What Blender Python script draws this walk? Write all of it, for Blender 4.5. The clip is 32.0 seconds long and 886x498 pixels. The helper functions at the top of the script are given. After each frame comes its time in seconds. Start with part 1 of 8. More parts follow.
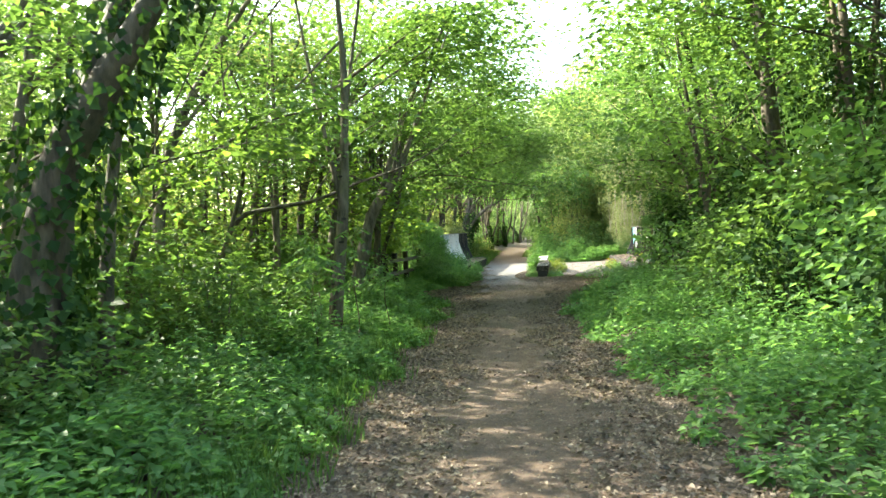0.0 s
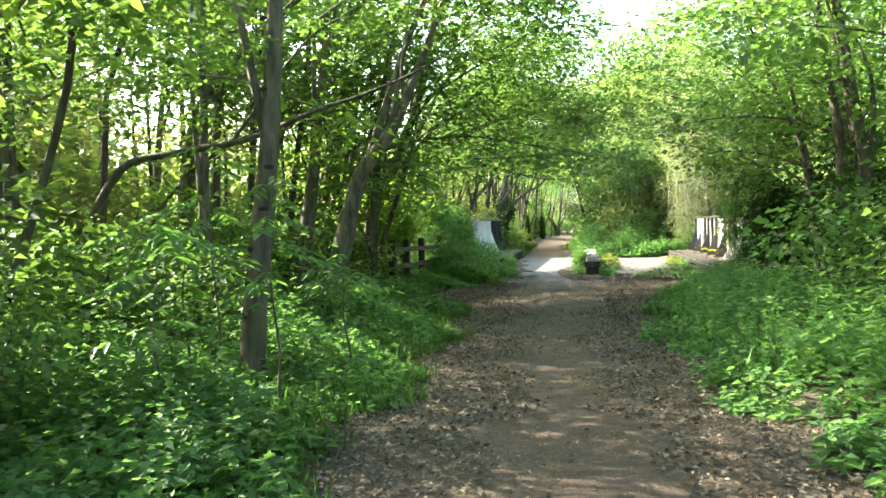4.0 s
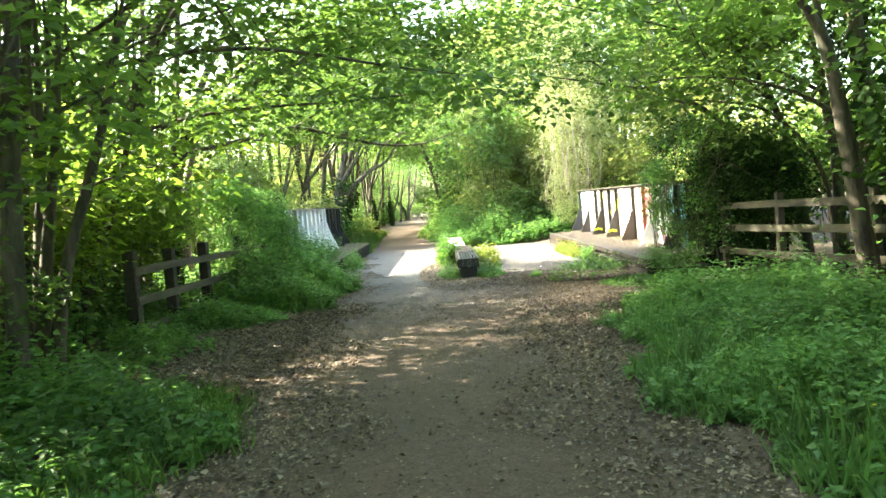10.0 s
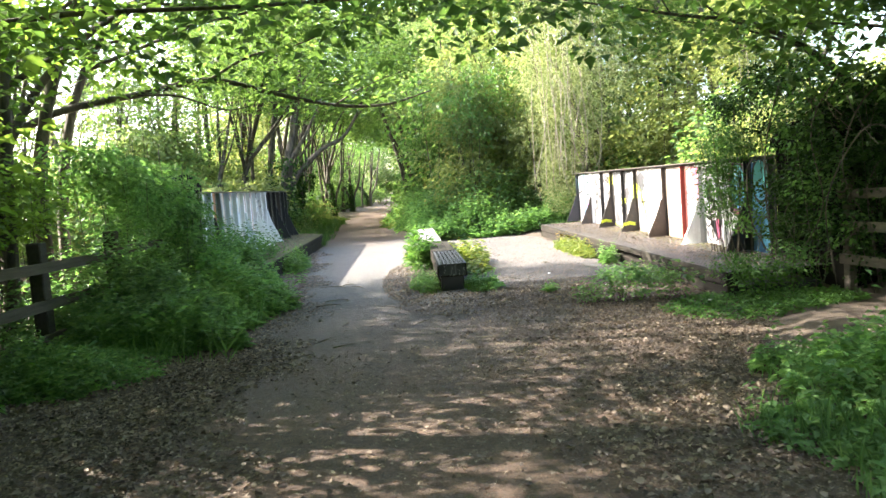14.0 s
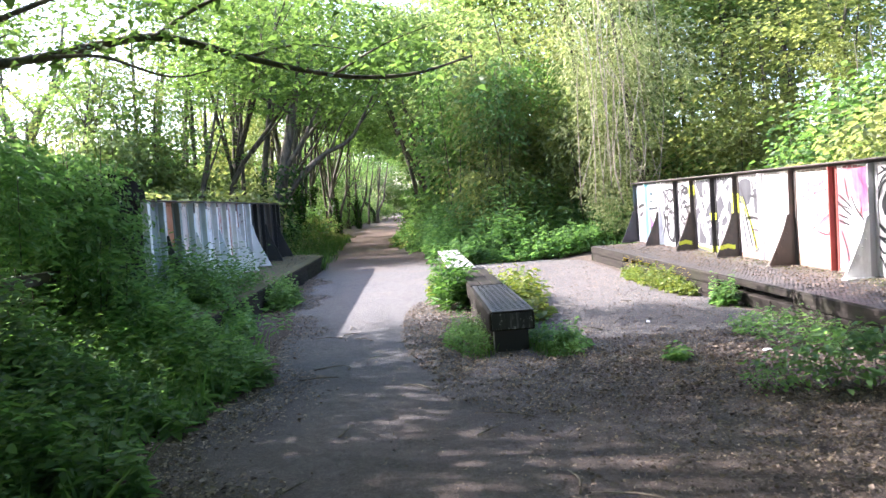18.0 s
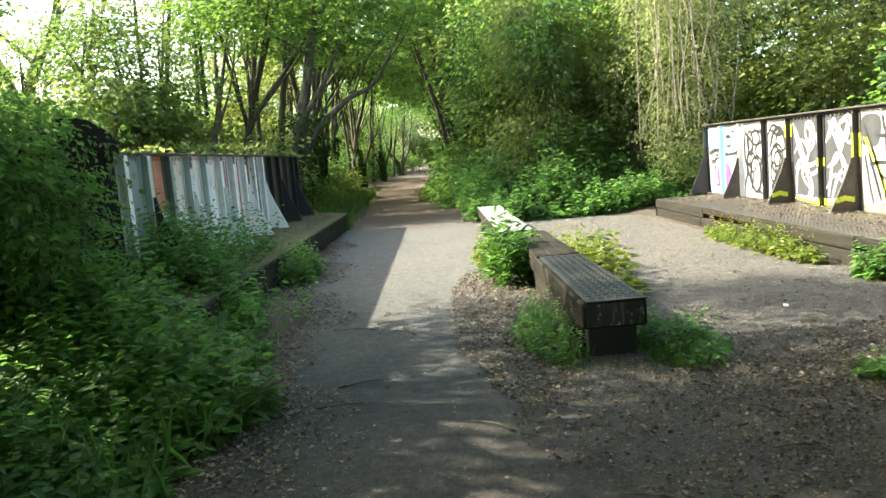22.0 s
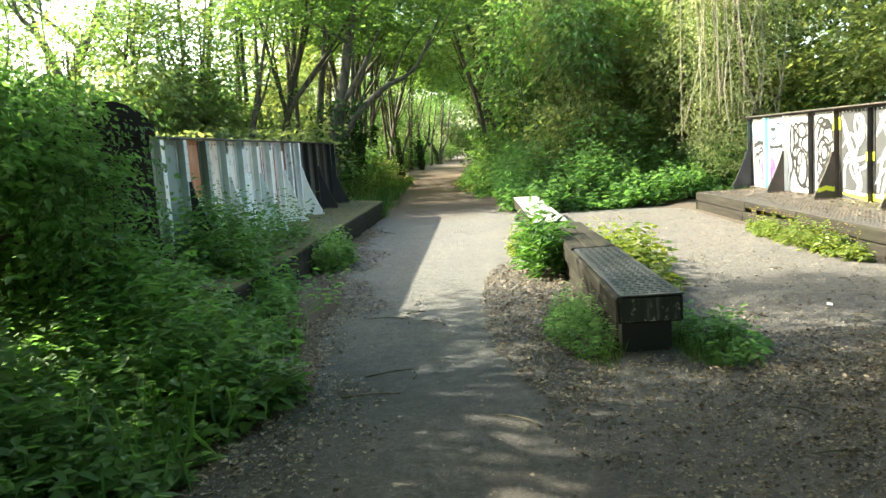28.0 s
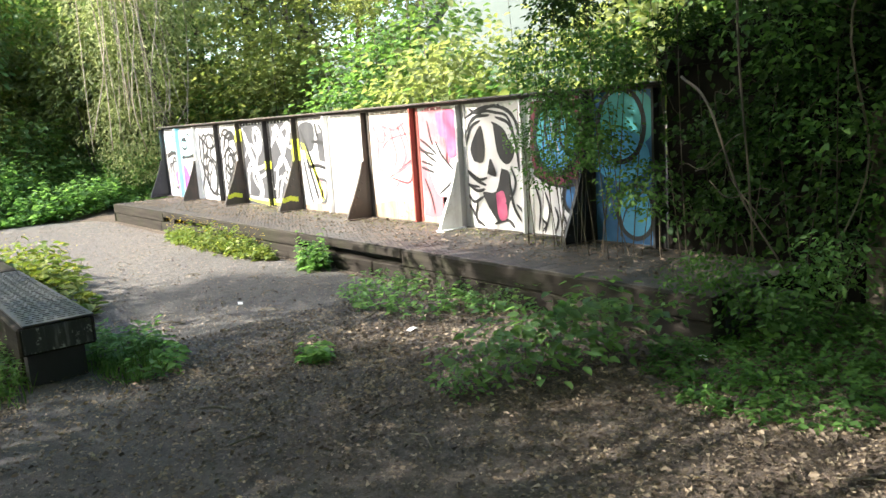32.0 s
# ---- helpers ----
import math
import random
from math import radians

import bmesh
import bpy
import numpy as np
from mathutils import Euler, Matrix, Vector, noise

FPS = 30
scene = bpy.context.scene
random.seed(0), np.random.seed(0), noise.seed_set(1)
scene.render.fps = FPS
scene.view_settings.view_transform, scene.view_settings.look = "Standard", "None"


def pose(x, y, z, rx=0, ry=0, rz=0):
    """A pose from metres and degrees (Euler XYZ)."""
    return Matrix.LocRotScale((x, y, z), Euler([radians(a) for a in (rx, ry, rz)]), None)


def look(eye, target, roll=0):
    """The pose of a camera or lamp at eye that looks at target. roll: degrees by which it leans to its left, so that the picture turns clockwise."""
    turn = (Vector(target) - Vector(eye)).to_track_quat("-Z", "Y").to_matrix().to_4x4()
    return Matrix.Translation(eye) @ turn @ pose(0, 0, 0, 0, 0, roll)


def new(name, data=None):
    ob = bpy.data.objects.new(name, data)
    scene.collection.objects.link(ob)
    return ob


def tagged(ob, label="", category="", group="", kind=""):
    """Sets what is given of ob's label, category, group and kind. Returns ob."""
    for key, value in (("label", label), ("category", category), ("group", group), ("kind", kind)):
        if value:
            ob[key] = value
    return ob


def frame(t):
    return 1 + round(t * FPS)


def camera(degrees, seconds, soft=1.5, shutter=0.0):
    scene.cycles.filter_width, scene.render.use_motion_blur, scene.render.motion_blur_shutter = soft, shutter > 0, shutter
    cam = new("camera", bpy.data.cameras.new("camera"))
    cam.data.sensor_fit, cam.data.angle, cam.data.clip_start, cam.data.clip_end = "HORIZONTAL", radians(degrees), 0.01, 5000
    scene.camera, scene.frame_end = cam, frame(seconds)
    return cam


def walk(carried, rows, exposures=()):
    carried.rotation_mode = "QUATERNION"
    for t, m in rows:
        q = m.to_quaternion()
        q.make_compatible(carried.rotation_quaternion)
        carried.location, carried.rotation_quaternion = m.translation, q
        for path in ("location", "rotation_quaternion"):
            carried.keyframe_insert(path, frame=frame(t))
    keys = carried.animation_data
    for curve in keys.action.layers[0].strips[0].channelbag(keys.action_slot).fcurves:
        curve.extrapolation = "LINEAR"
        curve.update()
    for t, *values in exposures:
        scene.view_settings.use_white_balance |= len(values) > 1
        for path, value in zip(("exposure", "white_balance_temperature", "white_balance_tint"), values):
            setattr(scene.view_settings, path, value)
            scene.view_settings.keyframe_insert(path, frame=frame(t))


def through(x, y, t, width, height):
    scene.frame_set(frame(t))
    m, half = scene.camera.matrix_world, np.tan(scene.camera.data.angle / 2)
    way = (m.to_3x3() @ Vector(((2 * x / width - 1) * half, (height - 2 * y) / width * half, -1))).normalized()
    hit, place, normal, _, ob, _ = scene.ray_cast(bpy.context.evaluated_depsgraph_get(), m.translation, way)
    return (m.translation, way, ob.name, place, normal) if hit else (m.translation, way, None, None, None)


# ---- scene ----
cam = camera(60.0, 32.0, shutter=0.2)
PATH = [
    (0, (0.935, -29.279, 1.871), (0.633, -27.302, 1.83), -3.1),
    (0.5, (0.821, -28.543, 1.841), (0.597, -26.556, 1.802), -2.7),
    (1, (0.686, -27.778, 1.786), (0.554, -25.783, 1.739), -1.5),
    (1.5, (0.635, -27.081, 1.765), (0.514, -25.087, 1.669), -2.9),
    (2, (0.531, -26.291, 1.73), (0.31, -24.307, 1.624), -2.8),
    (2.5, (0.449, -25.596, 1.716), (0.142, -23.62, 1.671), -3.5),
    (3, (0.405, -24.998, 1.684), (-0.043, -23.049, 1.659), -1.4),
    (3.5, (0.397, -24.427, 1.625), (-0.009, -22.469, 1.563), -1.1),
    (5.5, (0.238, -22.084, 1.622), (-0.152, -20.123, 1.573), -2.3),
    (6, (0.207, -21.393, 1.621), (-0.179, -19.432, 1.525), -1.9),
    (6.5, (0.16, -20.723, 1.636), (-0.15, -18.749, 1.55), -1.4),
    (7, (0.168, -20.045, 1.621), (-0.127, -18.068, 1.546), -1.7),
    (7.5, (0.15, -19.435, 1.645), (-0.039, -17.445, 1.574), -1.0),
    (8, (0.099, -18.755, 1.634), (-0.074, -16.763, 1.576), -1.5),
    (8.5, (0.024, -18.142, 1.602), (-0.12, -16.153, 1.457), -1.9),
    (9, (-0.073, -17.523, 1.595), (-0.194, -15.532, 1.454), -3.2),
    (9.5, (-0.194, -16.939, 1.629), (-0.269, -14.945, 1.497), -3.8),
    (10, (-0.22, -16.321, 1.624), (-0.228, -14.324, 1.508), -4.8),
    (10.5, (-0.226, -15.742, 1.624), (-0.198, -13.745, 1.507), -4.5),
    (11, (-0.242, -15.1, 1.618), (-0.19, -13.103, 1.513), -4.3),
    (11.5, (-0.269, -14.545, 1.638), (-0.223, -12.547, 1.548), -3.9),
    (12, (-0.304, -13.917, 1.628), (-0.155, -11.926, 1.513), -4.3),
    (12.5, (-0.326, -13.301, 1.625), (-0.245, -11.305, 1.525), -4.2),
    (13, (-0.343, -12.753, 1.628), (-0.267, -10.758, 1.507), -4.0),
    (13.5, (-0.366, -12.22, 1.622), (-0.292, -10.227, 1.461), -4.1),
    (15.5, (-0.58, -9.762, 1.532), (-0.441, -7.773, 1.371), -4.4),
    (16, (-0.661, -9.489, 1.546), (-0.58, -7.496, 1.397), -4.2),
    (16.5, (-0.612, -8.816, 1.502), (-0.488, -6.825, 1.361), -4.9),
    (17, (-0.604, -8.338, 1.5), (-0.526, -6.345, 1.359), -4.1),
    (17.5, (-0.675, -7.887, 1.516), (-0.569, -5.894, 1.385), -4.8),
    (18, (-0.678, -7.4, 1.503), (-0.603, -5.405, 1.388), -3.9),
    (18.5, (-0.763, -6.957, 1.515), (-0.724, -4.961, 1.388), -5.0),
    (19, (-0.751, -6.548, 1.505), (-0.644, -4.557, 1.353), -5.3),
    (19.5, (-0.772, -6.051, 1.481), (-0.671, -4.062, 1.301), -4.7),
    (20, (-0.765, -5.679, 1.481), (-0.499, -3.706, 1.288), -5.5),
    (20.5, (-0.811, -5.401, 1.509), (-0.62, -3.418, 1.334), -4.4),
    (21, (-0.87, -5.213, 1.495), (-0.605, -3.251, 1.213), -3.5),
    (21.5, (-0.928, -5.172, 1.492), (-0.908, -3.186, 1.255), -3.4),
    (22, (-0.923, -5.194, 1.499), (-0.922, -3.208, 1.263), -4.9),
    (22.5, (-0.898, -5.102, 1.484), (-0.948, -3.116, 1.254), -4.9),
    (23, (-0.909, -5.083, 1.478), (-1.071, -3.1, 1.275), -4.6),
    (23.5, (-0.922, -5.085, 1.487), (-1.137, -3.108, 1.277), -4.7),
    (24, (-0.934, -5.099, 1.494), (-1.149, -3.125, 1.256), -4.8),
    (24.5, (-0.919, -5.101, 1.498), (-1.098, -3.122, 1.277), -4.6),
    (25, (-0.882, -5.072, 1.479), (-1.046, -3.09, 1.264), -4.6),
    (25.5, (-0.903, -5.099, 1.491), (-1.058, -3.118, 1.272), -3.8),
    (27.5, (-0.904, -5.131, 1.501), (-1.031, -3.148, 1.274), -3.8),
    (28, (-0.885, -5.102, 1.487), (-0.981, -3.121, 1.231), -4.1),
    (28.5, (-0.875, -5.102, 1.489), (-0.883, -3.119, 1.23), -3.9),
    (29, (-0.853, -5.073, 1.474), (-0.808, -3.091, 1.213), -3.7),
    (29.5, (-0.869, -5.095, 1.477), (-0.818, -3.116, 1.194), -3.6),
    (30, (-0.853, -5.108, 1.48), (-0.744, -3.134, 1.175), -3.5),
    (30.5, (-0.76, -5.102, 1.493), (0.011, -3.293, 1.131), -3.7),
    (31, (-0.727, -5.115, 1.495), (0.345, -3.47, 1.114), -3.4),
    (31.5, (-0.693, -5.138, 1.502), (0.484, -3.561, 1.145), -4.2),
    (32, (-0.746, -5.188, 1.517), (0.473, -3.638, 1.182), -3.7),
]
walk(cam, [(t, look(eye, target, roll)) for t, eye, target, roll in PATH], [(0, 3.20, 7000, 0), (2, 3.05, 6900, 1), (3, 3.20, 6900, 1), (7, 3.62, 7100, 1), (10, 3.8, 7200, 2), (13, 3.42, 7000, 5), (15.5, 3.05, 6050, 22), (18, 2.85, 5950, 23), (20, 2.60, 6900, 2), (23, 2.60, 7100, 0), (25, 2.85, 7200, -3), (28, 2.85, 7200, -2), (30, 2.70, 7200, 1), (32, 2.55, 6500, 8)])

# ---- light ----
SUN = Vector((-1.35, 0.49, 1.0)).normalized()
sun_data = bpy.data.lights.new("sun", "SUN")
sun_data.energy, sun_data.angle, sun_data.color = 3.6, radians(0.55), (1.0, 0.94, 0.85)
sun = new("sun", sun_data)
sun.matrix_world = look(SUN * 60, (0, 0, 0))
world = bpy.data.worlds.new("sky")
scene.world = world
world.use_nodes = True
wn = world.node_tree
sky = wn.nodes.new("ShaderNodeTexSky")
sky.sky_type = "NISHITA"
sky.sun_disc = False
sky.sun_elevation = math.asin(SUN.z)
sky.sun_rotation = math.atan2(SUN.x, SUN.y)
sky.air_density, sky.dust_density, sky.ozone_density = 1.0, 2.5, 1.0
wn.links.new(sky.outputs["Color"], wn.nodes["Background"].inputs["Color"])
wn.nodes["Background"].inputs["Strength"].default_value = 0.15

# ---- materials ----
def material(name):
    m = bpy.data.materials.new(name)
    m.use_nodes = True
    nt = m.node_tree
    return m, nt, nt.nodes["Principled BSDF"]


def ramp(nt, fac, stops):
    r = nt.nodes.new("ShaderNodeValToRGB")
    while len(r.color_ramp.elements) < len(stops):
        r.color_ramp.elements.new(0.5)
    for e, (p, c) in zip(r.color_ramp.elements, stops):
        e.position, e.color = p, (*c, 1)
    nt.links.new(fac, r.inputs["Fac"])
    return r.outputs["Color"]


def noise_tex(nt, scale, detail=4.0, rough=0.6, coord="Object", squash=None):
    tc = nt.nodes.new("ShaderNodeTexCoord")
    n = nt.nodes.new("ShaderNodeTexNoise")
    n.inputs["Scale"].default_value, n.inputs["Detail"].default_value, n.inputs["Roughness"].default_value = scale, detail, rough
    src = tc.outputs[coord]
    if squash:
        mp = nt.nodes.new("ShaderNodeMapping")
        mp.inputs["Scale"].default_value = squash
        nt.links.new(src, mp.inputs["Vector"])
        src = mp.outputs["Vector"]
    nt.links.new(src, n.inputs["Vector"])
    return n.outputs["Fac"]


def mixed(nt, fac, a, b, mode="MIX"):
    m = nt.nodes.new("ShaderNodeMix")
    m.data_type, m.blend_type = "RGBA", mode
    for sock, v in ((m.inputs["Factor"], fac), (m.inputs["A"], a), (m.inputs["B"], b)):
        if isinstance(v, (int, float)):
            sock.default_value = v
        elif isinstance(v, tuple):
            sock.default_value = (*v, 1)
        else:
            nt.links.new(v, sock)
    return m.outputs["Result"]


def bump(nt, bsdf, height, strength, dist=0.02):
    b = nt.nodes.new("ShaderNodeBump")
    b.inputs["Strength"].default_value, b.inputs["Distance"].default_value = strength, dist
    nt.links.new(height, b.inputs["Height"])
    nt.links.new(b.outputs["Normal"], bsdf.inputs["Normal"])


def leaf_material(name, dark, mid, light, through=0.45, rough=0.5, glow=(2.05, 2.05, 0.9)):
    m, nt, b = material(name)
    geo = nt.nodes.new("ShaderNodeNewGeometry")
    col = ramp(nt, geo.outputs["Random Per Island"], [(0.0, dark), (0.5, mid), (1.0, light)])
    big = noise_tex(nt, 0.8, 2.0)
    shade = ramp(nt, big, [(0.3, (0.75, 0.75, 0.75)), (0.7, (1.15, 1.15, 1.0))])
    col = mixed(nt, 1.0, col, shade, "MULTIPLY")
    nt.links.new(col, b.inputs["Base Color"])
    b.inputs["Roughness"].default_value = rough
    b.inputs["Specular IOR Level"].default_value = 0.35
    tr = nt.nodes.new("ShaderNodeBsdfTranslucent")
    nt.links.new(mixed(nt, 1.0, col, tuple(glow), "MULTIPLY"), tr.inputs["Color"])
    mx = nt.nodes.new("ShaderNodeMixShader")
    mx.inputs["Fac"].default_value = through
    nt.links.new(b.outputs["BSDF"], mx.inputs[1])
    nt.links.new(tr.outputs["BSDF"], mx.inputs[2])
    nt.links.new(mx.outputs["Shader"], nt.nodes["Material Output"].inputs["Surface"])
    return m


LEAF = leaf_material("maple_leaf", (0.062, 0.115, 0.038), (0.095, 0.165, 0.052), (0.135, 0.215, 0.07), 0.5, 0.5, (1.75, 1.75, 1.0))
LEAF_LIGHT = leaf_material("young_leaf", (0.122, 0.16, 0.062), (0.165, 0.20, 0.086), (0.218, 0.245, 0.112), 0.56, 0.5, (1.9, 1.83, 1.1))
# Maple leaf again, with sunlight put into a brighter colour and stronger glow.
LEAF_SUN = leaf_material("sunlit_maple_leaf", (0.08, 0.14, 0.036), (0.115, 0.19, 0.05), (0.16, 0.24, 0.064), 0.6, 0.5, (2.3, 2.25, 1.2))
# Paler leaf for growth beyond the bridge: sunlight is put into the colour.
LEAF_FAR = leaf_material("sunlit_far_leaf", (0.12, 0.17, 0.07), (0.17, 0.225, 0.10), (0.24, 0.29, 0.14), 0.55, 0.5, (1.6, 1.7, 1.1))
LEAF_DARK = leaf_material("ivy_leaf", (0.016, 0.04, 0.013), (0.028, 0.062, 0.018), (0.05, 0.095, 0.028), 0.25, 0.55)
# Darker leaf copy: the shade of the wood is put into its colour.
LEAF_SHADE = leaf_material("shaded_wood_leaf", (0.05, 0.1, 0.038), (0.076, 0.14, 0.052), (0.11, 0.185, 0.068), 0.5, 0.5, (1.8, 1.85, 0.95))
LEAF_COOL = leaf_material("shrub_leaf", (0.058, 0.118, 0.045), (0.086, 0.165, 0.06), (0.125, 0.21, 0.08), 0.5, 0.5, (2.0, 2.05, 1.05))
LEAF_PALE = leaf_material("willow_leaf", (0.15, 0.20, 0.07), (0.24, 0.28, 0.12), (0.38, 0.40, 0.22), 0.45, 0.6, (1.4, 1.4, 1.2))
HERB = leaf_material("nettle_leaf", (0.06, 0.126, 0.05), (0.09, 0.172, 0.065), (0.132, 0.22, 0.085), 0.5, 0.55, (2.3, 2.4, 1.3))
HERB_BRIGHT = leaf_material("fresh_herb_leaf", (0.07, 0.15, 0.056), (0.105, 0.202, 0.075), (0.155, 0.26, 0.1), 0.5, 0.55, (1.85, 1.95, 1.15))
HERB_FRESH = leaf_material("young_verge_leaf", (0.08, 0.172, 0.062), (0.12, 0.228, 0.085), (0.178, 0.295, 0.115), 0.45, 0.55, (1.6, 1.7, 1.0))
BRAMBLE = leaf_material("bramble_leaf", (0.042, 0.10, 0.028), (0.066, 0.145, 0.038), (0.105, 0.20, 0.052), 0.4, 0.6, (1.7, 1.8, 1.0))
WEED = leaf_material("yellow_weed_leaf", (0.10, 0.16, 0.035), (0.15, 0.20, 0.05), (0.23, 0.26, 0.06), 0.4, 0.55, (1.3, 1.3, 0.7))
GRASS = leaf_material("grass_blade", (0.06, 0.13, 0.03), (0.09, 0.18, 0.045), (0.15, 0.24, 0.07), 0.4, 0.45, (1.4, 1.5, 0.8))
LITTER_PALE = leaf_material("dry_pale_leaf", (0.045, 0.035, 0.028), (0.105, 0.081, 0.062), (0.24, 0.188, 0.148), 0.12, 0.7, (1, 0.8, 0.6))
LITTER = leaf_material("dead_leaf", (0.05, 0.039, 0.031), (0.165, 0.13, 0.102), (0.34, 0.272, 0.215), 0.12, 0.7, (1, 0.8, 0.6))


def bark_material(name, dark, light, scale=9.0, moss=0.35):
    m, nt, b = material(name)
    n = noise_tex(nt, scale, 6.0, 0.7, squash=(1, 1, 0.25))
    col = ramp(nt, n, [(0.38, dark), (0.62, light)])
    g = noise_tex(nt, 1.7, 3.0)
    f = ramp(nt, g, [(0.45, (0, 0, 0)), (0.7, (moss, moss, moss))])
    col = mixed(nt, f, col, (0.05, 0.07, 0.02))
    nt.links.new(col, b.inputs["Base Color"])
    b.inputs["Roughness"].default_value = 0.85
    bump(nt, b, n, 0.7, 0.03)
    return m


BARK = bark_material("bark", (0.05, 0.04, 0.028), (0.20, 0.165, 0.12))
BARK_GREY = bark_material("grey_bark", (0.04, 0.032, 0.023), (0.17, 0.14, 0.10), 6.0, 0.55)
BARK_DARK = bark_material("dark_bark", (0.03, 0.024, 0.017), (0.125, 0.10, 0.07))


def ground_material():
    m, nt, b = material("woodland_soil")
    n = noise_tex(nt, 2.2, 6.0, 0.65)
    f = noise_tex(nt, 30.0, 5.0, 0.7)
    col = ramp(nt, n, [(0.3, (0.035, 0.026, 0.017)), (0.55, (0.075, 0.055, 0.036)), (0.8, (0.05, 0.055, 0.022))])
    col = mixed(nt, 0.6, col, ramp(nt, f, [(0.3, (0.03, 0.022, 0.015)), (0.7, (0.16, 0.115, 0.08))]))
    nt.links.new(col, b.inputs["Base Color"])
    b.inputs["Roughness"].default_value = 0.95
    bump(nt, b, f, 0.8, 0.04)
    return m


def path_material():
    """Trodden earth that passes into worn asphalt by the bridge."""
    m, nt, b = material("worn_path")
    tc = nt.nodes.new("ShaderNodeTexCoord")
    sep = nt.nodes.new("ShaderNodeSeparateXYZ")
    nt.links.new(tc.outputs["Object"], sep.inputs["Vector"])
    n = noise_tex(nt, 0.9, 5.0, 0.65)
    f = noise_tex(nt, 45.0, 5.0, 0.75)
    p = noise_tex(nt, 160.0, 2.0, 0.6)
    earth = mixed(nt, n, (0.088, 0.056, 0.037), (0.142, 0.096, 0.067))
    dirt = noise_tex(nt, 0.45, 5.0, 0.7)
    tar = mixed(nt, n, (0.036, 0.041, 0.046), (0.062, 0.068, 0.074))
    deck = nt.nodes.new("ShaderNodeMapRange")
    deck.inputs["From Min"].default_value, deck.inputs["From Max"].default_value = -0.5, 4.0
    nt.links.new(sep.outputs["Y"], deck.inputs["Value"])
    tar = mixed(nt, deck.outputs["Result"], tar, mixed(nt, n, (0.092, 0.092, 0.09), (0.14, 0.137, 0.13)))
    side = nt.nodes.new("ShaderNodeMapRange")
    side.inputs["From Min"].default_value, side.inputs["From Max"].default_value = 0.3, 1.2
    side.inputs["To Max"].default_value = 0.55
    nt.links.new(sep.outputs["X"], side.inputs["Value"])
    tar = mixed(nt, side.outputs["Result"], tar, mixed(nt, n, (0.064, 0.0585, 0.053), (0.15, 0.135, 0.121)))
    tar = mixed(nt, ramp(nt, dirt, [(0.48, (0, 0, 0)), (0.66, (0.45, 0.45, 0.45))]), tar, (0.15, 0.128, 0.105))
    add = nt.nodes.new("ShaderNodeMath")
    add.operation = "MULTIPLY_ADD"
    nt.links.new(n, add.inputs[0])
    add.inputs[1].default_value = 5.0
    nt.links.new(sep.outputs["Y"], add.inputs[2])
    mr = nt.nodes.new("ShaderNodeMapRange")
    mr.inputs["From Min"].default_value, mr.inputs["From Max"].default_value = -3.8, 2.5
    nt.links.new(add.outputs[0], mr.inputs["Value"])
    mr2 = nt.nodes.new("ShaderNodeMapRange")
    mr2.inputs["From Min"].default_value, mr2.inputs["From Max"].default_value = 13.0, 17.0
    mr2.inputs["To Min"].default_value, mr2.inputs["To Max"].default_value = 1.0, 0.0
    nt.links.new(add.outputs[0], mr2.inputs["Value"])
    mul = nt.nodes.new("ShaderNodeMath")
    mul.operation = "MULTIPLY"
    nt.links.new(mr.outputs["Result"], mul.inputs[0])
    nt.links.new(mr2.outputs["Result"], mul.inputs[1])
    col = mixed(nt, mul.outputs[0], earth, tar)
    col = mixed(nt, 0.7, col, ramp(nt, f, [(0.32, (0.3, 0.27, 0.24)), (0.5, (0.9, 0.88, 0.86)), (0.7, (1.8, 1.7, 1.6))]), "MULTIPLY")
    w = noise_tex(nt, 9.0, 5.0, 0.7)
    col = mixed(nt, 0.6, col, ramp(nt, w, [(0.35, (0.6, 0.58, 0.56)), (0.65, (1.4, 1.37, 1.33))]), "MULTIPLY")
    col = mixed(nt, ramp(nt, p, [(0.6, (0, 0, 0)), (0.7, (0.5, 0.5, 0.5))]), col, (0.3, 0.27, 0.23))
    nt.links.new(col, b.inputs["Base Color"])
    b.inputs["Roughness"].default_value = 0.88
    bump(nt, b, f, 0.9, 0.03)
    return m


def paint_material(name, colour, rough=0.5, wear=0.25, dirt=(0.16, 0.12, 0.09), scale=3.0, metal=0.0):
    """Old paint: blotches, streaks down the plate, a little relief."""
    m, nt, b = material(name)
    n = noise_tex(nt, scale, 6.0, 0.7)
    s = noise_tex(nt, 9.0, 4.0, 0.6, squash=(1, 1, 0.08))
    f = ramp(nt, n, [(0.5, (0, 0, 0)), (0.78, (wear, wear, wear))])
    col = mixed(nt, f, colour, dirt)
    f2 = ramp(nt, s, [(0.52, (0, 0, 0)), (0.8, (wear * 0.8,) * 3)])
    col = mixed(nt, f2, col, dirt)
    nt.links.new(col, b.inputs["Base Color"])
    b.inputs["Roughness"].default_value = rough
    b.inputs["Metallic"].default_value = metal
    bump(nt, b, n, 0.25, 0.01)
    return m


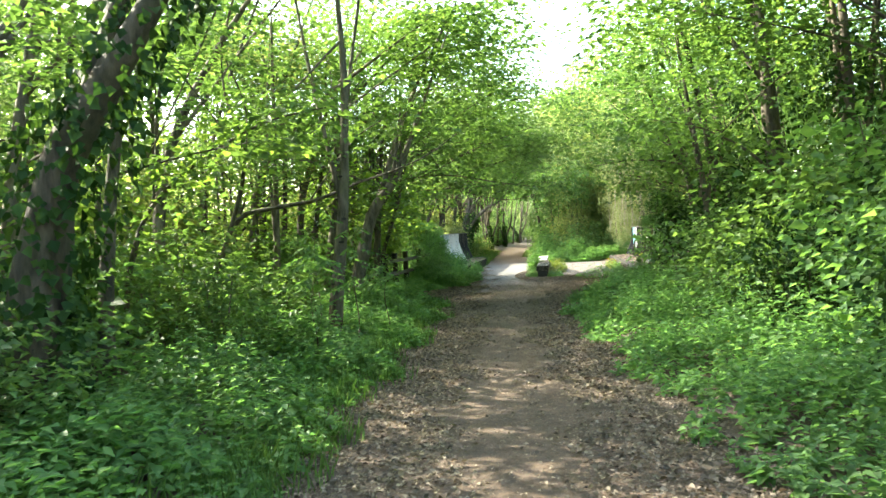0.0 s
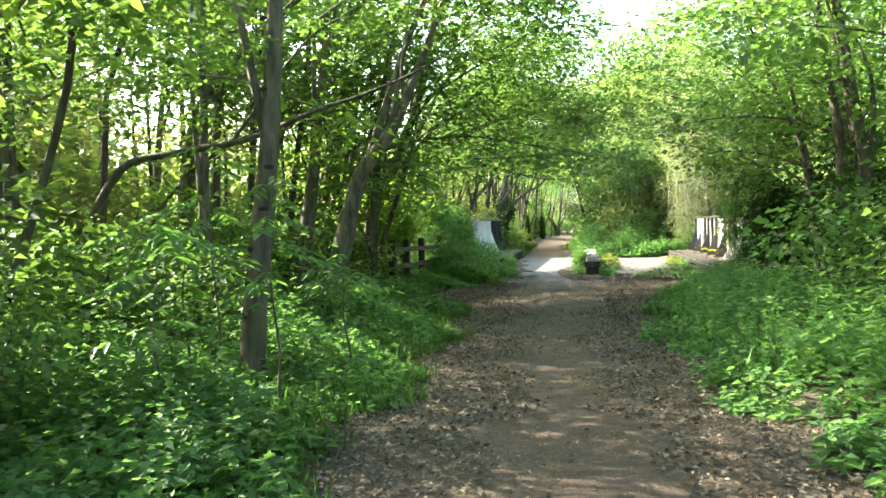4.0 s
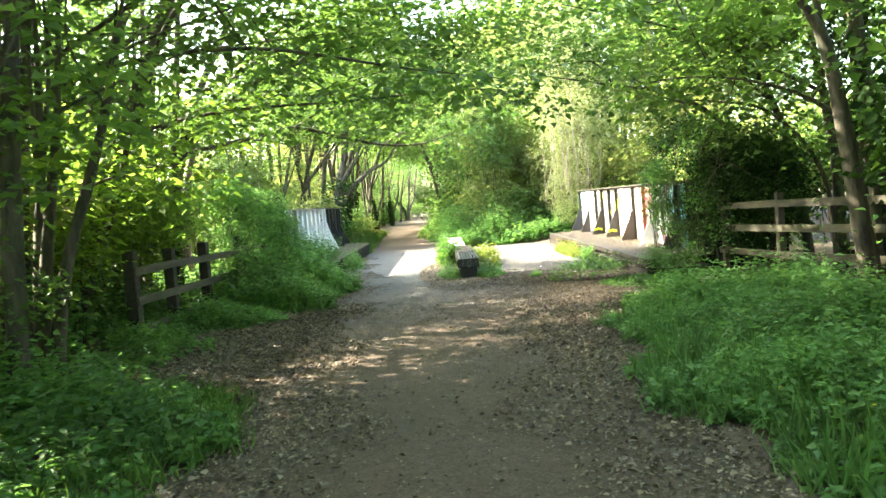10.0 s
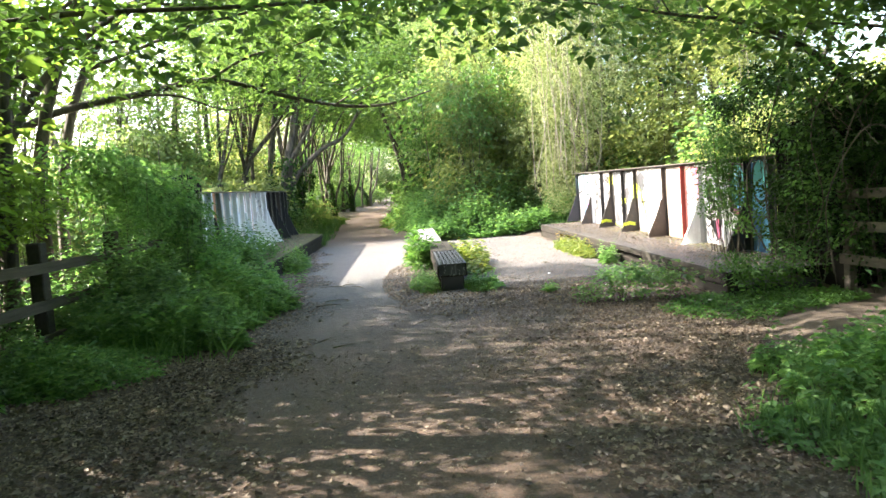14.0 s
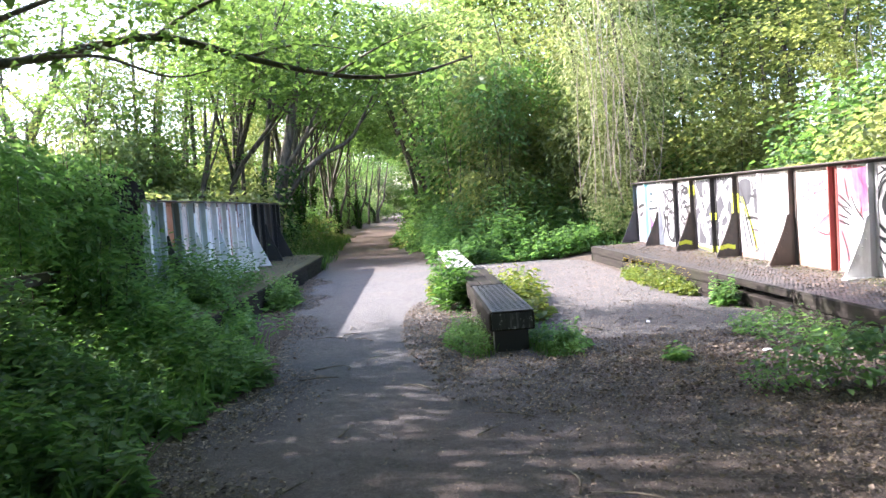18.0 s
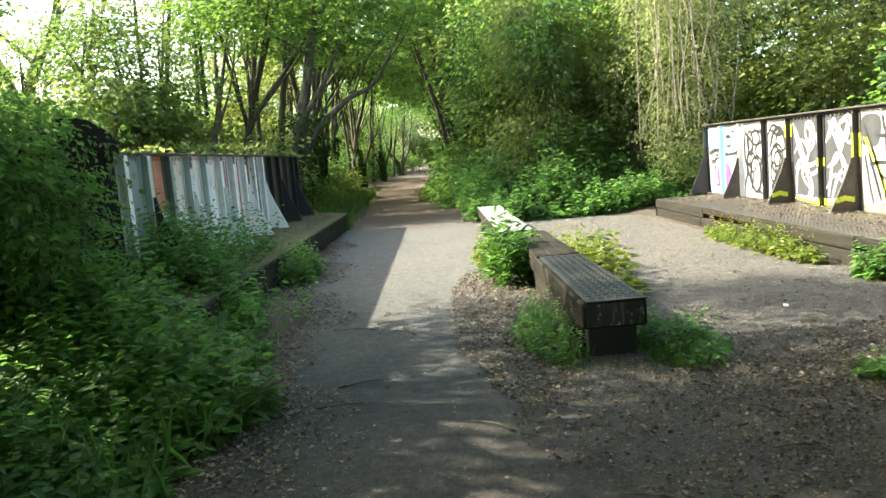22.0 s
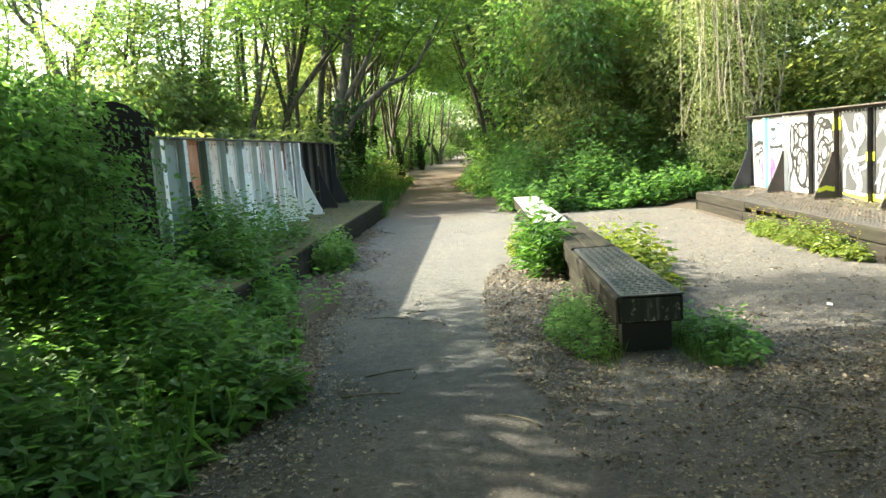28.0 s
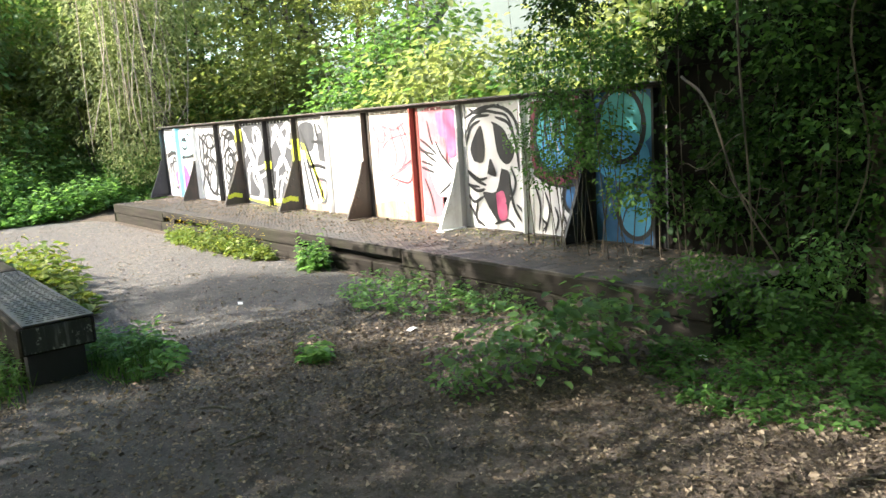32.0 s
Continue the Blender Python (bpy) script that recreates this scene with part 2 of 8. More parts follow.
def drip_material(name, base, runs, amount, chips=(0.09, 0.07, 0.06)):
    """Paint that has run and peeled: long streaks of a second colour, small dark chips."""
    m, nt, b = material(name)
    s1 = noise_tex(nt, 7.0, 5.0, 0.65, squash=(1, 1, 0.06))
    s2 = noise_tex(nt, 30.0, 4.0, 0.6, squash=(1, 1, 0.12))
    n = noise_tex(nt, 11.0, 6.0, 0.75)
    col = mixed(nt, ramp(nt, s1, [(0.56 - 0.2 * amount, (0, 0, 0)), (0.66, (0.85, 0.85, 0.85))]), base, runs)
    col = mixed(nt, ramp(nt, s2, [(0.55, (0, 0, 0)), (0.75, (0.5, 0.5, 0.5))]), col, (0.34, 0.33, 0.31))
    chip = ramp(nt, n, [(0.57, (0, 0, 0)), (0.62, (0.8, 0.8, 0.8))])
    col = mixed(nt, chip, col, chips)
    nt.links.new(col, b.inputs["Base Color"])
    b.inputs["Roughness"].default_value = 0.55
    bump(nt, b, n, 0.35, 0.01)
    return m


GROUND, PATH_MAT = ground_material(), path_material()
BARE_WHITE = paint_material("bare_white_plate", (0.6, 0.595, 0.58), 0.5, 0.35, (0.45, 0.4, 0.35))
WHITE = paint_material("white_paint", (0.42, 0.42, 0.425), 0.5, 0.45, (0.45, 0.38, 0.32))
WHITE_DIRTY = paint_material("streaked_white_paint", (0.8, 0.8, 0.78), 0.55, 0.45, (0.26, 0.2, 0.17))
GREYBLUE = paint_material("grey_blue_paint", (0.58, 0.63, 0.64), 0.55, 0.4, (0.2, 0.2, 0.2))
RUST = paint_material("rusty_steel", (0.20, 0.085, 0.045), 0.8, 0.7, (0.07, 0.04, 0.03), 6.0)
ORANGE = paint_material("faded_orange_paint", (0.42, 0.17, 0.085), 0.65, 0.6, (0.5, 0.42, 0.36))
# Black paint; it also colours the shaded hollows under walkways and beam.
BLACK = paint_material("black_paint_and_shade", (0.02, 0.02, 0.021), 0.45, 0.35, (0.07, 0.06, 0.05))
DARKSTEEL = paint_material("dark_weathered_steel", (0.055, 0.047, 0.04), 0.6, 0.6, (0.15, 0.1, 0.07))
LIME = paint_material("lime_paint", (0.55, 0.62, 0.04), 0.5, 0.2)
PURPLE = paint_material("purple_paint", (0.30, 0.06, 0.42), 0.5, 0.15, (0.6, 0.5, 0.6))
CYAN = paint_material("pale_cyan_paint", (0.42, 0.74, 0.80), 0.5, 0.2, (0.7, 0.72, 0.7))
GREY = paint_material("grey_paint", (0.045, 0.046, 0.05), 0.5, 0.3, (0.13, 0.13, 0.13))
PINK = paint_material("pink_paint", (0.42, 0.07, 0.15), 0.5, 0.2, (0.7, 0.5, 0.5))
ROSE = paint_material("faded_rose_paint", (0.33, 0.11, 0.13), 0.55, 0.35, (0.55, 0.42, 0.38))
DRIP = drip_material("run_white_paint", (0.78, 0.79, 0.78), (0.42, 0.44, 0.45), 0.35)
DRIP_TAN = drip_material("rust_run_white_paint", (0.74, 0.70, 0.66), (0.42, 0.24, 0.15), 0.6)
DRIP_RED = drip_material("red_run_white_paint", (0.76, 0.75, 0.74), (0.36, 0.10, 0.07), 0.25)
DRIP_DARK = drip_material("peeling_black_paint", (0.035, 0.033, 0.032), (0.22, 0.17, 0.12), 0.4, (0.012, 0.011, 0.010))
PALEGREEN = paint_material("grey_green_paint", (0.20, 0.25, 0.24), 0.55, 0.4, (0.36, 0.37, 0.34))
MAROON = paint_material("maroon_paint", (0.16, 0.035, 0.05), 0.5, 0.2)
TEAL = paint_material("teal_paint", (0.07, 0.34, 0.34), 0.45, 0.15, (0.3, 0.6, 0.6))
BLUE = paint_material("blue_paint", (0.02, 0.09, 0.21), 0.45, 0.2, (0.1, 0.35, 0.6))
STAIN = drip_material("rust_stain", (0.34, 0.25, 0.17), (0.2, 0.12, 0.07), 0.6)
SKYBLUE = paint_material("sky_blue_paint", (0.07, 0.30, 0.50), 0.45, 0.2, (0.2, 0.5, 0.65))
CREAM = paint_material("cream_paint", (0.42, 0.37, 0.33), 0.55, 0.35, (0.4, 0.3, 0.22))
REDBROWN = paint_material("red_oxide_paint", (0.25, 0.055, 0.04), 0.6, 0.35, (0.08, 0.05, 0.04))


def wood_material(name, dark, light, moss):
    m, nt, b = material(name)
    n = noise_tex(nt, 14.0, 6.0, 0.7, squash=(1, 0.07, 1))
    g = noise_tex(nt, 3.0, 4.0)
    col = ramp(nt, n, [(0.3, dark), (0.7, light)])
    col = mixed(nt, ramp(nt, g, [(0.45, (0, 0, 0)), (0.7, (0.6, 0.6, 0.6))]), col, moss)
    nt.links.new(col, b.inputs["Base Color"])
    b.inputs["Roughness"].default_value = 0.85
    bump(nt, b, n, 0.6, 0.02)
    return m


TIMBER = wood_material("weathered_timber", (0.010, 0.009, 0.008), (0.048, 0.041, 0.034), (0.026, 0.03, 0.015))
FENCE = wood_material("mossy_fence_wood", (0.04, 0.034, 0.025), (0.14, 0.115, 0.078), (0.055, 0.07, 0.025))
TREAD = paint_material("worn_tread_steel", (0.058, 0.054, 0.05), 0.55, 0.7, (0.2, 0.15, 0.1), 5.0, 0.3)
BEAM_TREAD = paint_material("dark_beam_plate", (0.042, 0.043, 0.044), 0.5, 0.5, (0.11, 0.09, 0.07), 6.0, 0.3)
STUD = paint_material("dark_tread_stud", (0.012, 0.011, 0.010), 0.5, 0.3, (0.03, 0.028, 0.024), 8.0, 0.3)
# Brick taken almost to black: the deep shade is put into its colour.
BRICK = paint_material("shade_dark_brick", (0.014, 0.012, 0.010), 0.95, 0.7, (0.007, 0.009, 0.006), 7.0)
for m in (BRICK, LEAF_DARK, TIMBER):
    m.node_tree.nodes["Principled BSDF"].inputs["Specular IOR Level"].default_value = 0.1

# ---- mesh helpers ----
rng = np.random.default_rng(7)


def empty(name, x, y, z, label, category, group="", kind=""):
    ob = new(name)
    ob.location = (x, y, z)
    ob.empty_display_size = 0.2
    return tagged(ob, label, category, group, kind)


def part(name, bm, mat, parent, label=""):
    """Link a bmesh, given in world metres, as one mesh under a thing."""
    me = bpy.data.meshes.new(name)
    bm.to_mesh(me)
    bm.free()
    me.materials.append(mat)
    ob = new(name, me)
    if parent:
        ob.parent = parent
        if parent.type == "EMPTY":
            ob.matrix_parent_inverse = Matrix.Translation(-parent.location)
    if label:
        ob["label"] = label
    return ob


def box(bm, x0, x1, y0, y1, z0, z1, bev=0.0):
    r = bmesh.ops.create_cube(bm, size=1.0)
    m = Matrix.Translation(((x0 + x1) / 2, (y0 + y1) / 2, (z0 + z1) / 2)) @ Matrix.Diagonal((x1 - x0, y1 - y0, z1 - z0, 1))
    bmesh.ops.transform(bm, matrix=m, verts=r["verts"])
    if bev:
        edges = list({e for v in r["verts"] for e in v.link_edges})
        bmesh.ops.bevel(bm, geom=edges, offset=bev, segments=1, affect="EDGES")
    return bm


def tube(bm, pts, radii, sides=8, wob=0.0):
    """A tapered, slightly uneven tube along a line of points."""
    pts = [Vector(p) for p in pts]
    rings = []
    for i, (p, r) in enumerate(zip(pts, radii)):
        d = (pts[min(i + 1, len(pts) - 1)] - pts[max(i - 1, 0)]).normalized()
        u = d.orthogonal().normalized() if abs(d.z) < 0.95 else Vector((1, 0, 0)).cross(d).normalized()
        if i and rings:
            u = (last - d * last.dot(d)).normalized()
        last = u
        v = d.cross(u)
        ring = []
        for k in range(sides):
            a = 2 * math.pi * k / sides
            q = p + (u * math.cos(a) + v * math.sin(a)) * r * (1 + wob * noise.noise(p * 1.7 + Vector((k * 0.9, i * 0.4, 0))))
            ring.append(bm.verts.new(q))
        rings.append(ring)
    for a, b in zip(rings, rings[1:]):
        for k in range(sides):
            f = bm.faces.new((a[k], a[(k + 1) % sides], b[(k + 1) % sides], b[k]))
            f.smooth = True
    bm.faces.new(rings[0][::-1])
    bm.faces.new(rings[-1])
    return bm


def smooth_line(pts, n=4):
    """Catmull-Rom points through the given ones."""
    p = [Vector(q) for q in pts]
    p = [p[0] * 2 - p[1]] + p + [p[-1] * 2 - p[-2]]
    out = []
    for i in range(1, len(p) - 2):
        for k in range(n):
            t = k / n
            a, b, c, d = p[i - 1], p[i], p[i + 1], p[i + 2]
            out.append(0.5 * (2 * b + (c - a) * t + (2 * a - 5 * b + 4 * c - d) * t * t + (3 * b - a - 3 * c + d) * t ** 3))
    out.append(p[-2])
    return out


def norm(a):
    return a / (np.linalg.norm(a, axis=-1, keepdims=True) + 1e-9)


def leaves(name, base, way, face, length, width, mat, fold=0.25):
    """Many folded leaves in one mesh: four corners and two facets each."""
    n = len(base)
    way = norm(way)
    side = norm(np.cross(way, face))
    up = norm(np.cross(side, way))
    L, W = length[:, None], width[:, None]
    mid = base + way * L * 0.42
    co = np.empty((n, 4, 3))
    co[:, 0] = base
    co[:, 1] = mid + side * W * 0.5 + up * W * fold
    co[:, 2] = base + way * L - up * L * 0.12
    co[:, 3] = mid - side * W * 0.5 + up * W * fold
    idx = (np.arange(n)[:, None] * 4 + np.array([0, 1, 2, 0, 2, 3])).ravel()
    me = bpy.data.meshes.new(name)
    me.vertices.add(4 * n)
    me.vertices.foreach_set("co", co.ravel())
    me.loops.add(6 * n)
    me.loops.foreach_set("vertex_index", idx.astype(np.int32))
    me.polygons.add(2 * n)
    me.polygons.foreach_set("loop_start", np.arange(0, 6 * n, 3, dtype=np.int32))
    me.update(calc_edges=True)
    me.materials.append(mat)
    return me


def oval_leaves(name, base, way, face, length, width, mat, fold=0.18):
    """Rounder leaves for plants close to the way: six corners, four facets, folded along the rib."""
    n = len(base)
    way = norm(way)
    side = norm(np.cross(way, face))
    up = norm(np.cross(side, way))
    L, W = length[:, None], width[:, None]
    low, high = base + way * L * 0.3, base + way * L * 0.68 - up * L * 0.04
    co = np.empty((n, 6, 3))
    co[:, 0] = base
    co[:, 1] = low + side * W * 0.5 + up * W * fold
    co[:, 2] = high + side * W * 0.36 + up * W * fold * 0.7
    co[:, 3] = base + way * L - up * L * 0.14
    co[:, 4] = high - side * W * 0.36 + up * W * fold * 0.7
    co[:, 5] = low - side * W * 0.5 + up * W * fold
    idx = (np.arange(n)[:, None] * 6 + np.array([0, 1, 2, 0, 2, 3, 0, 3, 4, 0, 4, 5])).ravel()
    me = bpy.data.meshes.new(name)
    me.vertices.add(6 * n)
    me.vertices.foreach_set("co", co.ravel())
    me.loops.add(12 * n)
    me.loops.foreach_set("vertex_index", idx.astype(np.int32))
    me.polygons.add(4 * n)
    me.polygons.foreach_set("loop_start", np.arange(0, 12 * n, 3, dtype=np.int32))
    me.update(calc_edges=True)
    me.materials.append(mat)
    return me


def clumps(count, per, spread, centre_fn, size, mat, name, flat=0.75, droop=-0.15, slim=0.75, shape=leaves, layer=0.45):
    """Leaves in small sprays round centres that centre_fn draws."""
    c = centre_fn(count)
    n = count * per
    c = np.repeat(c, per, 0)
    off = rng.normal(size=(n, 3)) * spread * np.array([1, 1, layer])
    way = norm(off * np.array([1, 1, 0.3]) + rng.normal(size=(n, 3)) * 0.05)
    way[:, 2] += droop
    face = norm(rng.normal(size=(n, 3)) * (1 - flat) + np.array([0, 0, flat]))
    ln = size * rng.uniform(0.6, 1.3, n)
    return shape(name, c + off, way, face, ln, ln * slim * rng.uniform(0.8, 1.2, n), mat)


def ellipsoid(rx, ry, rz, hollow=0.35, lumps=5):
    """A lumpy crown, more leaves towards the outside."""
    bumps = norm(rng.normal(size=(lumps, 3)))
    def draw(n):
        d = norm(rng.normal(size=(n, 3)))
        r = (hollow ** 3 + (1 - hollow ** 3) * rng.random(n)) ** (1 / 3)
        lump = 0.72 + 0.38 * np.clip((d @ bumps.T).max(1), 0, 1) ** 3
        return d * (r * lump)[:, None] * np.array([rx, ry, rz])
    return draw


def thing_mesh(name, me, parent, at, scale=(1, 1, 1), turn=0.0, label=""):
    """A part that shares the given mesh, placed in world metres under an empty."""
    ob = new(name, me)
    ob.parent = parent
    ob.matrix_basis = Matrix.LocRotScale(Vector(at) - parent.location, Euler((0, 0, turn)), Vector(scale))
    if label:
        ob["label"] = label
    return ob

# ---- ground and path ----
def slope(y):
    return 0.013 * np.maximum(0.0, -5.0 - y)


EDGE_Y = np.array([-60, -30, -24, -20, -14.5, -10, -6, -3, 0, 5, 10, 16, 25, 36, 50, 75, 120])
EDGE_L = np.array([-0.9, -0.9, -0.8, -1.08, -1.45, -1.95, -2.5, -2.5, -2.2, -2.85, -3.1, -3.45, -3.9, -4.2, -4.5, -3.6, 4.0])
EDGE_R = np.array([2.5, 2.4, 1.9, 1.5, 1.0, 1.02, 1.7, 3.2, 3.35, 3.35, 3.35, -0.9, -1.5, -1.4, -1.2, 0.6, 8.0])


def left_edge(y):
    return np.interp(y, EDGE_Y, EDGE_L)


def right_edge(y):
    return np.interp(y, EDGE_Y, EDGE_R)


def smoothstep(a, b, v):
    t = np.clip((v - a) / (b - a), 0, 1)
    return t * t * (3 - 2 * t)


def height(x, y):
    """The ground: a level way on a low bank, with a cutting on both sides of the bridge."""
    out = np.maximum(left_edge(y) - x, x - right_edge(y))
    z = slope(y) + 0.10 * smoothstep(0.1, 1.2, out) * (1 + 0.4 * np.sin(x * 2.1 + y * 1.3))
    dip = smoothstep(0.5, 2.5, y) * (1 - smoothstep(9.5, 12.5, y)) * (smoothstep(5.2, 7.5, -x) + smoothstep(5.6, 8.0, x))
    return z - 3.0 * dip + 0.03 * np.sin(x * 3.3) * np.sin(y * 2.7) * smoothstep(0.2, 1.0, out)


def grid_mesh(name, xs, ys, zfn, mat):
    X, Y = np.meshgrid(xs, ys)
    Z = zfn(X, Y)
    co = np.stack([X, Y, Z], -1).reshape(-1, 3)
    nx, ny = len(xs), len(ys)
    i = (np.arange(ny - 1)[:, None] * nx + np.arange(nx - 1)).ravel()
    faces = np.stack([i, i + 1, i + nx + 1, i + nx], 1)
    me = bpy.data.meshes.new(name)
    me.from_pydata(co.tolist(), [], faces.tolist())
    me.materials.append(mat)
    me.polygons.foreach_set("use_smooth", np.ones(len(faces), bool))
    return me


far = [60, 90, 150, 300, 700, 1500]
xs = np.array([-v for v in far[::-1]] + list(np.linspace(-40, 40, 161)) + far)
ys = np.array([-v for v in far[::-1]] + list(np.linspace(-45, 45, 181)) + far)
ground = tagged(new("ground", grid_mesh("ground", xs, ys, height, GROUND)), "dark woodland soil with moss and leaf mould", "ground", kind="structure")

bm = bmesh.new()
rows_y = np.concatenate([np.arange(-45, 20, 0.35), np.arange(20, 118, 1.5)])
cols = np.linspace(0, 1, 25)
grid = []
for y in rows_y:
    jl = 0.22 * noise.noise(Vector((3.1, y * 0.9, 0))) + 0.1 * noise.noise(Vector((8.1, y * 3.0, 0)))
    jr = 0.22 * noise.noise(Vector((13.1, y * 0.9, 0))) + 0.1 * noise.noise(Vector((18.1, y * 3.0, 0)))
    l, r = float(left_edge(y)) + jl, float(right_edge(y)) + jr
    if 1 < y < 10.4:
        r = 3.4
    row = []
    for c in cols:
        x = l + (r - l) * c
        e = min(c, 1 - c)
        z = float(slope(y)) + 0.012 * (1 if e > 0 else -1.2) + 0.008 * noise.noise(Vector((x * 1.3, y * 1.3, 2)))
        row.append(bm.verts.new((x, y, z)))
    grid.append(row)
for a, b in zip(grid, grid[1:]):
    for k in range(len(cols) - 1):
        f = bm.faces.new((a[k], a[k + 1], b[k + 1], b[k]))
        f.smooth = True
tagged(part("path", bm, PATH_MAT, None), "brown earth track turning to worn grey asphalt", "path", kind="structure")

# ---- the old railway bridge ----
def rivets(bm, pts, n, r=0.017):
    """Low domes on a plate whose outward normal is n."""
    n = Vector(n)
    u = n.orthogonal().normalized()
    v = n.cross(u)
    for p in pts:
        p = Vector(p)
        ring = [bm.verts.new(p + (u * math.cos(a) + v * math.sin(a)) * r) for a in [k * math.pi / 3 for k in range(6)]]
        top = bm.verts.new(p + n * r * 0.8)
        for k in range(6):
            bm.faces.new((ring[k], ring[(k + 1) % 6], top))


def gusset(bm, x0, s, y, z0, z1, reach, t=0.03, bend=1.25):
    """A curved triangular bracket: at the plate x0, it reaches s * reach over the deck."""
    prof = [(0, z0), (reach, z0), (reach, z0 + 0.05)]
    for k in range(1, 8):
        a = k / 8
        prof.append((reach * (1 - a) ** bend + 0.03 * a, z0 + 0.05 + (z1 - z0 - 0.05) * a ** 0.95))
    prof.append((0.03, z1))
    prof.append((0, z1))
    a = [bm.verts.new((x0 + s * d, y - t / 2, z)) for d, z in prof]
    b = [bm.verts.new((x0 + s * d, y + t / 2, z)) for d, z in prof]
    bm.faces.new(a)
    bm.faces.new(b[::-1])
    for k in range(len(a)):
        j = (k + 1) % len(a)
        bm.faces.new((a[k], b[k], b[j], a[j]))


def bracket(name, girder, x0, s, y, z0, z1, reach, mat, label, bend=1.25):
    bm = bmesh.new()
    gusset(bm, x0, s, y, z0, z1, reach, bend=bend)
    box(bm, x0 + s * (reach * 0.5) - reach * 0.55, x0 + s * (reach * 0.5) + reach * 0.55, y - 0.07, y + 0.05, z0, z0 + 0.02)
    g = part(name, bm, mat, girder, label)
    rb = bmesh.new()
    pts = []
    for k in range(7):
        a = (k + 0.5) / 7
        pts.append((x0 + s * max(0.05, reach * (1 - a) ** bend - 0.03), y - 0.0155, z0 + 0.06 + (z1 - z0 - 0.1) * a))
    rivets(rb, pts, (0, -1, 0), 0.014)
    part("rivet_row", rb, mat, g)
    return g


RX, RZ0, RZ1 = 4.6, 0.33, 1.68
right_girder = empty("bridge_girder", RX, 4.0, 0.33, "riveted steel girder covered in black, white and coloured graffiti", "bridge girder", kind="structure")
POSTS_R = [-1.34, -0.6, 0.19, 1.15, 1.98, 3.0, 3.93, 4.84, 5.77, 6.76, 7.65, 8.64, 9.55, 10.4]
PANEL_R = [BLUE, BARE_WHITE, BARE_WHITE, BARE_WHITE, CREAM, BARE_WHITE, WHITE, GREY, GREY, WHITE, WHITE, WHITE, WHITE]
for (y0, y1), mat in zip(zip(POSTS_R, POSTS_R[1:]), PANEL_R):
    bm = box(bmesh.new(), RX, RX + 0.02, y0, y1, RZ0, RZ1)
    part("plate", bm, mat, right_girder)
bm = box(bmesh.new(), RX - 0.11, RX + 0.14, -1.39, 10.45, RZ1, RZ1 + 0.022, 0.006)
flange = part("top_flange", bm, DARKSTEEL, right_girder, "dark weathered top flange")
bm = box(bmesh.new(), RX - 0.012, RX - 0.002, -1.36, 10.42, RZ1 - 0.03, RZ1)
part("flange_angle", bm, DARKSTEEL, right_girder)
bm = bmesh.new()
rivets(bm, [(RX - 0.001, y, RZ1 - 0.055) for y in np.arange(-1.28, 10.4, 0.11)], (-1, 0, 0), 0.015)
part("rivet_row", bm, WHITE_DIRTY, right_girder)
bm = box(bmesh.new(), RX - 0.09, RX, -1.36, 10.42, RZ0, RZ0 + 0.015)
part("foot_angle", bm, DARKSTEEL, right_girder)
POST_MAT = {-0.6: BLACK, 0.19: WHITE_DIRTY, 1.15: WHITE, 1.98: REDBROWN, 3.0: DARKSTEEL, 3.93: WHITE_DIRTY, 4.84: DARKSTEEL,
            5.77: BLACK, 6.76: DARKSTEEL, 7.65: BLACK, 8.64: WHITE_DIRTY, 9.55: CYAN, 10.4: BLACK}
GUSSET_R = {-0.6: BLACK, 1.15: WHITE_DIRTY, 3.0: DARKSTEEL, 4.84: DARKSTEEL, 6.76: DARKSTEEL, 8.64: DARKSTEEL, 10.4: BLACK}
for y in POSTS_R:
    mat = POST_MAT.get(y, BLACK)
    bm = box(bmesh.new(), RX - 0.012, RX - 0.001, y - 0.065, y + 0.065, RZ0, RZ1 - 0.03)
    box(bm, RX - 0.085, RX - 0.012, y - 0.011, y + 0.011, RZ0, RZ1 - 0.03)
    post = part("stiffener", bm, mat, right_girder)
    rb = bmesh.new()
    rivets(rb, [(RX - 0.012, y + s * 0.042, z) for z in np.arange(RZ0 + 0.08, RZ1 - 0.12, 0.1) for s in (-1, 1)], (-1, 0, 0), 0.013)
    part("rivet_row", rb, mat, post)
    if y in GUSSET_R:
        bracket("gusset", right_girder, RX - 0.085, -1, y - 0.001, RZ0, RZ0 + 0.72, 0.30, GUSSET_R[y], "riveted triangular bracket")

# ---- graffiti: flat strokes of paint on the plates ----
def stroke(pts, width, mat, name="paint_stroke", lift=0.004, closed=False, n=6):
    """A brushed band through points (y, z) on the face of the girder."""
    line = smooth_line([(0, y, z) for y, z in (list(pts) + [pts[0]] if closed else pts)], n)
    bm = bmesh.new()
    prev = None
    for i, p in enumerate(line):
        d = (line[min(i + 1, len(line) - 1)] - line[max(i - 1, 0)]).normalized()
        s = Vector((0, -d.z, d.y))
        taper = 1.0 if closed else min(1.0, 0.45 + 4.0 * min(i, len(line) - 1 - i) / len(line))
        w = width * 0.5 * taper
        pair = [bm.verts.new((RX - lift, *(p + s * w).yz)), bm.verts.new((RX - lift, *(p - s * w).yz))]
        if prev:
            bm.faces.new((prev[0], prev[1], pair[1], pair[0]))
        prev = pair
    bmesh.ops.recalc_face_normals(bm, faces=bm.faces)
    return part(name, bm, mat, right_girder)


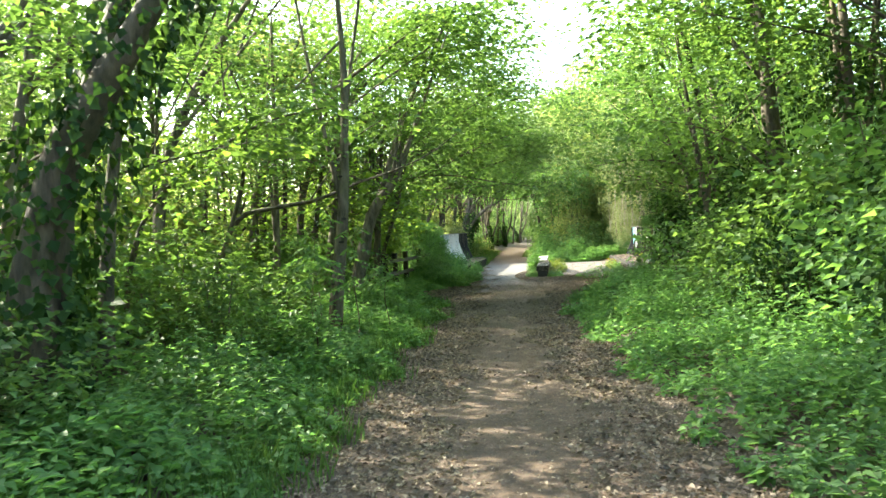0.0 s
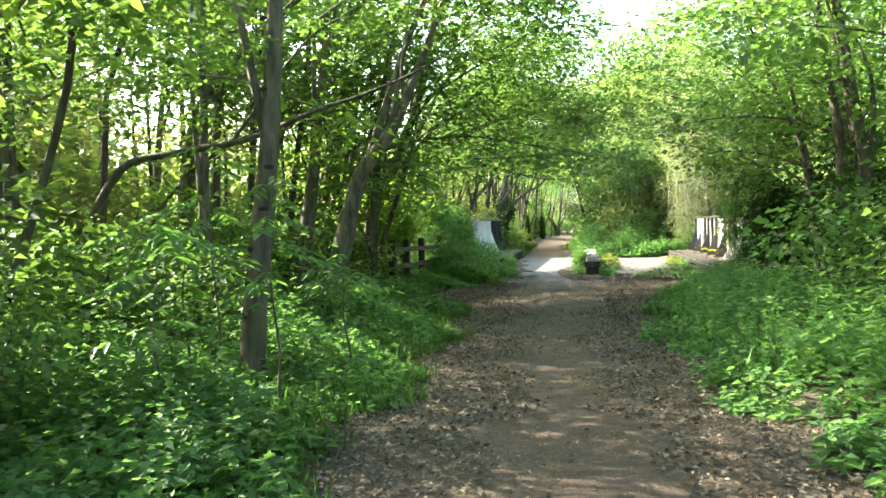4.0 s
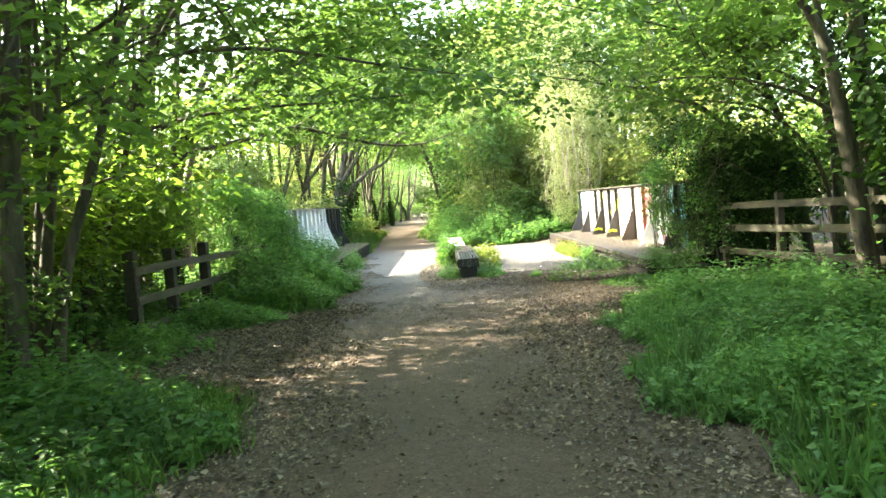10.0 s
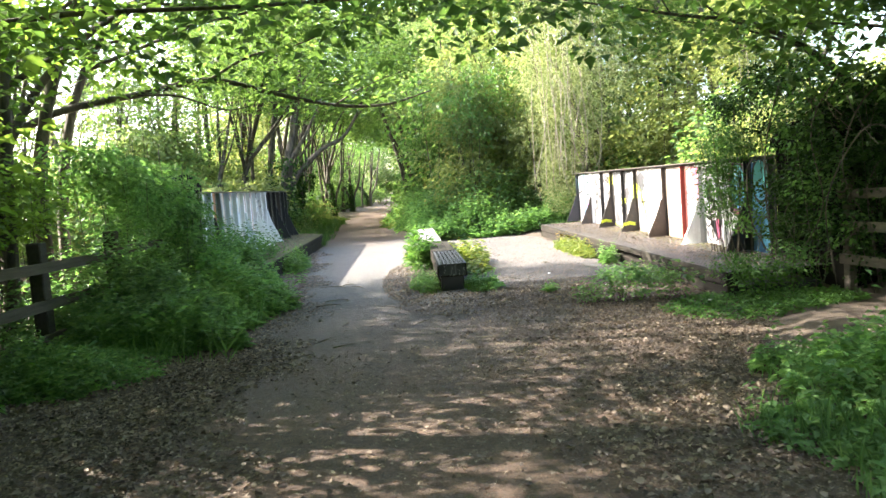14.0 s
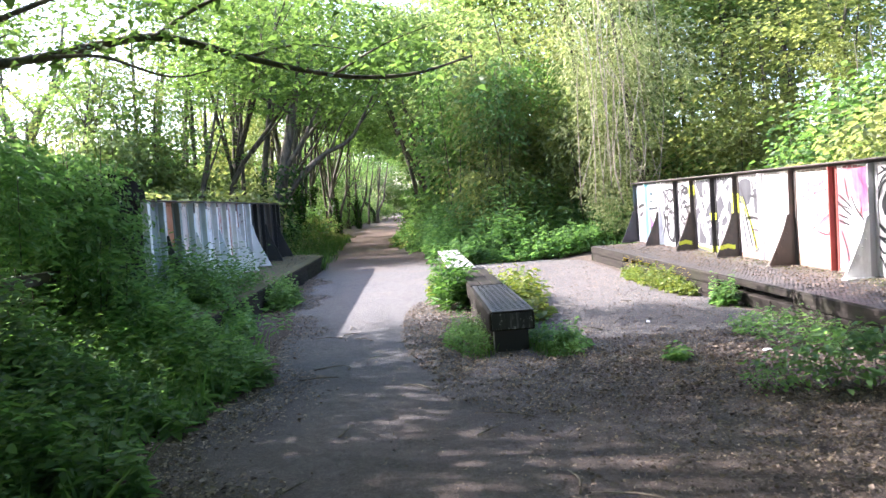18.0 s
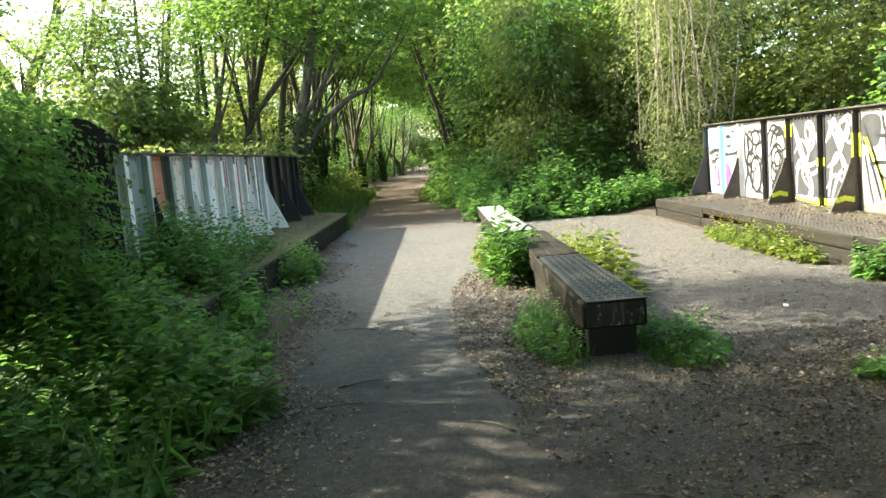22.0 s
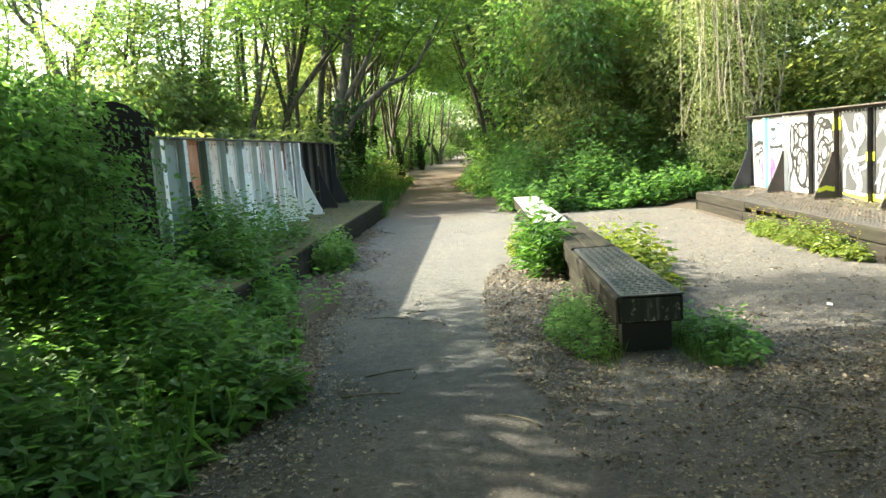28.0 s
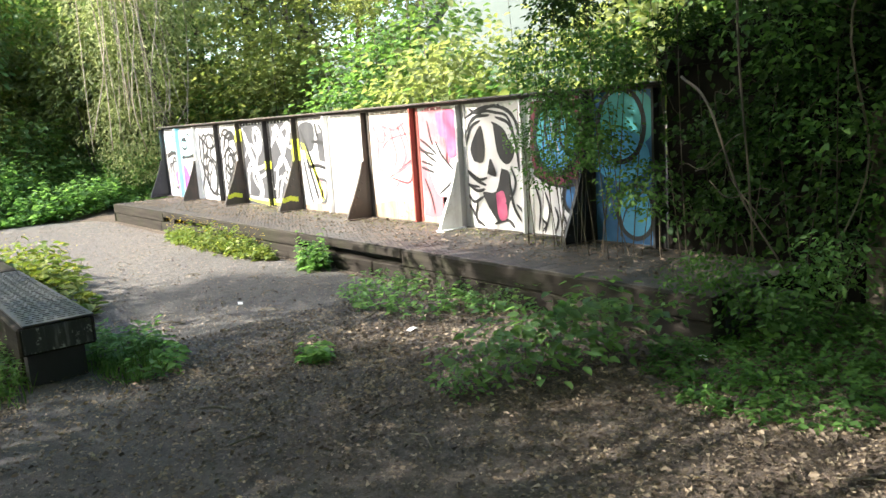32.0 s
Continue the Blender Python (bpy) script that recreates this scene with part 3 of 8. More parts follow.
def blob(pts, mat, lift=0.003, name="paint_fill"):
    """A filled patch with a soft outline through points (y, z)."""
    line = smooth_line([(0, y, z) for y, z in list(pts) + [pts[0]]], 5)[:-1]
    bm = bmesh.new()
    bm.faces.new([bm.verts.new((RX - lift, p.y, p.z)) for p in line])
    bmesh.ops.triangulate(bm, faces=bm.faces)
    return part(name, bm, mat, right_girder)


def oval(y, z, ry, rz, mat, lift=0.003, tilt=0.0, wob=0.0):
    pts = []
    for k in range(10):
        a = 2 * math.pi * k / 10
        u, v = ry * math.cos(a) * (1 + wob * math.sin(3 * a)), rz * math.sin(a)
        pts.append((y + u * math.cos(tilt) - v * math.sin(tilt), z + u * math.sin(tilt) + v * math.cos(tilt)))
    return blob(pts, mat, lift)


def ring(y, z, ry, rz, w, mat, lift=0.005):
    return stroke([(y + ry * math.cos(a), z + rz * math.sin(a)) for a in [k * math.pi / 4 for k in range(8)]], w, mat, lift=lift, closed=True)


# far panels: pale cyan above, violet below, loose black letters
blob([(10.3, 1.25), (10.3, 1.55), (9.4, 1.57), (8.75, 1.52), (8.8, 1.2), (9.6, 1.12)], CYAN)
blob([(9.75, 0.36), (9.95, 0.75), (9.6, 1.0), (9.2, 0.75), (9.25, 0.36)], PURPLE)
stroke([(9.35, 0.4), (9.4, 0.95)], 0.12, PURPLE, lift=0.0045)
stroke([(10.2, 1.28), (9.6, 1.1), (9.0, 1.12), (8.75, 1.05)], 0.05, BLACK)
stroke([(10.1, 0.45), (10.15, 0.9), (9.8, 1.05)], 0.04, BLACK)
stroke([(9.05, 0.5), (9.3, 0.8), (9.15, 1.05)], 0.035, BLACK)
stroke([(10.05, 1.3), (9.95, 1.5), (9.6, 1.45)], 0.03, BLACK)
for y, z, ry, rz in ((8.2, 0.95, 0.12, 0.16), (7.25, 1.02, 0.22, 0.24), (7.25, 1.02, 0.1, 0.12), (8.05, 1.38, 0.25, 0.12), (7.2, 0.6, 0.16, 0.14)):
    ring(y, z, ry, rz, 0.045, BLACK)
for pts in (((8.5, 1.5), (8.2, 1.25), (8.45, 1.0), (8.3, 0.6), (8.0, 0.42)), ((7.9, 1.55), (7.75, 1.2), (7.9, 0.9), (7.8, 0.5)),
            ((7.5, 1.5), (7.2, 1.4), (6.95, 1.45)), ((7.5, 0.45), (7.3, 0.75), (6.95, 0.7)), ((7.0, 1.35), (6.9, 1.0), (7.05, 0.5))):
    stroke(pts, 0.055, BLACK)
# grey panels with white lettering and lime
for pts in (((6.6, 1.5), (6.3, 1.0), (6.1, 0.6), (6.2, 0.42)), ((6.1, 1.5), (6.25, 1.0), (6.55, 0.85), (6.6, 0.5)), ((5.95, 1.4), (5.9, 0.9), (6.3, 0.75)),
            ((5.6, 1.55), (5.3, 1.1), (5.15, 0.6), (5.0, 0.42)), ((5.1, 1.5), (5.35, 1.05), (5.65, 0.9)), ((5.55, 0.45), (5.35, 0.8), (5.0, 0.95)),
            ((6.62, 0.46), (6.0, 0.42), (5.3, 0.44), (4.95, 0.46))):
    stroke(pts, 0.06, WHITE)
for y, z, r in ((6.15, 1.42, 0.14), (5.2, 1.42, 0.13)):
    ring(y, z, r, r, 0.045, WHITE)
stroke([(6.66, 0.42), (6.0, 0.385), (5.3, 0.39), (4.95, 0.4)], 0.045, LIME, lift=0.006)
for y, z0, z1 in ((6.76, 1.36, 1.55), (5.77, 0.92, 1.04), (5.77, 0.36, 0.46), (4.84, 1.05, 1.36)):
    b2 = box(bmesh.new(), RX - 0.0885, RX - 0.0865, y - 0.02, y + 0.02, z0, z1)
    part("paint_stroke", b2, LIME, right_girder)
    b2 = box(bmesh.new(), RX - 0.016, RX - 0.013, y - 0.066, y + 0.066, z0, z1)
    part("paint_stroke", b2, LIME, right_girder)
for y, z in ((6.76, 0.47), (4.84, 0.49)):
    b2 = bmesh.new()
    for k in range(5):
        box(b2, RX - 0.33 + 0.05 * k, RX - 0.28 + 0.05 * k, y - 0.0215, y - 0.0185, z - 0.03 * abs(k - 2) * 0.4, z + 0.07 - 0.03 * abs(k - 2) * 0.4)
    part("paint_stroke", b2, LIME, right_girder)
# block letters, a bare white plate, a faded pink scrawl
blob([(4.75, 1.2), (4.75, 1.55), (4.35, 1.55), (4.4, 1.2)], GREY)
blob([(4.25, 1.05), (4.25, 1.4), (4.0, 1.4), (4.0, 1.05)], GREY)
for pts in (((4.72, 1.5), (4.45, 1.0), (4.2, 0.5)), ((4.6, 0.95), (4.3, 0.98), (4.02, 0.93)), ((4.05, 1.5), (4.0, 1.1))):
    stroke(pts, 0.05, BLACK)
for y0, w in ((4.72, 0.02), (4.66, 0.012)):
    stroke([(y0, 1.3), (y0 - 0.3, 0.9), (y0 - 0.5, 0.45)], w * 2, LIME)
stroke([(4.4, 0.85), (4.2, 0.7), (4.3, 0.5)], 0.05, ROSE)
for pts in (((2.85, 1.5), (2.75, 1.25), (2.85, 0.9)), ((2.65, 1.45), (2.5, 1.2), (2.6, 0.85), (2.45, 0.7)), ((2.35, 1.5), (2.2, 1.15), (2.3, 0.95)), ((2.7, 1.48), (2.4, 1.42), (2.2, 1.5))):
    stroke(pts, 0.035, ROSE)
stroke([(2.55, 0.85), (2.25, 0.98), (2.08, 1.05), (2.15, 0.8), (2.5, 0.84)], 0.03, MAROON)
# pink ground with a pale many-fingered shape and drooping lines
blob([(1.9, 0.42), (1.92, 1.55), (1.25, 1.58), (1.24, 1.3), (1.4, 1.0), (1.55, 0.6), (1.5, 0.38)], ROSE, 0.0025)
blob([(1.6, 1.58), (1.55, 1.35), (1.45, 1.3), (1.4, 1.1), (1.24, 1.15), (1.24, 1.58)], PINK, 0.0032)
blob([(1.85, 1.15), (1.6, 1.25), (1.45, 1.05), (1.3, 0.95), (1.35, 0.72), (1.62, 0.68)], WHITE, 0.004)
for pts in (((1.92, 1.18), (1.65, 1.12)), ((1.9, 1.05), (1.68, 1.0)), ((1.62, 1.27), (1.5, 1.1), (1.32, 0.95)), ((1.6, 0.68), (1.4, 0.8), (1.3, 0.92)),
            ((1.85, 0.85), (1.75, 0.65), (1.7, 0.45)), ((1.55, 0.6), (1.4, 0.5), (1.3, 0.36)), ((1.75, 1.5), (1.7, 1.3), (1.65, 1.2))):
    stroke(pts, 0.028, BLACK, lift=0.0055)
for k, pts in enumerate((((1.1, 1.5), (0.8, 1.6), (0.5, 1.58), (0.3, 1.4), (0.24, 1.0)), ((1.08, 1.35), (0.95, 1.5), (0.7, 1.52)), ((1.1, 1.2), (1.0, 1.4), (0.85, 1.47)),
            ((0.62, 1.5), (0.42, 1.42), (0.33, 1.2), (0.3, 0.95)), ((0.68, 1.45), (0.5, 1.35), (0.42, 1.15)), ((1.1, 0.95), (0.95, 0.85), (0.8, 0.8)),
            ((1.1, 0.82), (0.95, 0.74), (0.82, 0.76)), ((1.1, 0.7), (1.0, 0.62), (0.85, 0.68)), ((0.95, 0.62), (0.98, 0.45), (0.85, 0.36)), ((0.45, 0.85), (0.4, 0.6), (0.3, 0.45)),
            ((0.7, 0.4), (0.5, 0.45), (0.4, 0.38)))):
    stroke(pts, 0.035, BLACK, lift=0.0055)
blob([(0.98, 1.05), (1.02, 1.2), (0.85, 1.42), (0.8, 1.2), (0.84, 1.04)], BLACK, 0.005)
blob([(0.66, 1.44), (0.52, 1.36), (0.36, 1.16), (0.46, 1.02), (0.6, 1.12)], BLACK, 0.005)
blob([(0.78, 0.92), (0.72, 1.08), (0.64, 0.9)], BLACK, 0.005)
blob([(0.56, 0.98), (0.44, 0.92), (0.47, 0.6), (0.6, 0.42), (0.72, 0.5), (0.86, 0.72), (0.66, 0.74)], BLACK, 0.005)
blob([(0.66, 0.72), (0.54, 0.74), (0.5, 0.5), (0.58, 0.44), (0.64, 0.5)], PINK, 0.0058)
stroke([(0.27, 1.62), (0.24, 1.2), (0.15, 0.95)], 0.06, MAROON, lift=0.006)
for pts in (((1.9, 1.3), (1.75, 1.22), (1.6, 1.12)), ((1.93, 1.22), (1.78, 1.12), (1.62, 1.04)), ((1.9, 0.98), (1.78, 0.95), (1.66, 0.92)), ((1.2, 1.0), (1.05, 0.93), (0.9, 0.86), (0.78, 0.88)), ((1.25, 0.86), (1.08, 0.8), (0.9, 0.78)),
            ((1.18, 0.62), (1.05, 0.55), (0.95, 0.38)), ((1.45, 0.55), (1.32, 0.7), (1.2, 0.6), (1.22, 0.4)), ((1.02, 1.6), (0.9, 1.55), (0.72, 1.6), (0.55, 1.62)), ((0.98, 1.46), (0.8, 1.56), (0.6, 1.54), (0.45, 1.5), (0.36, 1.36)),
            ((0.5, 1.6), (0.36, 1.5), (0.28, 1.3), (0.25, 1.12)), ((0.42, 1.0), (0.36, 0.85), (0.42, 0.7), (0.52, 0.62)), ((0.36, 0.62), (0.28, 0.55), (0.22, 0.42))):
    stroke(pts, 0.03, BLACK, lift=0.0062)
for y, z, ry, rz in ((8.1, 0.75, 0.2, 0.3), (8.3, 1.3, 0.12, 0.2), (7.1, 1.3, 0.18, 0.16), (7.4, 0.8, 0.1, 0.16), (9.9, 0.8, 0.14, 0.3), (9.3, 1.35, 0.14, 0.1)):
    ring(y, z, ry, rz, 0.05, BLACK, 0.0058)
for pts in (((8.6, 0.5), (8.45, 0.8), (8.55, 1.1), (8.5, 1.5)), ((8.0, 0.4), (7.85, 0.7), (7.75, 0.4)), ((7.5, 1.2), (7.35, 1.45), (7.1, 1.5), (6.9, 1.25)), ((7.5, 0.6), (7.2, 0.42), (6.95, 0.5)), ((10.3, 1.1), (10.0, 1.18), (9.65, 1.2))):
    stroke(pts, 0.07, BLACK, lift=0.0062)
for pts in (((6.65, 1.1), (6.4, 1.3), (6.2, 1.1), (6.4, 0.8), (6.1, 0.5)), ((5.7, 0.6), (5.45, 0.8), (5.2, 0.7), (4.95, 0.8)), ((5.6, 1.3), (5.4, 1.5), (5.1, 1.25), (4.95, 1.3))):
    stroke(pts, 0.045, WHITE, lift=0.0062)
for pts in (((4.7, 1.1), (4.6, 0.7), (4.5, 0.4)), ((4.3, 0.8), (4.1, 0.75), (4.15, 0.5), (4.3, 0.45)), ((4.2, 1.55), (4.1, 1.45), (4.0, 1.5))):
    stroke(pts, 0.05, GREY, lift=0.0062)
# more scrawls, given as shares of a plate: across it from its far end, and up it
def on_plate(far, near, pts):
    return [(far + (near - far) * u, RZ0 + 0.03 + (RZ1 - RZ0 - 0.08) * v) for u, v in pts]


SCRAWL = {(10.4, 9.55): (BLACK, 0.035, (((0.1, 0.62), (0.5, 0.66), (0.95, 0.6)), ((0.3, 0.1), (0.15, 0.35), (0.35, 0.5), (0.55, 0.3)), ((0.6, 0.85), (0.8, 0.8), (0.7, 0.72)))),
          (9.55, 8.64): (BLACK, 0.04, (((0.05, 0.62), (0.4, 0.58), (0.8, 0.64)), ((0.1, 0.9), (0.3, 0.82), (0.5, 0.92), (0.75, 0.85)), ((0.7, 0.08), (0.85, 0.3), (0.8, 0.5)), ((0.25, 0.3), (0.1, 0.2), (0.2, 0.05)))),
          (8.64, 7.65): (BLACK, 0.045, (((0.05, 0.95), (0.3, 0.75), (0.2, 0.5), (0.45, 0.3), (0.3, 0.05)), ((0.5, 0.95), (0.75, 0.8), (0.55, 0.62), (0.85, 0.45), (0.7, 0.2)), ((0.15, 0.4), (0.35, 0.45), (0.3, 0.25)), ((0.6, 0.12), (0.8, 0.05)))),
          (7.65, 6.76): (BLACK, 0.05, (((0.05, 0.8), (0.35, 0.95), (0.8, 0.75), (0.9, 0.45)), ((0.1, 0.55), (0.4, 0.68), (0.65, 0.5), (0.4, 0.35), (0.2, 0.45)), ((0.15, 0.15), (0.45, 0.25), (0.6, 0.08)), ((0.7, 0.3), (0.9, 0.15)))),
          (6.76, 5.77): (WHITE, 0.06, (((0.1, 0.95), (0.3, 0.6), (0.55, 0.45), (0.9, 0.5)), ((0.5, 0.95), (0.75, 0.75), (0.6, 0.62), (0.5, 0.8)), ((0.15, 0.4), (0.35, 0.5), (0.6, 0.2), (0.5, 0.05)))),
          (5.77, 4.84): (WHITE, 0.06, (((0.1, 0.7), (0.35, 0.95), (0.5, 0.7), (0.8, 0.9)), ((0.15, 0.1), (0.3, 0.5), (0.55, 0.55), (0.85, 0.15)), ((0.55, 0.9), (0.75, 0.98), (0.9, 0.8)))),
          (4.84, 3.93): (BLACK, 0.05, (((0.25, 0.6), (0.4, 0.35), (0.55, 0.1)), ((0.45, 0.75), (0.8, 0.73), (0.85, 0.6)), ((0.6, 0.95), (0.65, 0.8)))),
          (3.0, 1.98): (ROSE, 0.028, (((0.2, 0.95), (0.15, 0.8), (0.35, 0.72), (0.4, 0.9)), ((0.45, 0.95), (0.6, 0.6), (0.5, 0.45)), ((0.7, 0.92), (0.85, 0.7), (0.75, 0.5)), ((0.3, 0.65), (0.5, 0.75), (0.9, 0.8)), ((0.4, 0.4), (0.55, 0.3), (0.65, 0.38)), ((0.1, 0.5), (0.5, 0.42), (0.95, 0.55))))}
for (far_y, near_y), (mat, w, lines) in SCRAWL.items():
    for pts in lines:
        stroke(on_plate(far_y, near_y, pts), w, mat, lift=0.0068)
for y0, y1, v in ((2.0, 2.95, 0.16), (3.05, 3.9, 0.1), (1.2, 1.9, 0.06), (4.0, 4.75, 0.08)):
    blob([(y1, RZ0 + 0.016), (y1 - 0.02, RZ0 + v), ((y0 + y1) / 2, RZ0 + v * 1.5), (y0 + 0.1, RZ0 + v * 1.2), (y0, RZ0 + 0.016)], STAIN, 0.0072, "rust_stain")
# great teal and blue rounds in a maroon and black corner
blob([(0.11, 1.62), (0.11, 0.98), (-0.1, 0.86), (-0.5, 0.84), (-0.53, 1.62)], MAROON, 0.0026)
oval(-0.2, 1.28, 0.27, 0.34, TEAL, 0.0034, 0.25)
oval(-0.22, 1.14, 0.22, 0.2, SKYBLUE, 0.0042, 0.25)
oval(-0.95, 1.36, 0.24, 0.3, TEAL, 0.0034)
oval(-1.14, 1.42, 0.17, 0.22, TEAL, 0.0038)
oval(-0.95, 1.1, 0.3, 0.22, SKYBLUE, 0.0042)
oval(-0.9, 0.72, 0.3, 0.3, BLUE, 0.0036)
oval(-1.1, 0.62, 0.18, 0.22, SKYBLUE, 0.0044)
for y, z, ry, rz, w in ((-0.2, 1.28, 0.28, 0.35, 0.05), (-0.14, 1.38, 0.07, 0.2, 0.03), (-0.3, 1.34, 0.05, 0.16, 0.03), (-0.95, 1.36, 0.25, 0.31, 0.045), (-1.1, 0.62, 0.19, 0.23, 0.04), (-0.4, 0.72, 0.13, 0.15, 0.045)):
    ring(y, z, ry, rz, w, BLACK, 0.0058)
oval(-0.4, 0.72, 0.12, 0.14, BLUE, 0.0046)
stroke([(-0.12, 1.56), (-0.16, 1.36), (-0.24, 1.12)], 0.028, WHITE, lift=0.0068)
for pts in (((0.1, 0.92), (-0.1, 0.84), (-0.3, 0.82), (-0.55, 0.86)), ((0.09, 0.82), (0.03, 0.62), (0.06, 0.38)), ((-0.04, 0.76), (-0.09, 0.58), (-0.02, 0.36)), ((-0.16, 0.62), (-0.2, 0.5), (-0.15, 0.36)),
            ((-0.27, 0.55), (-0.3, 0.45), (-0.26, 0.37)), ((-0.38, 0.52), (-0.43, 0.42), (-0.4, 0.36)), ((-0.5, 0.7), (-0.53, 0.5), (-0.5, 0.37)), ((0.02, 0.5), (-0.04, 0.44), (0.0, 0.38))):
    stroke(pts, 0.026, BLACK, lift=0.006)

# right walkway: timber edge with gaps, studded steel deck
right_deck = empty("bridge_walkway", 3.9, 4.0, 0.0, "raised walkway of studded steel plates on weathered timber edging", "walkway", kind="structure")
PX = 3.35
for y0, y1 in ((-2.6, 0.68), (2.7, 5.3), (7.26, 9.95)):
    bm = box(bmesh.new(), PX, PX + 0.16, y0, y1 - 0.012, 0.165, 0.325, 0.012)
    part("edge_timber", bm, TIMBER, right_deck)
for y0, y1 in ((0.68, 2.7), (5.3, 7.26)):
    bm = box(bmesh.new(), PX, PX + 0.16, y0 + 0.004, y1 - 0.016, 0.235, 0.322, 0.01)
    part("edge_timber", bm, TIMBER, right_deck)
    bm = box(bmesh.new(), PX + 0.02, PX + 0.16, y1 - 0.45, y1 - 0.25, 0.16, 0.233, 0.008)
    part("spacer_block", bm, TIMBER, right_deck)
for y0, y1 in ((-2.6, 1.2), (1.21, 4.6), (4.61, 7.4), (7.41, 9.93)):
    bm = box(bmesh.new(), PX + 0.015, PX + 0.17, y0, y1, -0.03, 0.158, 0.012)
    part("edge_timber", bm, TIMBER, right_deck)
# Solid black box: the shade under the walkway painted as a surface.
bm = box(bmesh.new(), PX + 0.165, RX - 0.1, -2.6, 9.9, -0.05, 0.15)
part("shade_fill", bm, BLACK, right_deck, "black box painted as the shade under the walkway")
bm = box(bmesh.new(), PX, RX + 0.02, 9.9, 9.95, -0.05, 0.155)
part("end_timber", bm, TIMBER, right_deck)
for k in range(8):
    y0 = -2.6 + k * 1.56
    bm = box(bmesh.new(), PX + 0.02, RX - 0.001, y0, y0 + 1.552, 0.327, 0.333)
    plate = part("deck_plate", bm, TREAD, right_deck)
    sb = bmesh.new()
    for i, y in enumerate(np.arange(y0 + 0.03, y0 + 1.53, 0.05)):
        for x in np.arange(PX + 0.06 + (i % 2) * 0.025, RX - 0.45, 0.05):
            a = 0.5 if i % 2 else -0.5
            c, s = math.cos(a) * 0.015, math.sin(a) * 0.015
            q = [sb.verts.new((x + u * c - v * s, y + u * s + v * c, 0.333 + (0.002 if top else 0))) for top in (0, 1) for u, v in ((1, 0), (0, 0.35), (-1, 0), (0, -0.35))]
            sb.faces.new(q[4:])
            for j in range(4):
                sb.faces.new((q[j], q[(j + 1) % 4], q[4 + (j + 1) % 4], q[4 + j]))
    part("tread_studs", sb, TREAD, plate)

# left girder and walkway
LX, LZ0, LZ1 = -4.22, 0.45, 1.81
left_girder = empty("bridge_girder", LX, 7.0, 0.45, "riveted steel girder in streaked white, grey and black paint", "bridge girder", kind="structure")
POSTS_L = [2.1, 2.85, 3.5, 4.22, 4.95, 5.67, 6.4, 7.12, 7.85, 8.52, 9.2, 9.97, 10.75, 11.5, 12.3, 12.85]
PL = [(PALEGREEN, PALEGREEN), (PALEGREEN, PALEGREEN), (DRIP_TAN, ORANGE), (DRIP, DRIP_TAN), (DRIP, DRIP_TAN), (GREYBLUE, DRIP), (DRIP, DRIP_RED), (GREYBLUE, DRIP_TAN), (WHITE_DIRTY, RUST),
      (DRIP_DARK, DRIP_DARK), (BLACK, DRIP_DARK), (BLACK, DRIP_DARK), (BLACK, DRIP_DARK), (BLACK, BLACK), (BLACK, BLACK)]
SL = [BLACK, WHITE_DIRTY, GREYBLUE, PALEGREEN, GREYBLUE, GREYBLUE, WHITE_DIRTY, WHITE_DIRTY, WHITE_DIRTY, DRIP, WHITE_DIRTY, BLACK, BLACK, DARKSTEEL, BLACK, BLACK]
for (y0, y1), (near, beyond) in zip(zip(POSTS_L, POSTS_L[1:]), PL):
    half = y0 + (y1 - y0) * 0.45
    for ya, yb, mat in ((y0, half, near), (half, y1, beyond)):
        part("plate", box(bmesh.new(), LX - 0.02, LX, ya, yb, LZ0, LZ1), mat, left_girder)
for y0, y1, z0, z1, mat in ((3.83, 4.14, 0.72, 1.12, WHITE_DIRTY), (5.3, 5.59, 0.5, 1.15, WHITE_DIRTY), (6.02, 6.32, 1.35, 1.79, DRIP_TAN)):
    part("paint_patch", box(bmesh.new(), LX + 0.001, LX + 0.003, y0, y1, z0, z1), mat, left_girder)
for y, drop in ((4.95, 0.16), (5.67, 0.1), (7.12, 0.12), (7.85, 0.14), (6.4, 0.07)):
    part("paint_patch", box(bmesh.new(), LX + 0.103, LX + 0.105, y - 0.048, y + 0.048, LZ1 - 0.012 - drop, LZ1 - 0.012), BLACK, left_girder, "black patch at the top")
for y, z0 in ((6.9, 0.62), (7.0, 0.9), (7.68, 0.55)):
    part("paint_stroke", box(bmesh.new(), LX + 0.001, LX + 0.004, y - 0.022, y + 0.022, z0, LZ1 - 0.08), REDBROWN, left_girder, "red drip down the plate")
bm = box(bmesh.new(), LX - 0.13, LX + 0.10, 2.05, 12.9, LZ1, LZ1 + 0.022, 0.006)
part("top_flange", bm, DARKSTEEL, left_girder, "dark rusty top flange")
bm = bmesh.new()
rivets(bm, [(LX + 0.002, y, LZ1 - 0.05) for y in np.arange(2.15, 12.8, 0.11)], (1, 0, 0), 0.015)
part("rivet_row", bm, RUST, left_girder)
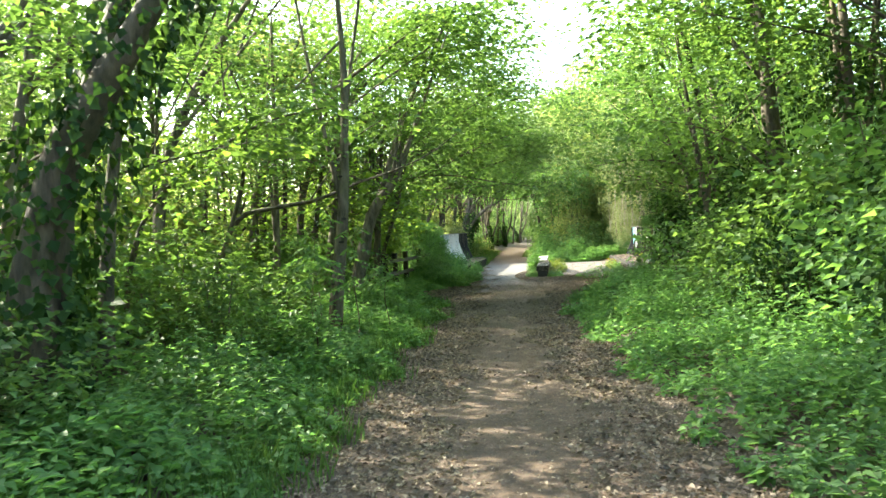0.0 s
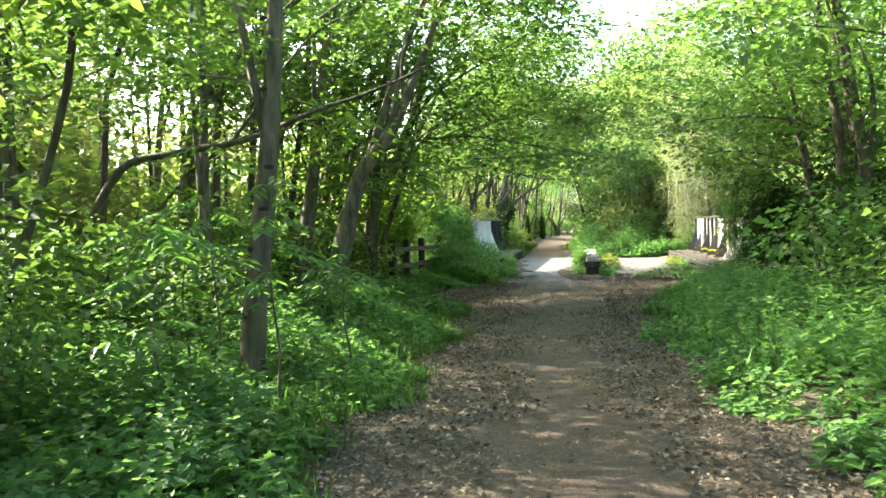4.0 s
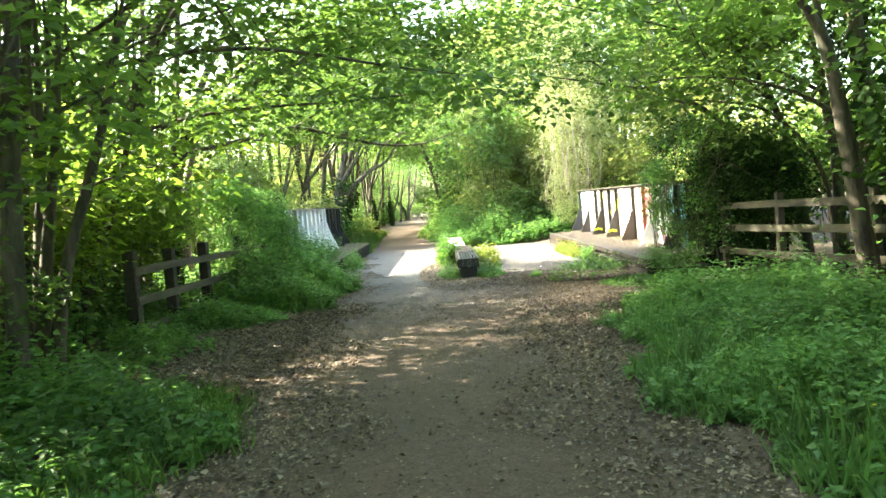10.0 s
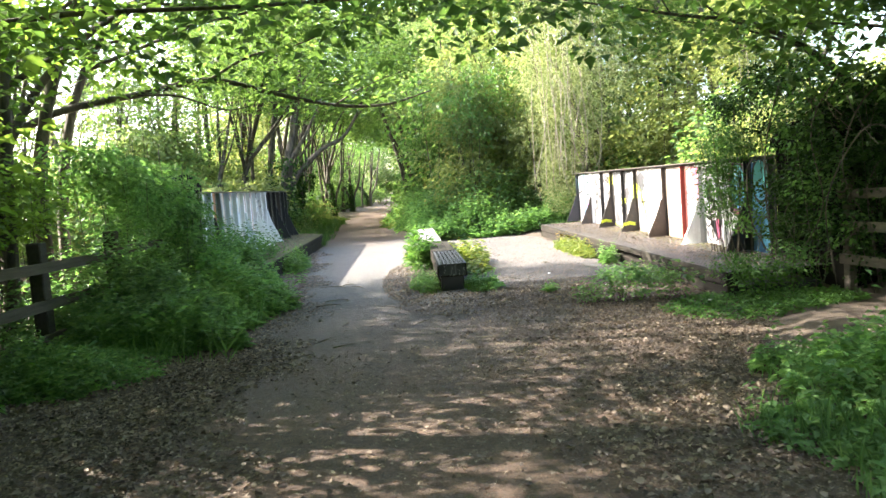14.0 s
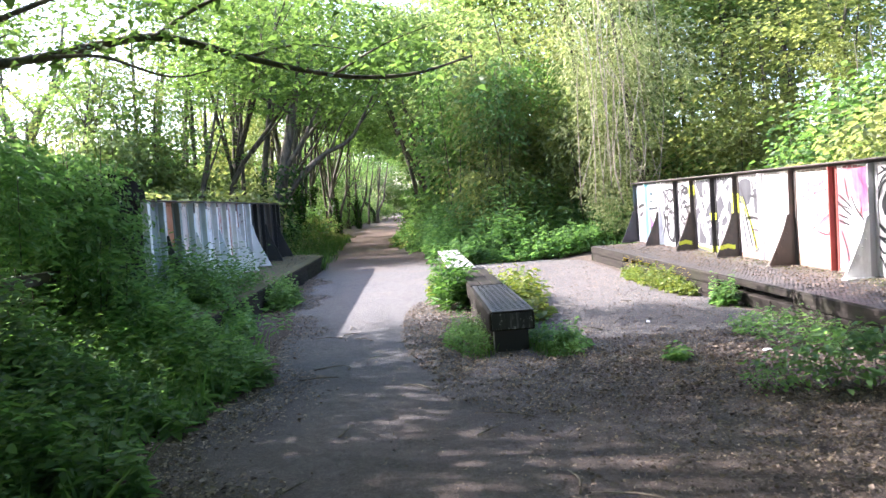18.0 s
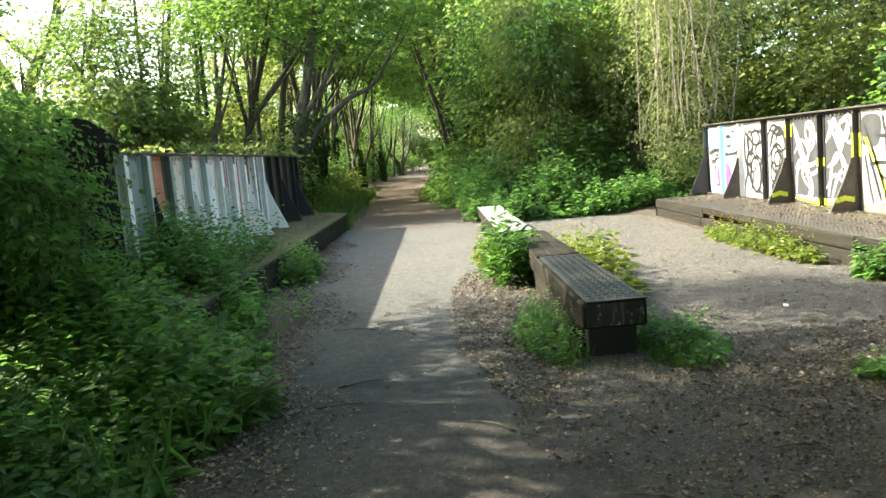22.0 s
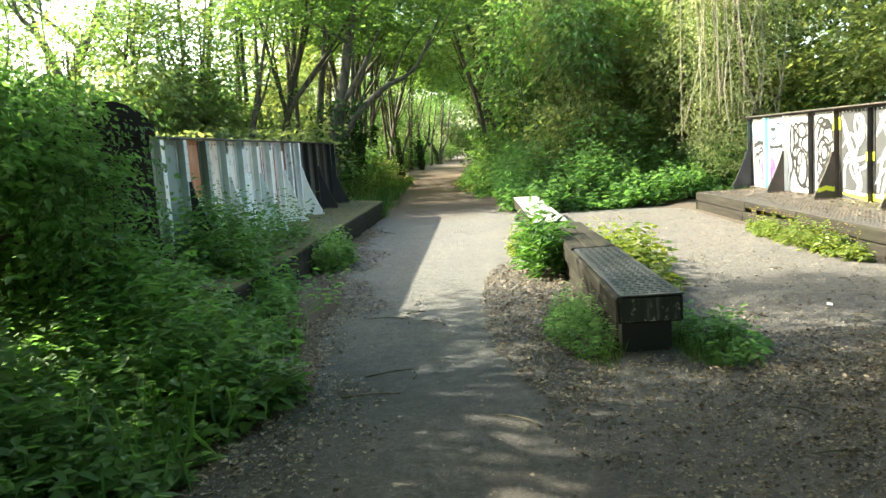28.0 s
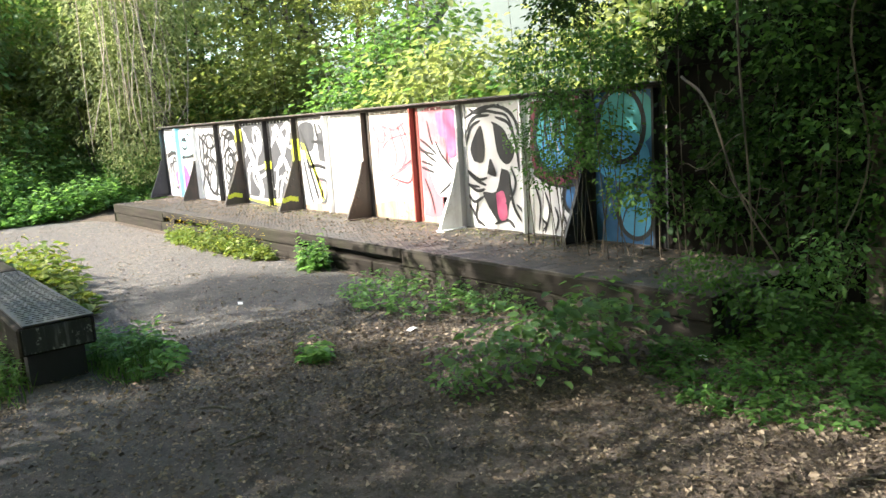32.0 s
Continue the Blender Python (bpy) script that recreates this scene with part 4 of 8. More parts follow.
for i, (y, mat) in enumerate(zip(POSTS_L, SL)):
    bm = box(bmesh.new(), LX + 0.001, LX + 0.012, y - 0.07, y + 0.07, LZ0, LZ1 - 0.01)
    box(bm, LX + 0.012, LX + 0.09, y - 0.012, y + 0.012, LZ0, LZ1 - 0.01)
    box(bm, LX + 0.09, LX + 0.102, y - 0.05, y + 0.05, LZ0, LZ1 - 0.01)
    post = part("stiffener", bm, mat, left_girder)
    rb = bmesh.new()
    rivets(rb, [(LX + 0.102, y + s * 0.03, z) for z in np.arange(LZ0 + 0.08, LZ1 - 0.06, 0.1) for s in (-1, 1)], (1, 0, 0), 0.012)
    part("rivet_row", rb, mat, post)
    if i % 2 == 0:
        m2 = {0: BLACK, 2: BLACK, 4: DRIP, 6: GREYBLUE, 8: WHITE_DIRTY, 10: WHITE_DIRTY, 12: BLACK, 14: BLACK}[i]
        bracket("gusset", left_girder, LX + 0.102, 1, y - 0.001, LZ0, LZ0 + 0.88, 0.34, m2, "riveted curved bracket", 1.35)
left_deck = empty("bridge_walkway", -3.7, 8.0, 0.0, "mossy raised walkway with a dark timber edge", "walkway", kind="structure")
MOSSY = paint_material("mossy_steel", (0.1, 0.085, 0.028), 0.9, 1.0, (0.04, 0.034, 0.028), 3.5)
for k, (y0, y1) in enumerate(((1.6, 4.4), (4.4, 7.2), (7.2, 10.0), (10.0, 13.2))):
    bm = box(bmesh.new(), -3.26, -3.1, y0, y1 - 0.012, -0.03, 0.36, 0.012)
    part("edge_timber", bm, TIMBER, left_deck)
    bm = bmesh.new()
    q = [bm.verts.new(p) for p in ((-3.12, y0, 0.362), (-3.12, y1, 0.362), (LX, y1, 0.452), (LX, y0, 0.452))]
    f = bm.faces.new(q[::-1])
    r = bmesh.ops.extrude_face_region(bm, geom=[f])
    bmesh.ops.translate(bm, vec=(0, 0, 0.012), verts=[v for v in r["geom"] if isinstance(v, bmesh.types.BMVert)])
    bmesh.ops.recalc_face_normals(bm, faces=bm.faces)
    part("deck_plate", bm, MOSSY, left_deck)
# Same here: a black box painted as the shade below the plates.
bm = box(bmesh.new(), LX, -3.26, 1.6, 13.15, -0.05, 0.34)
part("shade_fill", bm, BLACK, left_deck)

# ---- the low middle girder, like a bench ----
def middle(y0, y1, x, top, label):
    th = empty("middle_girder", x, y0, 0.0, label, "bridge girder", "low middle girder of the bridge", "structure")
    bm = box(bmesh.new(), x - 0.225, x + 0.225, y0, y1, 0.235, top - 0.012, 0.014)
    part("side_beam", bm, TIMBER, th, "weathered mossy timber beam")
    # The recessed web is painted black to give the shade under the cap.
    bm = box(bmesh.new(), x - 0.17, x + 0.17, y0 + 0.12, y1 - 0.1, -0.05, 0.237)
    part("web", bm, BLACK, th, "web box painted black as the shade under the cap")
    bm = box(bmesh.new(), x - 0.19, x - 0.165, y0 + 0.25, y1 - 0.1, -0.05, 0.2, 0.006)
    part("lower_board", bm, TIMBER, th)
    bm = box(bmesh.new(), x + 0.165, x + 0.19, y0 + 0.25, y1 - 0.1, -0.05, 0.2, 0.006)
    part("lower_board", bm, TIMBER, th)
    return th


TAGGY = drip_material("peeling_end_paint", (0.022, 0.021, 0.02), (0.05, 0.048, 0.042), 0.5, (0.45, 0.44, 0.39))
mg = middle(0.0, 4.9, 0.225, 0.43, "low timber and steel beam with a studded top, like a bench")
bm = box(bmesh.new(), 0.025, 0.425, -0.006, -0.001, 0.25, 0.41)
part("end_plate", bm, TAGGY, mg, "dark end with scuffed pale marks")
bm = box(bmesh.new(), 0.035, 0.45, -0.01, 2.42, 0.419, 0.432, 0.003)
plate = part("tread_plate", bm, BEAM_TREAD, mg, "worn steel tread plate")
sb = bmesh.new()
for i, y in enumerate(np.arange(0.06, 2.36, 0.062)):
    for j in range(6):
        x = 0.085 + j * 0.062 + (i % 2) * 0.012
        box(sb, x - 0.021, x + 0.021, y - 0.009, y + 0.009, 0.43, 0.4345)
part("tread_studs", sb, STUD, plate)
for k in range(3):
    bm = box(bmesh.new(), 0.01 + k * 0.145, 0.15 + k * 0.145, 2.45, 4.88, 0.42, 0.435, 0.004)
    part("top_board", bm, TIMBER, mg)
mg2 = middle(5.2, 10.4, 0.09, 0.43, "low timber beam with peeling white top, like a bench")
PEEL = drip_material("peeling_white_paint", (0.27, 0.268, 0.258), (0.1, 0.092, 0.084), 0.6, (0.06, 0.056, 0.052))
bm = box(bmesh.new(), -0.14, 0.32, 5.19, 10.41, 0.419, 0.434, 0.004)
part("top_board", bm, PEEL, mg2, "peeling white boards")

# ---- brick pillars ----
def pillar(x0, x1, y0, y1, top, label):
    th = empty("bridge_pillar", (x0 + x1) / 2, (y0 + y1) / 2, 0.0, label, "pillar", kind="structure")
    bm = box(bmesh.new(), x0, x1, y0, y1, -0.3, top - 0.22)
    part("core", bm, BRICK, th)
    bm = bmesh.new()
    n = 8
    a = []
    for k in range(n + 1):
        u = k / n
        z = top - 0.2 + 0.2 * math.sin(math.pi * u) ** 0.7
        yy = y0 - 0.05 + (y1 - y0 + 0.1) * u
        a.append((bm.verts.new((x0 - 0.05, yy, z)), bm.verts.new((x1 + 0.05, yy, z))))
    lo = [bm.verts.new(p) for p in ((x0 - 0.05, y0 - 0.05, top - 0.3), (x1 + 0.05, y0 - 0.05, top - 0.3), (x0 - 0.05, y1 + 0.05, top - 0.3), (x1 + 0.05, y1 + 0.05, top - 0.3))]
    for p, q in zip(a, a[1:]):
        bm.faces.new((p[0], p[1], q[1], q[0]))
    bm.faces.new([lo[0]] + [p[0] for p in a] + [lo[2]])
    bm.faces.new([lo[1]] + [p[1] for p in a] + [lo[3]])
    bm.faces.new((lo[0], lo[1], a[0][1], a[0][0]))
    bm.faces.new((lo[2], lo[3], a[-1][1], a[-1][0]))
    bm.faces.new(lo[:2] + lo[:1:-1])
    bmesh.ops.recalc_face_normals(bm, faces=bm.faces)
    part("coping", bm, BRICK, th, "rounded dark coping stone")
    return th


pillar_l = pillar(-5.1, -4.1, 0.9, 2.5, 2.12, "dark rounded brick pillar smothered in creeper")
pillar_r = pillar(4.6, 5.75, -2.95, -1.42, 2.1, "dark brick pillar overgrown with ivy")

# ---- post and rail fences ----
def fence(label, posts, rails, height_post, half=0.05, post_mat=None):
    th = empty("fence", posts[0][0], posts[0][1], 0, label, "fence")
    for x, y in posts:
        z = float(height(np.array(x), np.array(y)))
        bm = box(bmesh.new(), x - half, x + half, y - half - 0.01, y + half + 0.01, z - 0.2, z + height_post, 0.012)
        part("post", bm, post_mat or FENCE, th)
    for (xa, ya), (xb, yb) in zip(posts, posts[1:]):
        for k, zr in enumerate(rails):
            a, b = Vector((xa, ya, zr + 0.02 * math.sin(ya * 3 + k))), Vector((xb, yb, zr + 0.02 * math.sin(yb * 3 + k)))
            d = (b - a).normalized()
            s = Vector((-d.y, d.x, 0)) * 0.02
            o = Vector((-d.y, d.x, 0)) * -0.072
            if o.x * (1 if xa < 0 else -1) < 0:
                o = -o
            bm = bmesh.new()
            e = d * 0.06
            q = [bm.verts.new(p + o + w * s + Vector((0, 0, h))) for p in (a - e, b + e) for w in (-1, 1) for h in (-0.055, 0.055)]
            for idx in ((0, 1, 3, 2), (4, 6, 7, 5), (0, 4, 5, 1), (2, 3, 7, 6), (1, 5, 7, 3), (0, 2, 6, 4)):
                bm.faces.new([q[i] for i in idx])
            bmesh.ops.recalc_face_normals(bm, faces=bm.faces)
            part("rail", bm, FENCE, th)
    return th


FENCE_POST = wood_material("dark_fence_wood", (0.016, 0.013, 0.009), (0.06, 0.047, 0.032), (0.03, 0.038, 0.014))
fence("mossy wooden post and rail fence in the bushes", [(-4.42, -6.15), (-4.44, -4.65), (-4.4, -3.1), (-4.25, -1.4)], (0.28, 0.66, 1.06), 1.22, 0.075, FENCE_POST)
fence("last mossy rail between the fence and the pillar", [(-4.25, -1.42), (-4.12, 0.88)], (1.06,), 1.1, 0.04, FENCE_POST)
fence("weathered wooden three rail fence beside a pillar", [(4.62, -3.05), (4.9, -4.6), (5.35, -6.4), (5.9, -8.2)], (0.45, 0.84, 1.2), 1.32)

# ---- woodland ----
def hz(x, y):
    return float(height(np.array(float(x)), np.array(float(y))))


def in_light(x, y, z):
    """Whether leaves here would shade the open stretch on the bridge."""
    k = y + 0.36 * x
    return 2.2 < k < 11.2 and x < 5 and (x + 1.35 * z) > -4.6


KNOT = bark_material("dark_knot", (0.008, 0.006, 0.005), (0.03, 0.024, 0.018), 12.0, 0.0)
# The first of these has the sunlight painted into its leaves.
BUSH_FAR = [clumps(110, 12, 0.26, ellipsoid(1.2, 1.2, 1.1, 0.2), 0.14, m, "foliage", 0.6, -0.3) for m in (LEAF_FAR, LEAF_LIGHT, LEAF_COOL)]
VINE = bark_material("dry_vine", (0.2, 0.16, 0.11), (0.42, 0.36, 0.27), 20.0, 0.1)
CROWN = [clumps(62, 18, 0.42, ellipsoid(2.2, 2.2, 1.7), 0.18, LEAF, "crown", 0.85, -0.12, layer=0.17) for _ in range(3)]
CROWN_LIGHT = [clumps(62, 18, 0.42, ellipsoid(2.2, 2.2, 1.7), 0.18, LEAF_LIGHT, "crown", 0.85, -0.12, layer=0.17) for _ in range(2)]
CROWN_THIN = [clumps(45, 14, 0.3, ellipsoid(1.9, 1.9, 1.4, 0.2), 0.16, LEAF, "crown", 0.85, -0.12, layer=0.18) for _ in range(2)]
CROWN_FAR = [clumps(90, 12, 0.5, ellipsoid(2.4, 2.4, 2.2), 0.30, LEAF_LIGHT, "crown", 0.6, -0.2) for _ in range(2)]
CROWN_FAR_MID = [clumps(80, 12, 0.46, ellipsoid(2.3, 2.3, 1.9), 0.26, m, "crown", 0.7, -0.2) for m in (LEAF, LEAF_COOL, LEAF)]
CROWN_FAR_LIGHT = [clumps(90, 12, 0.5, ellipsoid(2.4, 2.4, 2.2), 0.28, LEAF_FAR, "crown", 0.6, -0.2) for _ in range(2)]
BUSH = [clumps(85, 14, 0.24, ellipsoid(1.15, 1.15, 1.0), 0.13, m, "foliage", 0.7, -0.15) for m in (LEAF, LEAF_COOL, LEAF)]
# Copies of the bushes whose leaf colour has the sunlight painted in.
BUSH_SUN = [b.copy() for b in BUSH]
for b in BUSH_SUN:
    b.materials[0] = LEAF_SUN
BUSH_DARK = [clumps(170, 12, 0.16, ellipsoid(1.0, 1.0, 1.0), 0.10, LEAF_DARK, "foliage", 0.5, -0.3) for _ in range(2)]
BUSH_LIGHT = [clumps(160, 13, 0.21, ellipsoid(1.2, 1.2, 1.05), 0.115, LEAF_LIGHT, "foliage", 0.7, -0.15) for _ in range(2)]
FEATHER = [clumps(130, 13, 0.2, ellipsoid(1.2, 1.2, 1.2, 0.2, 7), 0.15, m, "foliage", 0.6, -0.4, 0.4) for m in (LEAF_LIGHT, LEAF_FAR, LEAF_COOL)]
CREEPER = [clumps(105, 9, 0.16, ellipsoid(1.0, 1.0, 1.0, 0.1, 7), 0.17, m, "foliage", 0.6, -0.3, 0.45, oval_leaves) for m in (HERB_FRESH, HERB_BRIGHT, HERB_FRESH)]
MAPLE = [clumps(60, 9, 0.2, ellipsoid(1.0, 1.0, 0.9, 0.15), 0.13, m, "foliage", 0.75, -0.2, 0.85, oval_leaves) for m in (LEAF_SUN, LEAF_LIGHT, LEAF_SUN)]
WILLOW = [clumps(300, 16, 0.22, ellipsoid(1.4, 1.4, 1.9, 0.4), 0.11, LEAF_PALE, "foliage", 0.35, -0.8, 0.3) for _ in range(2)]


# Crowns in the leaf colour that has the shade painted in.
CROWN_SHADE = [clumps(62, 18, 0.42, ellipsoid(2.2, 2.2, 1.7), 0.18, LEAF_SHADE, "crown", 0.85, -0.12, layer=0.17) for _ in range(3)]
ELDER_LOW = [clumps(30, 7, 0.17, ellipsoid(0.6, 0.6, 0.5, 0.1), 0.13, m, "foliage", 0.7, -0.3, 0.62, oval_leaves) for m in (HERB_BRIGHT, LEAF_COOL)]
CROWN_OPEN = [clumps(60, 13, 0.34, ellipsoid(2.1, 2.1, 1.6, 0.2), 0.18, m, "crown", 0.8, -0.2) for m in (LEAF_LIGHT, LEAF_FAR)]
CANOPY = [clumps(95, 13, 0.42, ellipsoid(2.5, 2.5, 1.6), 0.25, LEAF, "crown", 0.85, -0.12, layer=0.18) for _ in range(3)]
ELDER = [clumps(85, 8, 0.14, ellipsoid(0.62, 0.62, 0.55, 0.1), 0.085, m, "foliage", 0.65, -0.35, 0.6, oval_leaves) for m in (LEAF_DARK, BRAMBLE, LEAF_DARK)]


def ivy_mesh(line, h, r, n):
    """Climbing leaves that follow a stem up to height h."""
    pts = np.array([tuple(q) for q in line])
    pts = pts[pts[:, 2] < pts[0, 2] + h + 0.6]
    seg = rng.integers(0, max(1, len(pts) - 1), n)
    p = pts[seg] + (pts[np.minimum(seg + 1, len(pts) - 1)] - pts[seg]) * rng.random(n)[:, None]
    a = rng.random(n) * 2 * math.pi
    rr = r * rng.uniform(0.9, 1.7, n) * (1 + 0.35 * np.sin(p[:, 2] * 2.9 + a * 2))
    out = np.stack([np.cos(a), np.sin(a), np.zeros(n)], 1)
    way = out * 0.5 + np.array([0, 0, -0.9]) + rng.normal(size=(n, 3)) * 0.35
    ln = rng.uniform(0.06, 0.12, n)
    return leaves("ivy", p + out * rr[:, None], way, out + rng.normal(size=(n, 3)) * 0.4, ln, ln * 0.95, LEAF_DARK)


def tree(label, pts, r0, crowns, bark=BARK, limbs=3, ivy=None, cat="tree", group="woodland trees", sides=8):
    """A trunk through the given points, limbs in its upper half, and clumps of crown: (mesh, x, y, z, scale)."""
    base = pts[0]
    th = empty("tree", base[0], base[1], base[2], label, cat, group)
    line = smooth_line(pts, 4)
    n = len(line)
    rad = [r0 * (1.35 if i == 0 else 1) * (1 - 0.9 * (i / (n - 1)) ** 1.3) for i in range(n)]
    bm = tube(bmesh.new(), line, rad, sides, 0.25)
    trunk = part("trunk", bm, bark, th)
    ends = [c for c in crowns]
    for k in range(limbs):
        i = int(n * (0.45 + 0.45 * k / max(1, limbs)))
        s = line[min(i, n - 1)]
        if k < len(ends):
            e = Vector(ends[k][1:4])
        else:
            e = s + Vector((rng.uniform(-1.6, 1.6), rng.uniform(-1.6, 1.6), rng.uniform(0.8, 1.8)))
        mid = (s + e) / 2 + Vector((rng.uniform(-0.25, 0.25), rng.uniform(-0.25, 0.25), rng.uniform(-0.1, 0.3)))
        lp = smooth_line([s, mid, e], 4)
        bm = tube(bmesh.new(), lp, [max(0.012, rad[min(i, n - 1)] * 0.55 * (1 - 0.8 * j / (len(lp) - 1))) for j in range(len(lp))], 5, 0.2)
        part("limb", bm, bark, th)
    for me, x, y, z, s in crowns:
        thing_mesh("crown", me, th, (x, y, z), (s, s, s * rng.uniform(0.85, 1.1)), rng.uniform(0, 6.28))
    if ivy:
        h, sc = ivy
        ob = new("ivy", ivy_mesh(line, h, max(0.1, r0 * sc), int(420 * h)))
        ob.parent = trunk
        ob["label"] = "dark glossy ivy climbing the trunk"
    return th


FAR_STEMS, FAR_LEAVES = [], []


def far_tree(pts, r0, crowns, bark=BARK_DARK):
    """A tree that is one of a mass: its stem and crowns are joined with those of the others."""
    line = smooth_line(pts, 2)
    FAR_STEMS.append((line, [r0 * (1 - 0.85 * i / (len(line) - 1)) for i in range(len(line))]))
    for me, x, y, z, s in crowns:
        FAR_LEAVES.append((me, Matrix.LocRotScale(Vector((x, y, z)), Euler((0, 0, rng.uniform(0, 6.28))), Vector((s, s, s * rng.uniform(0.85, 1.1))))))


def join_far(stem_label, leaf_label):
    bm = bmesh.new()
    for line, rad in FAR_STEMS:
        tube(bm, line, rad, 5, 0.2)
    tagged(part("distant_stems", bm, BARK_DARK, None), stem_label, "trees", kind="stuff")
    for mat in {me.materials[0].name: me.materials[0] for me, m in FAR_LEAVES}.values():
        co, idx, at = [], [], 0
        for me, m in FAR_LEAVES:
            if me.materials[0] != mat:
                continue
            v = np.empty(len(me.vertices) * 3)
            me.vertices.foreach_get("co", v)
            i = np.empty(len(me.loops), np.int32)
            me.loops.foreach_get("vertex_index", i)
            M = np.array(m)
            co.append(v.reshape(-1, 3) @ M[:3, :3].T + M[:3, 3])
            idx.append(i + at)
            at += len(me.vertices)
        co, idx = np.concatenate(co), np.concatenate(idx)
        out = bpy.data.meshes.new("distant_foliage")
        out.vertices.add(len(co))
        out.vertices.foreach_set("co", co.ravel())
        out.loops.add(len(idx))
        out.loops.foreach_set("vertex_index", idx)
        out.polygons.add(len(idx) // 3)
        out.polygons.foreach_set("loop_start", np.arange(0, len(idx), 3, dtype=np.int32))
        out.update(calc_edges=True)
        out.materials.append(mat)
        tagged(new("distant_foliage", out), leaf_label, "trees", kind="stuff")


def pick(some):
    return some[int(rng.integers(len(some)))]


g = hz
# trees along the way, left
tree("slim grey-barked tree with dark knots beside the track", [(-2.65, -17.6, g(-2.65, -17.6)), (-2.55, -17.6, 1.2), (-2.36, -17.6, 2.8), (-2.3, -17.5, 5.0), (-2.6, -17.2, 8.5)], 0.125,
     [(CROWN_THIN[0], -3.2, -17.4, 7.0, 0.9), (CROWN_THIN[1], -1.8, -16.8, 8.6, 0.9), (CROWN_THIN[0], -3.4, -18.4, 3.6, 0.7)], BARK_GREY, 3)
knotty = bpy.context.scene.collection.objects[-1].parent
for k in range(9):
    z = 0.9 + 0.32 * k + rng.uniform(-0.08, 0.08)
    a = rng.uniform(-2.6, -0.6)
    x = float(np.interp(z, [0, 1.2, 2.8, 5.0], [-2.65, -2.55, -2.36, -2.3]))
    bm = bmesh.new()
    bmesh.ops.create_uvsphere(bm, u_segments=8, v_segments=5, radius=1.0, matrix=Matrix.LocRotScale(Vector((x + 0.106 * math.cos(a), -17.6 + 0.106 * math.sin(a), z)), Euler((0, 0, a)), Vector((0.012, 0.045, 0.022))))
    part("knot", bm, KNOT, [c for c in knotty.children if c.name.startswith("trunk")][0], "dark knot in the bark")
tree("leaning dark tree beside the track", [(-3.95, -12.5, 0.1), (-3.66, -12.5, 0.75), (-3.2, -12.5, 2.35), (-2.7, -12.5, 3.05), (-2.3, -12.45, 3.85), (-1.2, -12.2, 6.6)], 0.185,
     [(CROWN_THIN[1], -0.9, -12.0, 7.4, 1.0), (CROWN_THIN[0], -2.6, -11.2, 5.6, 0.8), (CROWN_THIN[1], -1.9, -12.9, 5.0, 0.8)], BARK, 3)
tree("tall leaning tree near the fence", [(-5.75, -5.4, 0.1), (-5.37, -5.4, 1.1), (-4.4, -5.4, 3.4), (-3.65, -5.4, 5.4), (-3.1, -5.4, 8.8)], 0.2,
     [(CROWN_THIN[0], -3.0, -5.0, 8.0, 1.1), (CROWN_THIN[0], -2.3, -5.6, 5.8, 0.9), (CROWN_THIN[0], -4.6, -4.3, 5.8, 0.9), (CROWN_THIN[1], -1.6, -4.4, 7.2, 0.8)], BARK_DARK, 4)
tree("straight tree with pale ridged bark", [(-4.7, -11.5, 0.1), (-4.4, -11.5, 2.0), (-4.17, -11.5, 3.6), (-3.76, -11.5, 7.3)], 0.155,
     [(CROWN_THIN[1], -4.4, -11.2, 6.6, 0.95), (CROWN_THIN[0], -3.0, -10.7, 8.0, 0.9)], BARK, 3)
tree("slender upright tree in the thicket", [(-4.75, -14.7, 0.1), (-4.63, -14.7, 1.7), (-4.45, -14.7, 6.8)], 0.12, [(CROWN_THIN[0], -4.5, -14.6, 6.4, 0.9), (CROWN_THIN[0], -4.0, -14.2, 4.3, 0.8)], BARK, 2)
tree("thin curving sapling among leaves", [(-4.65, -18.6, 0.15), (-3.95, -18.6, 1.8), (-3.55, -18.6, 3.1), (-3.8, -18.6, 4.1), (-3.9, -18.4, 5.0)], 0.045, [(CROWN_THIN[1], -3.8, -18.5, 4.6, 0.6), (CROWN_THIN[0], -4.1, -18.0, 2.9, 0.5)], BARK_DARK, 2)
tree("ivy-clad tree leaning over the track", [(-3.15, -24, 0.2), (-3.0, -24, 1.4), (-2.75, -24, 2.5), (-1.9, -24, 3.7), (-0.9, -23.8, 5.6)], 0.25,
     [(CROWN_THIN[0], -0.8, -23.6, 6.2, 0.9), (CROWN_THIN[1], -2.9, -23.2, 4.0, 0.7)], BARK_DARK, 3, (4.4, 1.05))
for k, (dx, dy, lx, ly, h) in enumerate(((-0.12, 0.0, -0.45, 0.1, 4.2), (0.1, 0.05, 0.45, -0.1, 4.6), (0.0, 0.2, 0.1, 0.3, 5.0), (-0.3, 0.15, -0.9, 0.2, 4.0), (0.25, -0.1, 0.75, 0.1, 4.4))):
    tree("coppiced stem with thin dark bark", [(-4.3 + dx, -9 + dy, 0.08), (-4.3 + dx + lx * 0.3, -9 + dy + ly * 0.3, 1.3), (-4.3 + dx + lx, -9 + dy + ly, 2.8), (-4.3 + dx + lx * 1.5, -9 + dy + ly * 1.4, h)], 0.075,
         [(CROWN_THIN[k % 2], -4.3 + dx + lx * 1.5, -9 + dy + ly, h + 0.3, 0.85)], BARK_DARK, 2, group="coppiced stems", sides=6)
